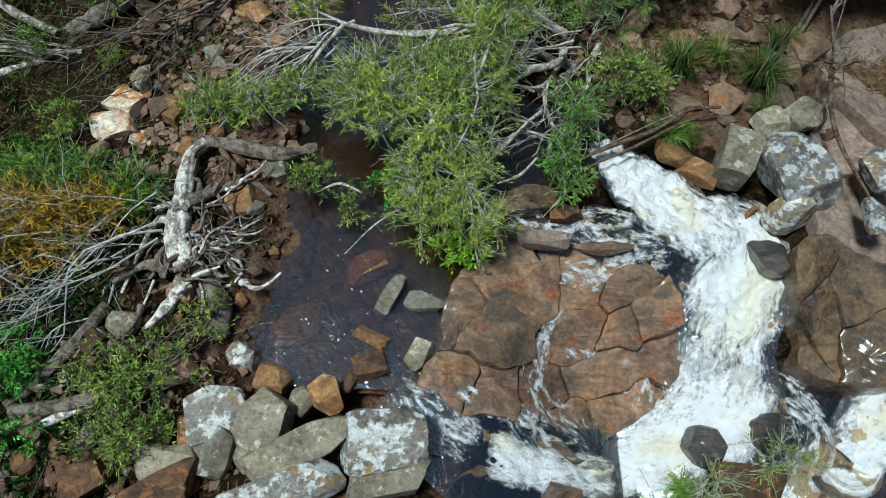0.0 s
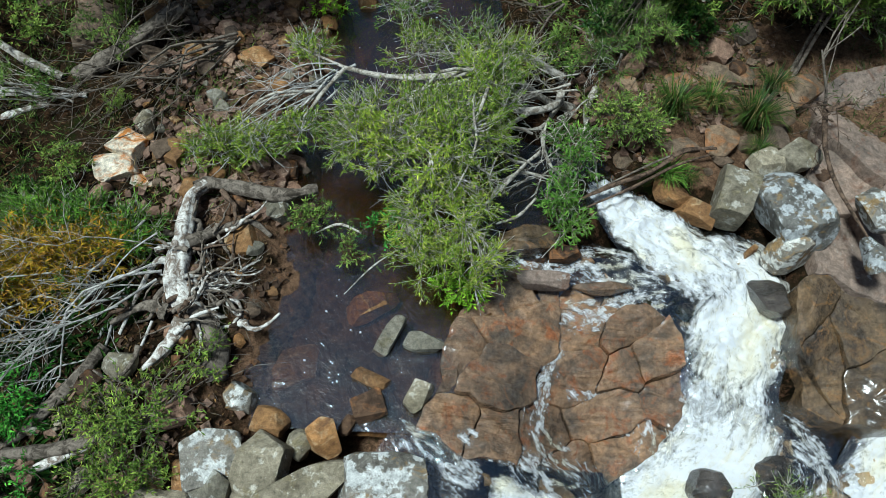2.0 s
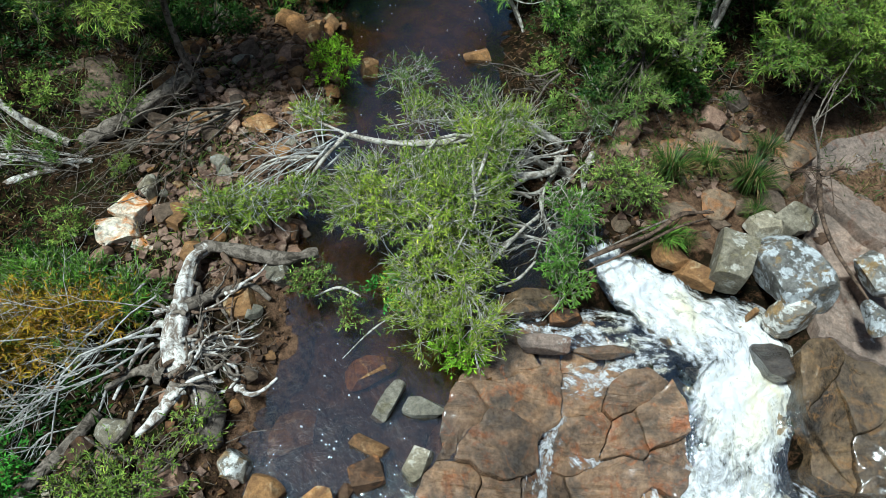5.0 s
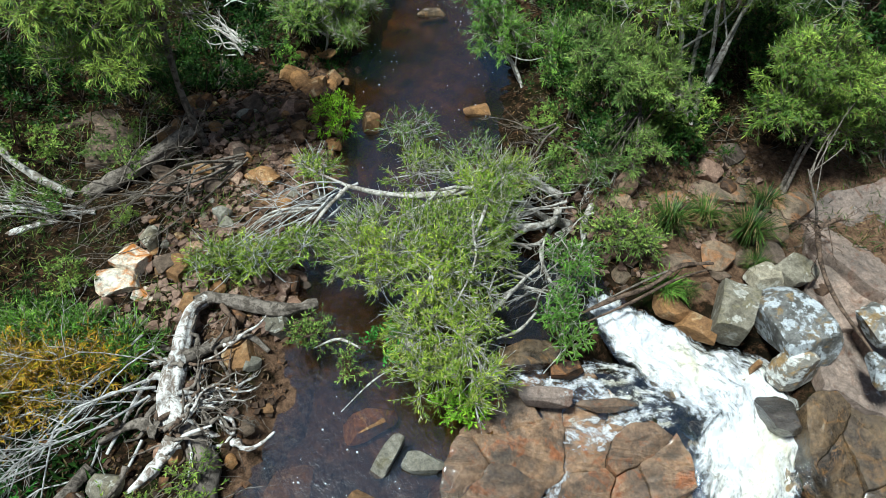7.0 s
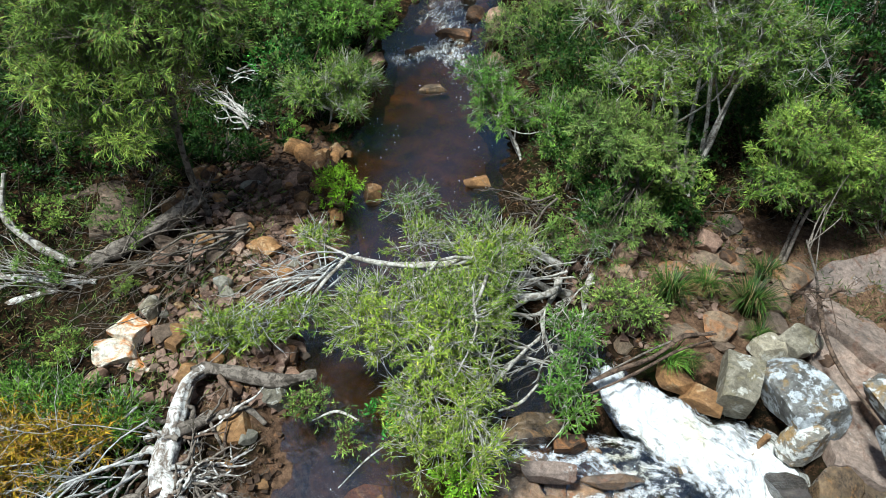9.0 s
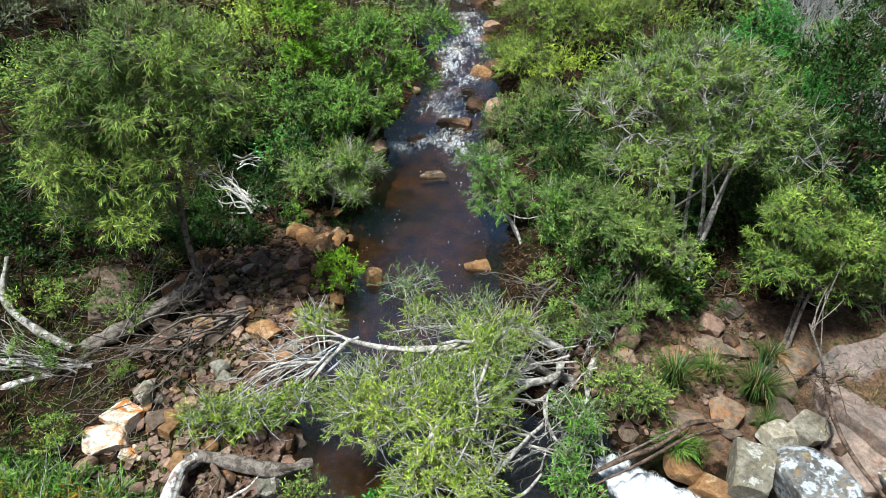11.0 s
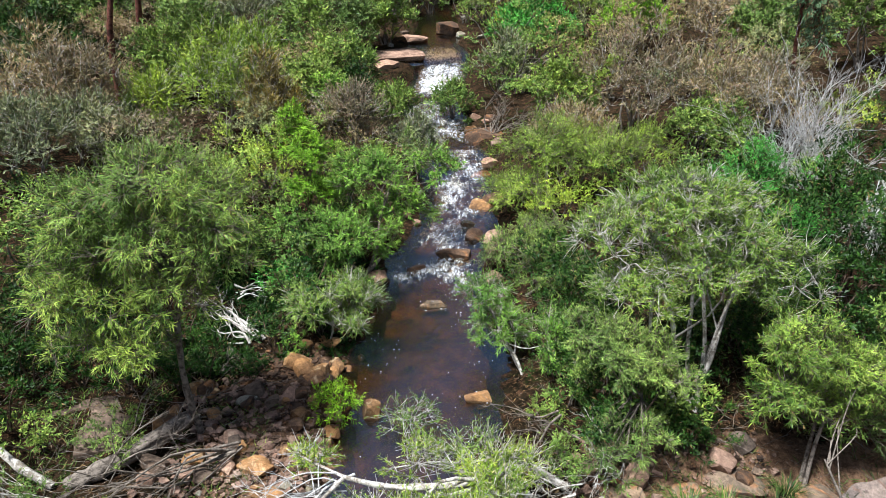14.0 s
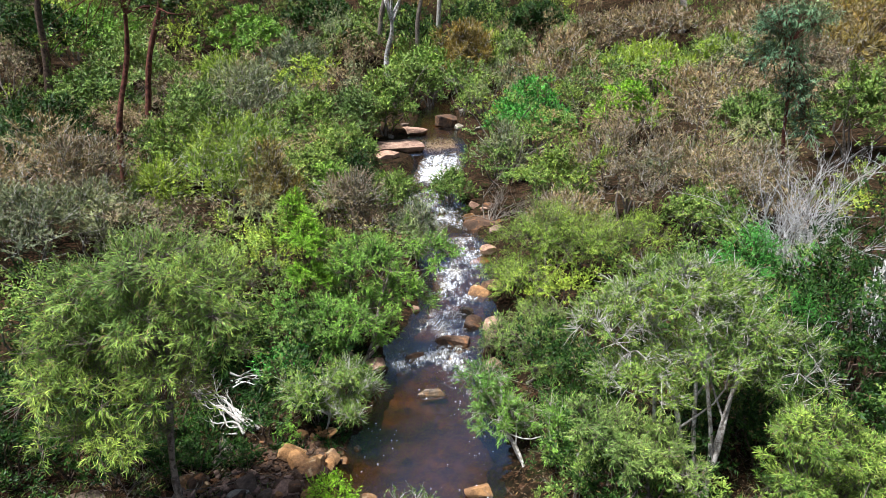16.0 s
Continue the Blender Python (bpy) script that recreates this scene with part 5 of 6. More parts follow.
dead_brush("stick_pile", "bleached driftwood sticks caught on the bank", (-5.1, 14.7, 0.65), (-4.1, 15.0, 0.65), 14, 1.2, 0.2, BARK_DEAD, 38, 0.03, 1)
dead_brush("dead_brush", "bare forked grey branch over the ground cover", (-4.6, 11.6, 0.4), (-4.3, 11.8, 0.7), 6, 0.55, 0.5, BARK_GREY, 39, 0.02, 3)

# right bank
log("twisted_root", "dark twisted root reaching over the cascade", [(4.50, 6.90, 0.40, 0.02), (3.90, 6.76, 0.50, 0.035), (3.36, 6.41, 0.45, 0.04), (2.74, 6.21, 0.35, 0.035), (2.01, 5.91, 0.25, 0.015)], BARK_BROWN, 8, "root", seed=11)
log("twisted_root", "dark twisted root reaching over the cascade", [(4.35, 6.75, 0.42, 0.015), (3.73, 6.50, 0.45, 0.025), (2.99, 6.14, 0.35, 0.025), (2.19, 5.83, 0.20, 0.01)], BARK_BROWN, 8, "root", seed=12)
log("twisted_root", "thin dark root reaching over the cascade", [(4.46, 6.94, 0.42, 0.01), (3.65, 6.65, 0.50, 0.018), (2.92, 6.34, 0.40, 0.016), (2.29, 6.07, 0.25, 0.008)], BARK_GREY, 8, "root", seed=17)
sap = tree("sapling", "leaning sapling with a charred base on the rock shelf", (6.40, 7.55, 0.60), [(6.71, 9.60, 1.25, 0.6, 0.6, 0.5), (7.24, 9.40, 0.88, 0.5, 0.4, 0.5), (7.74, 9.80, 1.61, 0.6, 0.6, 0.6)], LEAF["creek"], BARK_GREY, 51,
     clumps=70, twigs=8, per=9, tl=0.35, L=0.11, W=0.022, limbs=5, r0=0.03, trunk_to=(6.00, 7.99, 1.50), category="tree")
log("hanging_root", "thin dark root running down over bare rock", [(6.37, 7.55, 0.60, 0.05), (6.13, 6.72, 0.62, 0.035), (6.15, 6.02, 0.55, 0.03), (6.36, 5.13, 0.50, 0.02)], BARK_BROWN, 8, "root", seed=13)
log("hanging_root", "thin dark root running across bare rock", [(6.36, 7.48, 0.65, 0.04), (6.64, 7.56, 0.75, 0.04), (6.82, 7.58, 0.70, 0.01)], BARK_BROWN, 8, "root", seed=14)
dead_brush("dead_brush", "thin bare twigs round the sapling's charred base", (6.32, 7.46, 0.70), (5.97, 7.35, 0.70), 14, 0.7, 0.9, BARK_BROWN, 52, 0.012, 3)
for px in ((1, 3.93, 7.76, 1.15), (0, 4.67, 8.04, 0.95), (2, 5.37, 7.73, 1.3), (0, 5.92, 8.49, 0.9), (1, 5.38, 7.13, 0.7)):
    tussock(px[1], px[2], px[0], px[3])
for px in ((4, 3.70, 6.58, 0.9), (0, 4.00, 6.5, 0.6), (4, 3.60, 1.24, 0.8), (0, 4.14, 1.56, 0.6), (4, 4.65, 1.63, 0.5), (4, 3.20, 1.10, 0.7)):
    tussock(px[1], px[2], px[0], px[3], "yellowing grass tuft beside the cascade")
tree("bank_shrub", "small green shrub leaning over the bank", (2.80, 7.46, 0.30), [(2.75, 7.26, 0.80, 0.5, 0.4, 0.3), (3.21, 7.11, 0.70, 0.4, 0.3, 0.25)], LEAF["willow"], BARK_GREY, 53,
     clumps=40, twigs=8, per=8, tl=0.28, L=0.1, W=0.022, limbs=4, r0=0.03, category="shrub", shell=0.1)
tree("bank_shrub", "wispy grass-green shrub beside the lower fall", (4.94, 1.48, -1.00), [(4.70, 1.57, -0.60, 0.5, 0.35, 0.25), (3.65, 1.24, -0.70, 0.6, 0.3, 0.2)], LEAF["olive"], TWIG_GREY, 54,
     clumps=35, twigs=7, per=6, tl=0.28, L=0.07, W=0.012, limbs=4, r0=0.012, category="shrub", shell=0.1)
log("fallen_branch", "smooth pale branch lying along the bank", [(1.32, 9.90, 0.10, 0.05), (2.00, 9.90, 0.10, 0.06), (2.57, 10.00, 0.16, 0.06), (3.27, 10.20, 0.28, 0.05)], BARK_PALE, 10, seed=15)
log("fallen_branch", "grey branch lying along the bank", [(1.70, 10.40, 0.11, 0.03), (2.52, 10.50, 0.18, 0.05), (3.23, 10.60, 0.25, 0.04)], BARK_GREY, 10, seed=16)
tree("sapling", "small bright green sapling on the creek bank", (-2.28, 10.60, -0.53), [(-2.12, 10.60, 0.40, 0.36, 0.36, 0.4)], LEAF["lime"], BARK_BROWN, 61, clumps=26, twigs=8, per=9, tl=0.28, L=0.1, W=0.022, limbs=4, r0=0.025)
tree("low_shrub", "olive shrub on stones in the creek", (-0.77, 10.60, -0.53), [(-0.74, 10.60, 0.10, 0.5, 0.4, 0.4), (0.53, 9.90, -0.06, 0.7, 0.4, 0.35)], LEAF["olive"], TWIG_GREY, 62, clumps=46, twigs=7, per=7, tl=0.35, L=0.09, W=0.024, limbs=5, r0=0.02, category="shrub", shell=0.1)
dead_brush("dead_brush", "dark bare branch in the creek", (1.32, 11.30, -0.25), (0.08, 11.20, -0.32), 6, 1.2, 0.25, BARK_BROWN, 63, 0.02, 3)

dead_brush("dead_brush", "twisted pale bare branches beside the leaning tree", (2.1, 7.4, 0.6), (1.0, 6.7, 0.8), 12, 1.5, 0.45, BARK_PALE, 85, 0.022, 4, jitter=0.35)
dead_brush("dead_brush", "twisted pale bare branches over the dark hollow", (1.9, 6.6, 0.45), (1.2, 5.9, 0.5), 9, 1.1, 0.5, BARK_PALE, 86, 0.016, 4, jitter=0.3)
dead_brush("dead_brush", "grey driftwood branches at the water's edge", (2.5, 9.6, 0.35), (1.2, 9.3, 0.3), 9, 1.7, 0.35, BARK_GREY, 87, 0.03, 4, jitter=0.3)
dead_brush("dead_brush", "grey driftwood branches on the shaded bank", (3.0, 8.9, 0.4), (2.2, 8.2, 0.5), 8, 1.2, 0.5, TWIG_GREY, 88, 0.016, 4, jitter=0.3)

# trees and shrubs of the middle distance
def spray(name, label, base, blobs, leaf, bark, seed, **kw):
    blobs = [(*b[:3], b[3] * 1.06, b[4] * 1.06, b[5] * 1.06) for b in blobs]
    kw["clumps"] = int(kw["clumps"] * 0.8)
    kw["twigs"] = int(kw["twigs"] * 1.75)
    kw["tl"] = kw["tl"] * 0.9
    kw["W"] = kw["W"] * 0.72
    kw["per"] = int(kw["per"] * 1.45)
    kw["twig_bend"] = 0
    kw["slim"] = True
    return tree(name, label, base, blobs, LEAF[leaf], bark, seed, **kw)


spray("creek_tree", "broad narrow-leaved green tree on the creek bank", (-4.5, 9.75, 0.4),
      [(-4.74, 10.3, 5.15, 0.95, 0.9, 0.55), (-5.75, 10.3, 4.75, 0.8, 0.8, 0.5), (-3.85, 10.3, 4.85, 0.75, 0.8, 0.5), (-6.1, 10.0, 4.15, 0.7, 0.7, 0.45), (-4.94, 9.9, 4.3, 0.9, 0.8, 0.5), (-3.7, 9.9, 4.15, 0.55, 0.6, 0.45),
       (-4.55, 9.6, 3.45, 0.65, 0.6, 0.4), (-5.6, 9.6, 3.45, 0.75, 0.6, 0.4), (-6.32, 9.6, 3.5, 0.6, 0.6, 0.4), (-5.2, 9.5, 2.5, 0.6, 0.5, 0.3), (-6.3, 9.5, 2.45, 0.5, 0.5, 0.3)],
      "olive", BARK_GREY, 71, clumps=400, twigs=7, per=10, tl=0.42, L=0.15, W=0.02, limbs=16, r0=0.07, twig_mat=BARK_GREY, shell=0.35, trunk_to=(-4.55, 10.0, 4.3), bare=14, droop=0.45)
spray("creek_shrub", "bright green shrub crowding the creek", (-2.16, 16.01, 0.40), [(-2.08, 17.50, 2.60, 1.0, 0.9, 0.8), (-2.48, 16.50, 1.34, 1.1, 0.9, 0.8), (-1.15, 17.50, 1.75, 0.9, 0.7, 0.6), (-0.20, 19.00, 2.60, 0.7, 0.6, 0.5)],
      "bright", BARK_GREY, 72, clumps=170, twigs=8, per=10, tl=0.4, L=0.14, W=0.036, limbs=8, r0=0.05, shell=0.3, stems=3, category="shrub")
spray("creek_shrub", "grey-green shrub leaning to the water", (-2.70, 12.9, 0.15), [(-2.1, 13.5, 1.17, 0.54, 0.54, 0.54), (-2.93, 13.14, 1.23, 0.72, 0.54, 0.45), (-2.17, 12.96, 0.76, 0.45, 0.45, 0.36)],
      "olive", TWIG_GREY, 73, clumps=75, twigs=8, per=9, tl=0.36, L=0.13, W=0.026, limbs=6, r0=0.03, shell=0.2, category="shrub", bare=12)
spray("sapling", "vivid yellow-green young wattle", (-3.86, 18.00, 1.01), [(-3.85, 18.20, 3.04, 0.75, 0.6, 0.8), (-4.24, 18.40, 3.83, 0.4, 0.4, 0.7), (-3.63, 18.00, 2.07, 0.7, 0.5, 0.6)],
      "lime", BARK_BROWN, 74, clumps=90, twigs=8, per=10, tl=0.35, L=0.13, W=0.03, limbs=6, r0=0.05, shell=0.2, up=0.8)
spray("creek_shrub", "large grey-green bottlebrush with many bare stems", (4.85, 10.6, 0.38),
      [(4.39, 11.97, 3.92, 1.23, 1.07, 0.74), (3.36, 11.64, 3.35, 0.9, 0.82, 0.74), (5.83, 11.81, 3.39, 0.98, 0.9, 0.82), (6.47, 11.15, 2.88, 0.74, 0.74, 0.82), (4.98, 11.15, 3.0, 0.98, 0.82, 0.5), (3.58, 10.99, 2.7, 0.74, 0.74, 0.45), (5.27, 12.63, 4.14, 0.98, 0.82, 0.41)],
      "creek", BARK_PALE, 75, clumps=300, twigs=8, per=9, tl=0.36, L=0.12, W=0.03, limbs=16, r0=0.055, twig_mat=TWIG_GREY, shell=0.5, stems=7, category="shrub", bare=90)
spray("creek_shrub", "light green leafy shrub on the creek bank", (3.5, 9.4, 0.3), [(3.31, 9.86, 2.06, 0.77, 0.68, 0.51), (2.76, 10.12, 2.34, 0.59, 0.51, 0.42), (3.82, 9.52, 1.84, 0.59, 0.51, 0.42), (3.36, 8.92, 1.03, 0.68, 0.51, 0.34), (2.94, 8.67, 0.83, 0.42, 0.42, 0.26)],
      "willow", BARK_GREY, 76, clumps=165, twigs=7, per=9, tl=0.3, L=0.12, W=0.022, limbs=8, r0=0.04, shell=0.3, stems=2, category="shrub")
spray("creek_shrub", "green shrub with drooping leaves on the creek bank", (6.5, 9.0, 0.1), [(6.27, 9.59, 2.35, 0.79, 0.7, 0.53), (6.19, 9.33, 1.59, 0.79, 0.62, 0.44), (7.21, 9.5, 1.84, 0.7, 0.62, 0.53)],
      "creek", BARK_GREY, 77, clumps=130, twigs=7, per=9, tl=0.3, L=0.13, W=0.026, limbs=7, r0=0.04, shell=0.3, stems=2, category="shrub", droop=0.5)
spray("creek_shrub", "fresh green shrub leaning over the creek edge", (1.69, 12.20, -0.02), [(0.99, 13.20, 1.34, 0.6, 0.6, 0.6), (1.35, 12.80, 0.86, 0.6, 0.5, 0.5), (2.29, 12.40, 0.84, 0.6, 0.5, 0.5), (2.60, 12.00, 0.55, 0.5, 0.5, 0.4)],
      "bright", BARK_PALE, 78, clumps=90, twigs=8, per=9, tl=0.34, L=0.13, W=0.026, limbs=6, r0=0.04, shell=0.2, stems=2, category="shrub")
spray("creek_shrub", "dull green shrub hanging over the rapids", (1.73, 15.20, 0.01), [(1.84, 16.50, 0.65, 0.9, 0.9, 0.7), (2.91, 15.50, 0.83, 0.9, 0.8, 0.7), (2.74, 17.50, 0.87, 1.0, 0.9, 0.6)],
      "olive", BARK_GREY, 79, clumps=120, twigs=8, per=9, tl=0.42, L=0.12, W=0.022, limbs=7, r0=0.05, shell=0.3, stems=2, category="shrub")
spray("feathery_shrub", "yellow-green feathery shrub on the creek bank", (3.30, 20.00, 0.11), [(3.42, 21.50, 2.16, 1.5, 1.2, 1.1), (5.23, 21.00, 2.12, 1.4, 1.2, 0.9), (2.52, 20.00, 1.10, 1.2, 1.0, 0.8), (7.21, 22.00, 2.20, 0.9, 0.8, 0.6)],
      "feather", BARK_GREY, 80, clumps=190, twigs=9, per=10, tl=0.6, L=0.16, W=0.024, limbs=9, r0=0.06, shell=0.3, stems=3, category="shrub", up=0.5)
spray("wattle", "emerald green fine-leaved wattle", (8.84, 17.00, 0.03), [(8.63, 18.00, 2.24, 1.0, 0.8, 0.8), (9.20, 18.40, 2.97, 0.5, 0.5, 0.6), (9.62, 16.80, 1.53, 0.9, 0.8, 0.6)],
      "fern", BARK_BROWN, 81, clumps=130, twigs=8, per=10, tl=0.42, L=0.13, W=0.034, limbs=7, r0=0.05, shell=0.3)
dead_brush("dead_shrub", "silvery bare dead shrub standing among green bushes", (11.70, 21.00, 0.50), (12.55, 21.50, 3.73), 44, 4.2, 0.42, SILVER, 82, 0.024, 9, "dead shrub")
dead_brush("dead_shrub", "pinkish grey bare dead shrub", (12.34, 17.50, 2.59), (12.09, 16.50, -0.41), 30, 3.2, 0.3, SILVER, 83, 0.025, 7, "dead shrub")

dead_brush("dead_brush", "tangle of brown driftwood branches beside the rapids", (2.1, 27.3, 1.2), (3.4, 29.5, 1.9), 26, 2.4, 0.5, BARK_GREY, 84, 0.03, 4)

# ---------------------------------------------------------------- bush of the valley sides
def bush(leaf, bark, seed, n, L, W, tall=1.0, name="bush", tw=7, per=7):
    """A rounded bush about 3 m high on several stems, built at the origin."""
    r = np.random.default_rng(seed)
    blobs = [(r.normal(0, 0.55), r.normal(0, 0.55), (0.7 + 0.24 * q) * tall, r.uniform(0.7, 1.2), r.uniform(0.7, 1.2), r.uniform(0.5, 0.9) * tall) for q in range(6)]
    thing = new(name)
    tagged(thing, category="bush")
    C, O = blob_points(blobs, n, r, 0.75)
    pile = Pile()
    for k in range(5):
        e = C[k]
        pile.add(*tube(limb_path((r.normal(0, 0.1), r.normal(0, 0.1), -0.3), e, 0.05, r, 6), np.linspace(0.05, 0.015, 6), 5))
    part("stem", pile.mesh("stem", bark), thing)
    A, B, V, Q = foliage(C, O, r, tw, per, 0.42, L, W, 0.8, 0.5, 0.1, slim=True)
    pile = Pile()
    pile.add(V, Q)
    part("crown", pile.mesh("crown", LEAF[leaf], False), thing)
    return thing


NEARK, MIDK, FARK = {}, {}, {}
for k, (leaf, bark) in enumerate((("olive", BARK_GREY), ("willow", BARK_GREY), ("dark", BARK_BROWN), ("grey", BARK_GREY), ("brown", BARK_GREY), ("feather", BARK_GREY), ("bright", BARK_BROWN), ("rust", BARK_BROWN), ("fern", BARK_BROWN), ("lime", BARK_BROWN))):
    fine = leaf in ("brown", "grey", "feather", "rust")
    NEARK[leaf] = [bush(leaf, bark, 500 + 3 * k + q, 42, 0.16 if fine else 0.13, 0.036 if fine else 0.05, 0.9 + 0.25 * q, tw=9, per=7) for q in range(2)]
    MIDK[leaf] = [bush(leaf, bark, 560 + k, 28, 0.19, 0.06 if fine else 0.075, 1.1, tw=9, per=6)]
    FARK[leaf] = [bush(leaf, bark, 600 + k, 40, 0.14, 0.05 if fine else 0.06, 1.1, tw=8, per=5)]
BUSH_LABEL = {"olive": "olive green bush on the valley side", "willow": "green narrow-leaved bush on the valley side", "dark": "dark green bush with shade painted into its leaves", "grey": "grey-green tea-tree bush on the valley side",
              "brown": "brownish tea-tree bush with dry seed heads", "feather": "yellow-green bush on the valley side", "bright": "bright green leafy bush", "rust": "rusty orange-brown bush on the slope", "fern": "emerald green wattle bush on the valley side", "lime": "vivid light green young tree"}


def pick_leaf(x, y, r):
    u = r.random()
    if y > 75:
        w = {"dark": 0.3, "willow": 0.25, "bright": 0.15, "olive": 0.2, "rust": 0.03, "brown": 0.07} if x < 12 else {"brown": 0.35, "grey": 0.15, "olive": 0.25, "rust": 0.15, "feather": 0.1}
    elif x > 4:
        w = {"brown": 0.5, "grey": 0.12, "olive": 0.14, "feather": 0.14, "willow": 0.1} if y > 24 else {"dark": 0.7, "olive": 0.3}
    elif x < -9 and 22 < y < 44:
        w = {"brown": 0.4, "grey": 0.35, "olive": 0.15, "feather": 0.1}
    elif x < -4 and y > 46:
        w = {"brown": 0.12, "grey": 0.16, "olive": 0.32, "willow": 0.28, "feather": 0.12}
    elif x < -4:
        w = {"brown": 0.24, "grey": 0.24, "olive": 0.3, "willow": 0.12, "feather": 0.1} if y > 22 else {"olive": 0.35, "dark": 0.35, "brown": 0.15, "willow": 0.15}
    else:
        w = {"olive": 0.4, "willow": 0.35, "grey": 0.1, "bright": 0.15}
    a = 0
    for k, v in w.items():
        a += v
        if u <= a:
            return k
    return "olive"


JOINED = {}


def plant(leaf, x, y, s, r, far=False, tall=1.0, low=False):
    """A bush of its own near the creek; far ones are gathered into one growth of their kind."""
    protos = (FARK if y > 62 else MIDK if far or low else NEARK)[leaf]
    src = protos[int(r.integers(len(protos)))]
    z = float(ground_z(x, y)) - 0.1
    m = pose(x, y, z, r.uniform(-6, 6), r.uniform(-6, 6), r.uniform(0, 360)) @ Matrix.Diagonal((s, s, s * tall, 1))
    if far:
        M = np.array(m)
        for o in src.children:
            if y > 62 and o.name.startswith("stem"):
                continue
            piece = o.name.split(".")[0]
            pile = JOINED.setdefault((leaf, piece), Pile())
            V = np.empty(len(o.data.vertices) * 3, np.float32)
            o.data.vertices.foreach_get("co", V)
            Q = np.empty(len(o.data.loops), np.int32)
            o.data.loops.foreach_get("vertex_index", Q)
            pile.add(V.reshape(-1, 3) @ M[:3, :3].T + M[:3, 3], Q.reshape(-1, 3 if piece == "crown" else 4))
        return None
    return tagged(copy_thing(src, m), BUSH_LABEL[leaf], "bush", "valley bushes")


# thickets of the valley: leaf, place, width and height
FINE = ("brown", "grey", "feather", "rust")
THICKETS = (
    ("olive", 0.4, 30.7, 2.1, 2.3), ("grey", -1.0, 24.0, 1.7, 2.1), ("olive", -2.0, 26.9, 1.8, 2.5), ("dark", -3.7, 29.9, 2.1, 2.4),
    ("grey", -13.3, 62.4, 6.0, 4.8), ("feather", -19.5, 62.3, 8.3, 3.3), ("grey", -12.2, 41.2, 6.2, 4.7), ("willow", -12.6, 34.4, 5.3, 4.8), ("feather", -8.8, 26.4, 3.6, 4.1),
    ("feather", -10.7, 24.4, 2.2, 2.9), ("rust", -6.5, 25.0, 2.4, 3.5), ("brown", -3.3, 23.7, 2.5, 3.3), ("olive", -7.5, 36.5, 4.8, 4.2), ("olive", -3.5, 43.5, 3.9, 4.1),
    ("olive", -4.9, 32.1, 3.6, 3.3), ("willow", -5.3, 41.5, 3.6, 3.6), ("brown", -14.8, 23.9, 4.9, 4.4), ("brown", -13.1, 24.0, 3.5, 4.3), ("grey", -13.6, 20.7, 3.3, 3.4),
    ("grey", -12.2, 22.4, 3.4, 2.9), ("dark", -21.0, 34.8, 5.6, 3.5), ("olive", -21.2, 41.3, 5.5, 4.3), ("rust", 2.2, 66.6, 6.0, 6.3), ("olive", 7.1, 68.2, 5.2, 4.8),
    ("brown", 8.9, 53.8, 8.4, 5.7), ("fern", 5.0, 38.2, 4.9, 4.3), ("lime", 11.2, 41.6, 3.9, 3.9), ("lime", 18.3, 57.6, 4.4, 3.3), ("feather", 18.2, 63.4, 10.7, 4.6),
    ("feather", 25.6, 62.9, 6.4, 3.6), ("brown", 15.4, 40.1, 8.1, 5.1), ("brown", 7.6, 26.1, 4.7, 4.7), ("brown", 10.0, 25.4, 4.5, 4.7), ("olive", 4.8, 27.6, 3.6, 3.2),
    ("grey", 3.1, 34.0, 2.1, 2.6), ("olive", 21.5, 35.0, 4.6, 4.9), ("rust", 29.2, 49.3, 6.8, 3.7), ("brown", 23.3, 76.8, 12.3, 4.8), ("brown", 16.8, 77.2, 6.7, 4.7),
    ("brown", 30.5, 67.8, 9.5, 4.5), ("olive", 16.8, 36.0, 4.1, 4.1), ("olive", 9.6, 23.2, 3.3, 2.8), ("brown", 12.4, 25.8, 2.7, 3.3), ("brown", 4.7, 23.8, 2.8, 2.3),
    ("dark", -26.8, 73.8, 11.3, 7.9), ("bright", -19.7, 70.7, 10.0, 6.2), ("dark", -14.0, 77.4, 10.0, 7.9), ("willow", -8.7, 74.3, 7.6, 6.9), ("dark", -3.9, 76.2, 8.4, 6.4),
    ("bright", -0.8, 67.4, 5.7, 4.7), ("dark", -30.0, 51.3, 8.6, 6.7), ("bright", -28.2, 56.7, 8.1, 6.0), ("willow", -23.3, 51.3, 7.2, 5.0), ("dark", 4.5, 83.5, 9.9, 6.3),
    ("dark", 10.6, 79.7, 8.9, 6.1), ("bright", 14.6, 80.0, 6.2, 4.2), ("grey", 31.7, 61.6, 7.1, 4.3), ("rust", 38.4, 63.0, 7.5, 4.5), ("brown", 24.8, 45.9, 5.8, 4.3),
    ("willow", -2.3, 57.8, 4.4, 4.6), ("olive", -12.8, 30.9, 3.7, 3.6), ("dark", -19.0, 29.1, 3.6, 3.5), ("feather", -9.1, 33.0, 3.2, 3.1), ("willow", -5.5, 28.5, 2.8, 3.1),
    ("bright", -4.6, 27.3, 1.4, 2.3),
)


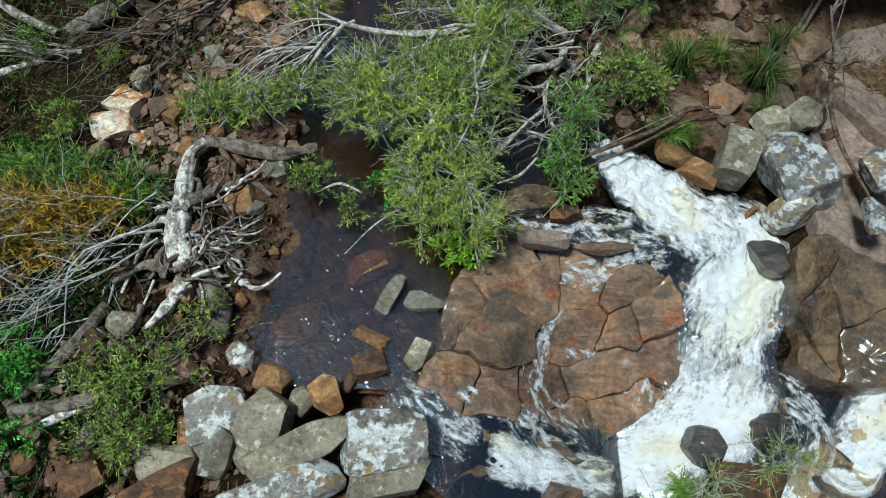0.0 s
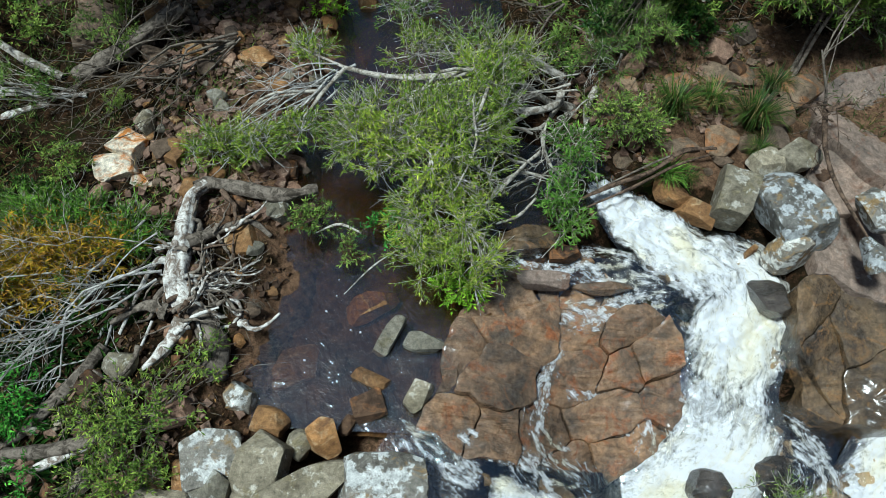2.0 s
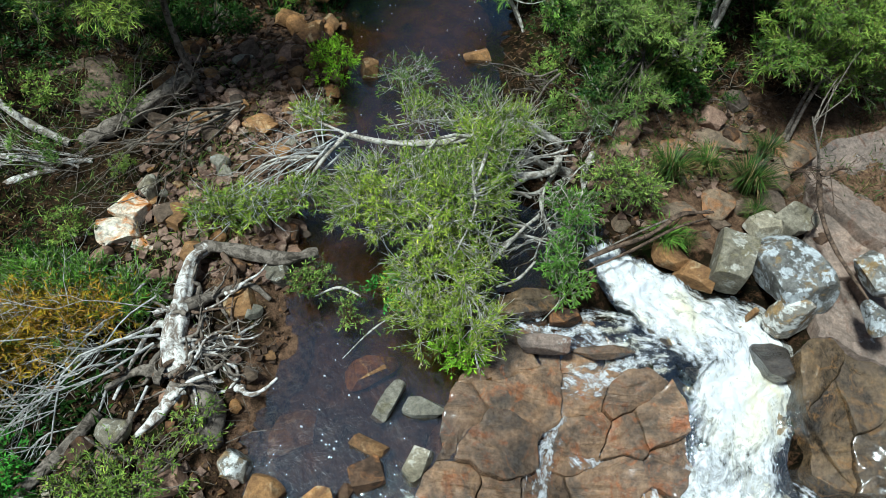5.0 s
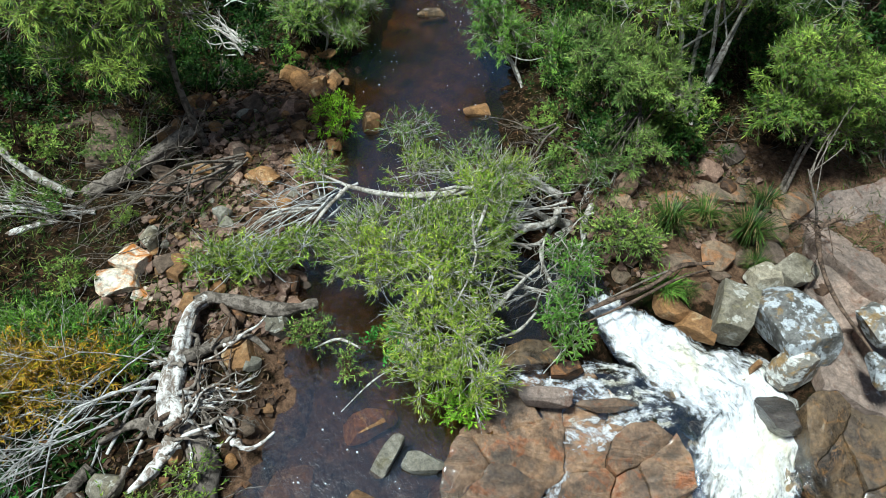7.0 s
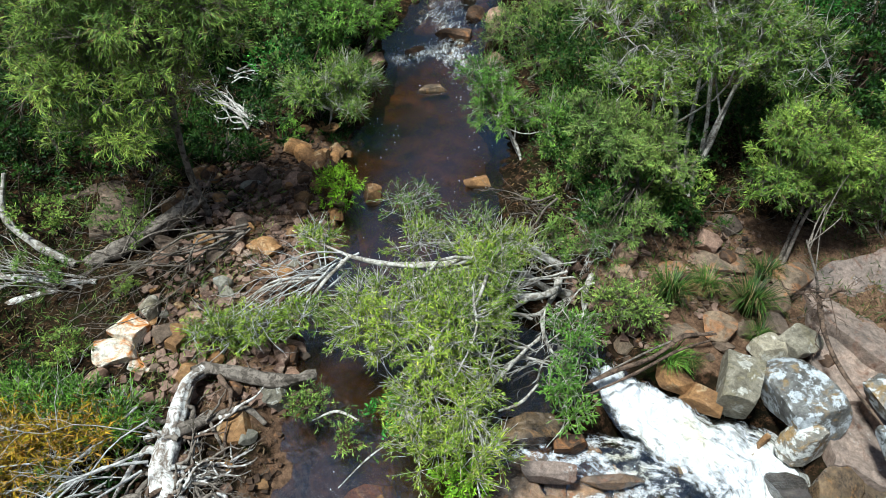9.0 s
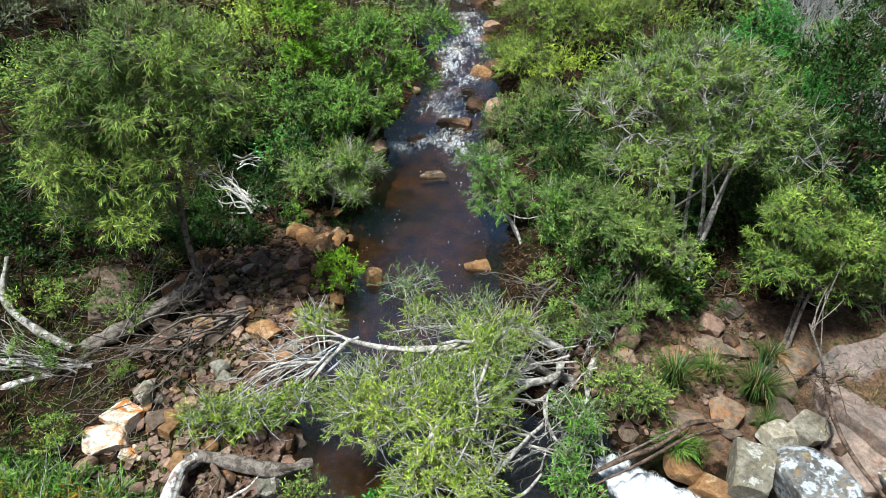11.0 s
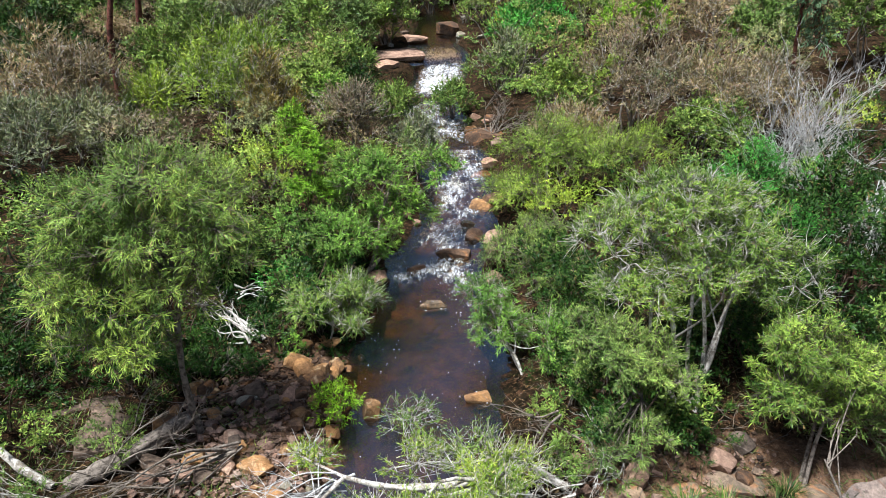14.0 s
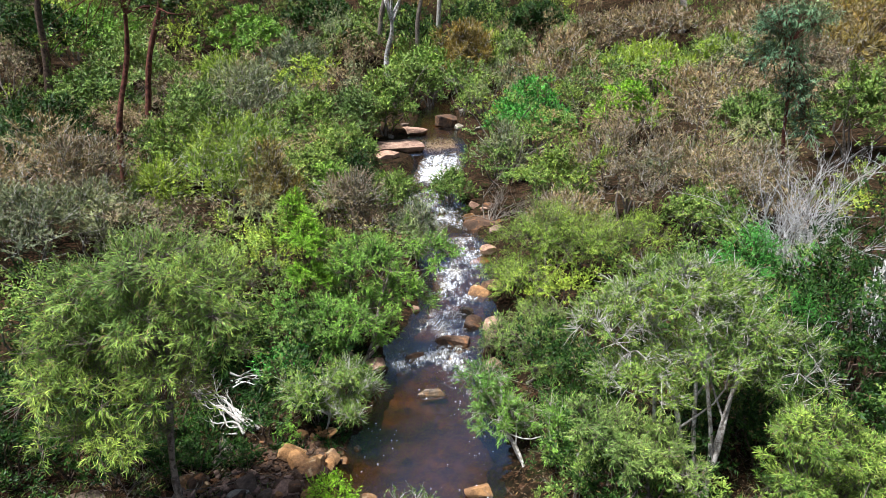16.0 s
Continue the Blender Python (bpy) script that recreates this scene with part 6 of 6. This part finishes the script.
def thicket(leaf, x, y, w, h, seed):
    """A lumpy dome of plumes or leafy sprays on several stems."""
    r = np.random.default_rng(seed)
    z = float(ground_z(x, y)) - 0.15
    thing = tagged(new("bush"), BUSH_LABEL[leaf], "bush", "valley bushes")
    thing.location = (x, y, z)
    q = np.clip(math.hypot(x, y) / 30, 0.8, 2.3)
    blobs = []
    for k in range(11):
        a, f = k * 2.4 + r.normal(0, 0.2), math.sqrt((k + 0.3) / 11) * 0.36
        top = h * (0.98 - 1.6 * f * f * 2) * r.uniform(0.85, 1.08)
        rz = h * r.uniform(0.2, 0.3)
        blobs.append((w * f * math.cos(a) * 1.05, w * f * math.sin(a) * 1.05, max(top - rz, 0.25 * h), w * r.uniform(0.17, 0.25), w * r.uniform(0.17, 0.25), rz))
    fine = leaf in FINE
    L, W = (0.2 * q, 0.04 * q) if fine else (0.16 * q, 0.058 * q)
    n = int(min(9300, 3.2 * w * h * 1.5 / (L * W / 2)) / 72)
    C, O = blob_points(blobs, n, r, 0.72)
    A, B, V, Q = foliage(C, O, r, 9, 8, (0.62 if fine else 0.42) * q ** 0.6, L, W, 0.55 if fine else 0.8, 0.55, 0.15 if fine else 0.1, slim=True, wild=0.3 if fine else 0.55)
    bark = BARK_GREY if leaf != "dark" else BARK_BROWN
    for k in range(6):
        V2, Q2 = tube(limb_path((r.normal(0, 0.12), r.normal(0, 0.12), -0.2), C[k], 0.05, r, 7), np.linspace(0.06, 0.015, 7) * q ** 0.5, 5)
        part("stem", quads("stem", V2, Q2, bark), thing)
    k = r.choice(len(A), len(A) // (3 if fine else 6), replace=False)
    V2, Q2 = sticks(A[k], A[k] + (B[k] - A[k]) * 1.25, 0.009 * q, 0.004 * q, 0)
    tagged(part("brushwood", quads("brushwood", V2, Q2, TWIG_GREY if fine else bark), thing), kind="stuff")
    part("crown", quads("crown", V, Q, LEAF[leaf], False), thing)
    return thing


for k, row in enumerate(THICKETS):
    thicket(*row, 700 + k)
rb = np.random.default_rng(90)
gum_x = -14.27
TX = np.array([row[1:4] for row in THICKETS])
y = 15.5
while y < 118:
    step = 2.9 + 0.036 * (y - 15)
    half = 0.74 * y + 3
    for x in np.arange(-half, half, step):
        px, py = x + rb.uniform(-0.45, 0.45) * step, y + rb.uniform(-0.45, 0.45) * step
        sd = float(creek_field(px, py)[0])
        size = step / 2.5 * rb.uniform(0.6, 1.0)
        if (sd < (0.95 if py < 22 else 0.8) * size + 0.25 and py < 51) or (py < 19.5 and -8.5 < px < 9.5) or (py < 24.5 and 0.8 < px < 12) or (py < 20.5 and -6 < px < 0) or (38 < py < 51 and -4.5 < px < 2.6):
            continue
        if 22.5 < py < 30.6 and abs(px - gum_x * py / 30) < 1.9 or (np.hypot(TX[:, 0] - px, TX[:, 1] - py) < 0.42 * TX[:, 2] + 0.3 * size).any():
            continue
        tall = rb.uniform(0.8, 1.1) if py < 60 else rb.uniform(1.1, 1.7)
        plant(pick_leaf(px, py, rb), px, py, size if py < 60 else size * 0.95, rb, py > 50, tall)
    y += step * 0.9
sx, sy = -4.9, 13.8
for leaf, x, y, s, tall in (("olive", 11.04, 19.60, 0.7, 0.9), ("dark", 12.50, 19.00, 0.8, 0.9), ("fern", 11.62, 18.60, 0.6, 0.9)):
    plant(leaf, x, y, s, rb, tall=tall)
# dark bushes round the slab fill in for the shade beneath the tree
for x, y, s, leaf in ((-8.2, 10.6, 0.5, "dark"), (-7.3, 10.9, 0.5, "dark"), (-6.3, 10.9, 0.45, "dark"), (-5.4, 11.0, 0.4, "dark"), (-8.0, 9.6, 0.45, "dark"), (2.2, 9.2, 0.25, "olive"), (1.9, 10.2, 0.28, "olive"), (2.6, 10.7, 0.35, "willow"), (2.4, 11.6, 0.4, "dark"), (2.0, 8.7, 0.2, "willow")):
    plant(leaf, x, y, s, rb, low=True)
# understorey between the creek shrubs; dark kinds carry shade in their leaf colour
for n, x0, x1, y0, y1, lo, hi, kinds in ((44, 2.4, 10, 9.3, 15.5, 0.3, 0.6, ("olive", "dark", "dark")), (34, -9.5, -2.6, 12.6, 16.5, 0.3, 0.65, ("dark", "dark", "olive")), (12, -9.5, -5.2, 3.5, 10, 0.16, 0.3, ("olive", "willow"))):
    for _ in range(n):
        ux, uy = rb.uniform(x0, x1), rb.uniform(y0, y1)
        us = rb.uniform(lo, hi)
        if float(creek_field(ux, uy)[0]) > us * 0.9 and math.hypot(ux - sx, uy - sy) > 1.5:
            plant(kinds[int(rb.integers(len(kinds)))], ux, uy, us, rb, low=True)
for x, y, s, leaf in ((-6.6, 14.6, 0.7, "olive"), (-5.4, 16.0, 0.75, "dark"), (-4.2, 16.6, 0.6, "bright"), (-6.2, 17.4, 0.9, "olive"), (-4.9, 18.6, 0.8, "willow"), (-3.1, 18.8, 0.6, "dark"), (-7.6, 16.2, 0.9, "dark"), (-8.8, 15.2, 0.9, "olive"),
                      (-2.9, 20.6, 0.7, "olive"), (-5.6, 20.4, 0.9, "feather"), (-3.9, 14.9, 0.45, "fern"), (-7.4, 19.2, 0.9, "willow"), (-3.0, 17.2, 0.5, "bright"), (3.2, 13.8, 0.6, "dark"), (3.6, 18.6, 0.7, "feather"), (5.6, 17.6, 0.8, "feather"), (7.4, 19.2, 0.9, "olive")):
    plant(leaf, x, y, s, rb, low=s < 0.6)
# low growth on the near banks, its near-black leaves standing in for shade
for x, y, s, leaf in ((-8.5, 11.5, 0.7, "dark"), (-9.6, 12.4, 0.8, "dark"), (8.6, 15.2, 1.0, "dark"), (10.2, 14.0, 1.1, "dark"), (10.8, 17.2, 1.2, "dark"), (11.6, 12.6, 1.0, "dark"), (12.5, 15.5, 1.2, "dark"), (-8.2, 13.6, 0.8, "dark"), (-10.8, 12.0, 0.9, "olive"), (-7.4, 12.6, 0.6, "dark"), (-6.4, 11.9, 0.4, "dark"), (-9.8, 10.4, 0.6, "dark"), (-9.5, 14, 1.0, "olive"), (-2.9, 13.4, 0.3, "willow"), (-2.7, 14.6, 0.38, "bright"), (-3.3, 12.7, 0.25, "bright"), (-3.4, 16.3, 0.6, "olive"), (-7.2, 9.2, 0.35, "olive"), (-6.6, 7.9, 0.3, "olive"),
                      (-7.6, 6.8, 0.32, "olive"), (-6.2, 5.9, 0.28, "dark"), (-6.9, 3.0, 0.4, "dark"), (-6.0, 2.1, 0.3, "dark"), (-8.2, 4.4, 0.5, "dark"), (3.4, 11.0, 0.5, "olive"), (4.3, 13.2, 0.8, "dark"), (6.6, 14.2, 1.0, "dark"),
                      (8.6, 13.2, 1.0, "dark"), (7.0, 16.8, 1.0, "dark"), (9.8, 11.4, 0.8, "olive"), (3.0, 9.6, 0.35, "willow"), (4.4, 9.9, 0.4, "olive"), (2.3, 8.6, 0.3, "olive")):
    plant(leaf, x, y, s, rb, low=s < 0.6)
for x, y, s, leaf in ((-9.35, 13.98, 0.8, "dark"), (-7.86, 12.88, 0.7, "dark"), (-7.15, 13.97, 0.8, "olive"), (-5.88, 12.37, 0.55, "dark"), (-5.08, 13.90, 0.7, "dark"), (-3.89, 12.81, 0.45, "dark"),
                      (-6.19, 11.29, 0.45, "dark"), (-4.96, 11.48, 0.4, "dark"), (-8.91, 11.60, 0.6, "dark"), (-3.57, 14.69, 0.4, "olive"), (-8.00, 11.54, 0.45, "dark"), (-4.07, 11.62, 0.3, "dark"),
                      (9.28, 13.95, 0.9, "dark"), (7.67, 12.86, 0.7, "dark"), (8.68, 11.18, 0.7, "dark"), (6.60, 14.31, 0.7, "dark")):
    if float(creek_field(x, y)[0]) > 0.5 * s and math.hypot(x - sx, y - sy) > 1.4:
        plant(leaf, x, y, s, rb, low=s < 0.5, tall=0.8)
for (leaf, piece), pile in JOINED.items():
    ob = part("far_bush" if piece == "crown" else "far_stem", pile.mesh("far_bush", LEAF[leaf] if piece == "crown" else BARK_GREY, False))
    tagged(ob, "distant " + BUSH_LABEL[leaf] if piece == "crown" else "bare stems of distant valley bushes", "bush", kind="stuff")
for src in [o for v in (*NEARK.values(), *MIDK.values(), *FARK.values()) for o in v]:
    for o in (*src.children_recursive, src):
        bpy.data.objects.remove(o)

# tall gums
def gum(label, base, top, r0, blobs, leaf, bark, seed, clumps=60):
    return tree("gum_tree", label, base, blobs, LEAF[leaf], bark, seed, clumps=clumps, twigs=6, per=7, tl=0.7, L=0.24, W=0.045, limbs=7, r0=r0, trunk_to=top, shell=0.2, droop=0.7, fork=9)


gum("tall reddish-barked gum tree standing above the scrub", (-14.56, 30.00, 1.12), (-13.39, 30.00, 11.56), 0.16, [(-14.02, 30.00, 9.34, 1.6, 1.4, 1.2), (-10.89, 30.00, 9.34, 1.5, 1.2, 1.0), (-16.15, 30.00, 8.18, 1.0, 1.0, 0.8), (-13.14, 30.00, 12.00, 2.5, 2.0, 1.4)], "olive", BARK_RED, 91, 55)
gum("tall brown-barked gum tree standing above the scrub", (-15.66, 36.00, 4.84), (-14.14, 36.00, 12.59), 0.17, [(-13.84, 36.00, 12.34, 2.5, 2.0, 1.5), (-11.56, 36.00, 9.95, 1.2, 1.0, 0.8)], "olive", BARK_RED, 92, 40)
gum("dark-trunked gum tree on the slope", (-25.41, 44.00, 4.64), (-24.54, 44.00, 12.76), 0.26, [(-24.88, 44.00, 12.76, 3.0, 2.5, 1.6), (-26.79, 44.00, 10.16, 1.5, 1.5, 1.0)], "dark", BARK_BROWN, 93, 40)
gum("slender gum tree with drooping blue-green leaves", (14.12, 26.00, 1.45), (13.02, 26.00, 8.89), 0.09, [(12.99, 26.00, 9.09, 1.1, 0.9, 0.7), (12.76, 26.00, 7.88, 0.9, 0.8, 0.6), (13.61, 26.00, 6.63, 0.5, 0.5, 0.8), (14.04, 26.00, 5.34, 0.5, 0.5, 0.5)], "blue", BARK_RED, 94, 130)
for k, (a, b) in enumerate((((-0.58, 75.00, 6.95), (-0.19, 75.00, 16.49)), ((-2.26, 70.00, 5.99), (-2.37, 70.00, 15.99)), ((27.36, 80.00, 8.05), (26.12, 80.00, 17.57)), ((-4.88, 62.00, 4.85), (-4.44, 62.00, 10.63)), ((-6.19, 70.00, 8.71), (-5.57, 70.00, 14.98)))):
    gum("pale-trunked gum tree on the far slope", a, b, 0.4 if k == 2 else 0.3, [(b[0], b[1], b[2] + 3, 3, 3, 2)], "dark", (BARK_PALE, BARK_GREY, BARK_PALE, BARK_DEAD, BARK_GREY)[k], 95 + k, 30)

# ---------------------------------------------------------------- litter of the banks
def bank_spots(n, r, x0, x1, y0, y1, edge=0.1):
    P = np.stack([r.uniform(x0, x1, n), r.uniform(y0, y1, n)], 1)
    sd = creek_field(P[:, 0], P[:, 1])[0]
    keep = (sd > edge) & (bed_mask(P[:, 0], P[:, 1]) < 0.2) & ~((P[:, 0] > 3.4) & (P[:, 1] < 7.5))
    P = P[keep]
    return np.column_stack([P, ground_z(P[:, 0], P[:, 1])])


rl = np.random.default_rng(123)
P = bank_spots(26000, rl, -10, 10, 0.3, 15)
D = rl.normal(size=P.shape)
D[:, 2] *= 0.25
V, Q = leaves(P + (0, 0, 0.015), unit(D), rl.uniform(0.04, 0.11, len(P)), rl.uniform(0.015, 0.03, len(P)), 1.2)
LITTER = leaf_mat("dry_fallen_leaf", (0.08, 0.05, 0.03), (0.17, 0.11, 0.06), dead=(0.3, 0.22, 0.15), dead_part=0.06)
tagged(part("leaf_litter", quads("leaf_litter", V, Q, LITTER, False)), "dry brown fallen leaves scattered over the banks", "leaf litter", kind="stuff")
gravel, rubble_pile = Pile(), Pile()
for n, x0, x1, y0, y1 in ((1500, -4.6, -1.9, 6.5, 12.5), (500, -6, -2, 0.4, 4.5), (500, 2, 6, 6.5, 10), (120, -4, -2, 4, 6.5)):
    P = bank_spots(n, rl, x0, x1, y0, y1, -0.1)
    s = 0.016 + 0.05 * rl.random((len(P), 1, 1)) ** 2
    cube = np.array([(a, b, c) for c in (-1, 1) for b in (-1, 1) for a in (-1, 1)], float)
    K = cube[None] * (1, 0.8, 0.55) + rl.normal(size=(len(P), 8, 3)) * 0.28
    t = rl.uniform(0, 6.3, len(P))
    R = np.zeros((len(P), 3, 3))
    R[:, 0, 0], R[:, 0, 1], R[:, 1, 0], R[:, 1, 1], R[:, 2, 2] = np.cos(t), -np.sin(t), np.sin(t), np.cos(t), 1
    K = np.einsum("nij,nkj->nki", R, K) * s + P[:, None] + (0, 0, 0.02)
    q = np.array([(0, 2, 3, 1), (4, 5, 7, 6), (0, 1, 5, 4), (2, 6, 7, 3), (0, 4, 6, 2), (1, 3, 7, 5)])
    gravel.add(K.reshape(-1, 3), (q[None] + 8 * np.arange(len(P))[:, None, None]).reshape(-1, 4))
for n, x0, x1, y0, y1 in ((900, -5.2, -1.9, 5.6, 11.5), (300, 2.2, 6.2, 6.3, 9.8), (160, -5.5, -2.6, 0.6, 3.0)):
    P = bank_spots(n, rl, x0, x1, y0, y1, 0.0)
    s = 0.03 + 0.06 * rl.random((len(P), 1, 1)) ** 2
    K = cube[None] * (1, 0.75, 0.5) + rl.normal(size=(len(P), 8, 3)) * 0.22
    t = rl.uniform(0, 6.3, len(P))
    R = np.zeros((len(P), 3, 3))
    R[:, 0, 0], R[:, 0, 1], R[:, 1, 0], R[:, 1, 1], R[:, 2, 2] = np.cos(t), -np.sin(t), np.sin(t), np.cos(t), 1
    K = np.einsum("nij,nkj->nki", R, K) * s + P[:, None] + (0, 0, 0.02)
    rubble_pile.add(K.reshape(-1, 3), (q[None] + 8 * np.arange(len(P))[:, None, None]).reshape(-1, 4))
tagged(part("rubble", rubble_pile.mesh("rubble", PINKISH, False)), "small pinkish-brown broken stones on the banks", "rubble", kind="stuff")
tagged(part("gravel", gravel.mesh("gravel", RUSTY, False)), "small angular brown and orange gravel on the banks", "gravel", kind="stuff")
P = bank_spots(3600, rl, -10, 10, 0.3, 15)
D = rl.normal(size=P.shape)
D[:, 2] *= 0.12
ln = 0.15 + 0.9 * rl.random((len(P), 1)) ** 3
V, Q = sticks(P + (0, 0, 0.02), P + (0, 0, 0.05) + unit(D) * ln, 0.004 + 0.012 * ln[:, 0] * rl.random(len(P)), 0.003)
tagged(part("twig_litter", quads("twig_litter", V, Q, BARK_GREY)), "grey fallen twigs scattered over the banks", "twigs", kind="stuff")
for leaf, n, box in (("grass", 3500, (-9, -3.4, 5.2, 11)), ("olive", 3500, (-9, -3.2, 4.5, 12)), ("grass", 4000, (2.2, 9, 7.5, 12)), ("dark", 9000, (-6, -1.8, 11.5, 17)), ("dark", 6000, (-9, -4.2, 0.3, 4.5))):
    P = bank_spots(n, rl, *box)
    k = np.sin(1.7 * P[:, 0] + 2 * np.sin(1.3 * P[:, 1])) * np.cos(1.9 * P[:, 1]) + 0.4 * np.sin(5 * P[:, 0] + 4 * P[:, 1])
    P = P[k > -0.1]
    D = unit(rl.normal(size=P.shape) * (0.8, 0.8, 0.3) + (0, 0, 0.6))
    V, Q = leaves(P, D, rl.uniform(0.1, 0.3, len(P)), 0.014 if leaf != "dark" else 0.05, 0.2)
    tagged(part("ground_cover", quads("ground_cover", V, Q, LEAF[leaf], False)), {"grass": "sparse green grass sprigs on the bank", "olive": "sparse olive sprigs growing on the bank", "dark": "creeping green ground cover on the bank, leaves darkened for shade"}[leaf], "ground cover", kind="stuff")

rf = np.random.default_rng(321)
flecks = Pile()
for n, x0, x1, y0, y1 in ((110, -2.0, 1.2, 3.0, 9.0), (240, -2.0, 1.4, 9.5, 17.0)):
    P = np.stack([rf.uniform(x0, x1, n), rf.uniform(y0, y1, n), np.full(n, 0.016)], 1)
    P = P[(creek_field(P[:, 0], P[:, 1])[0] < -0.25) & (np.sin(1.9 * P[:, 0] + np.sin(1.3 * P[:, 1])) > -0.2)]
    for p in P:
        s, a0 = rf.uniform(0.006, 0.022), rf.uniform(0, 6)
        ring = [p + (s * rf.uniform(0.6, 1.3) * math.cos(a0 + t), s * rf.uniform(0.6, 1.3) * math.sin(a0 + t), 0) for t in (0, 1.57, 3.14, 4.71)]
        flecks.add(np.array(ring + [p + (0, 0, 0.012)]), np.array([(0, 1, 4, 4), (1, 2, 4, 4), (2, 3, 4, 4), (3, 0, 4, 4)]))
FLECK = bark_mat("foam_fleck", (0.7, 0.68, 0.6), (0.9, 0.9, 0.88), 20, 0.5)
for k, q in enumerate(flecks.Q):
    flecks.Q[k] = q[:, :3]
tagged(part("foam_fleck", flecks.mesh("foam_fleck", FLECK, False)), "small white foam flecks drifting on dark water", "foam", kind="stuff")
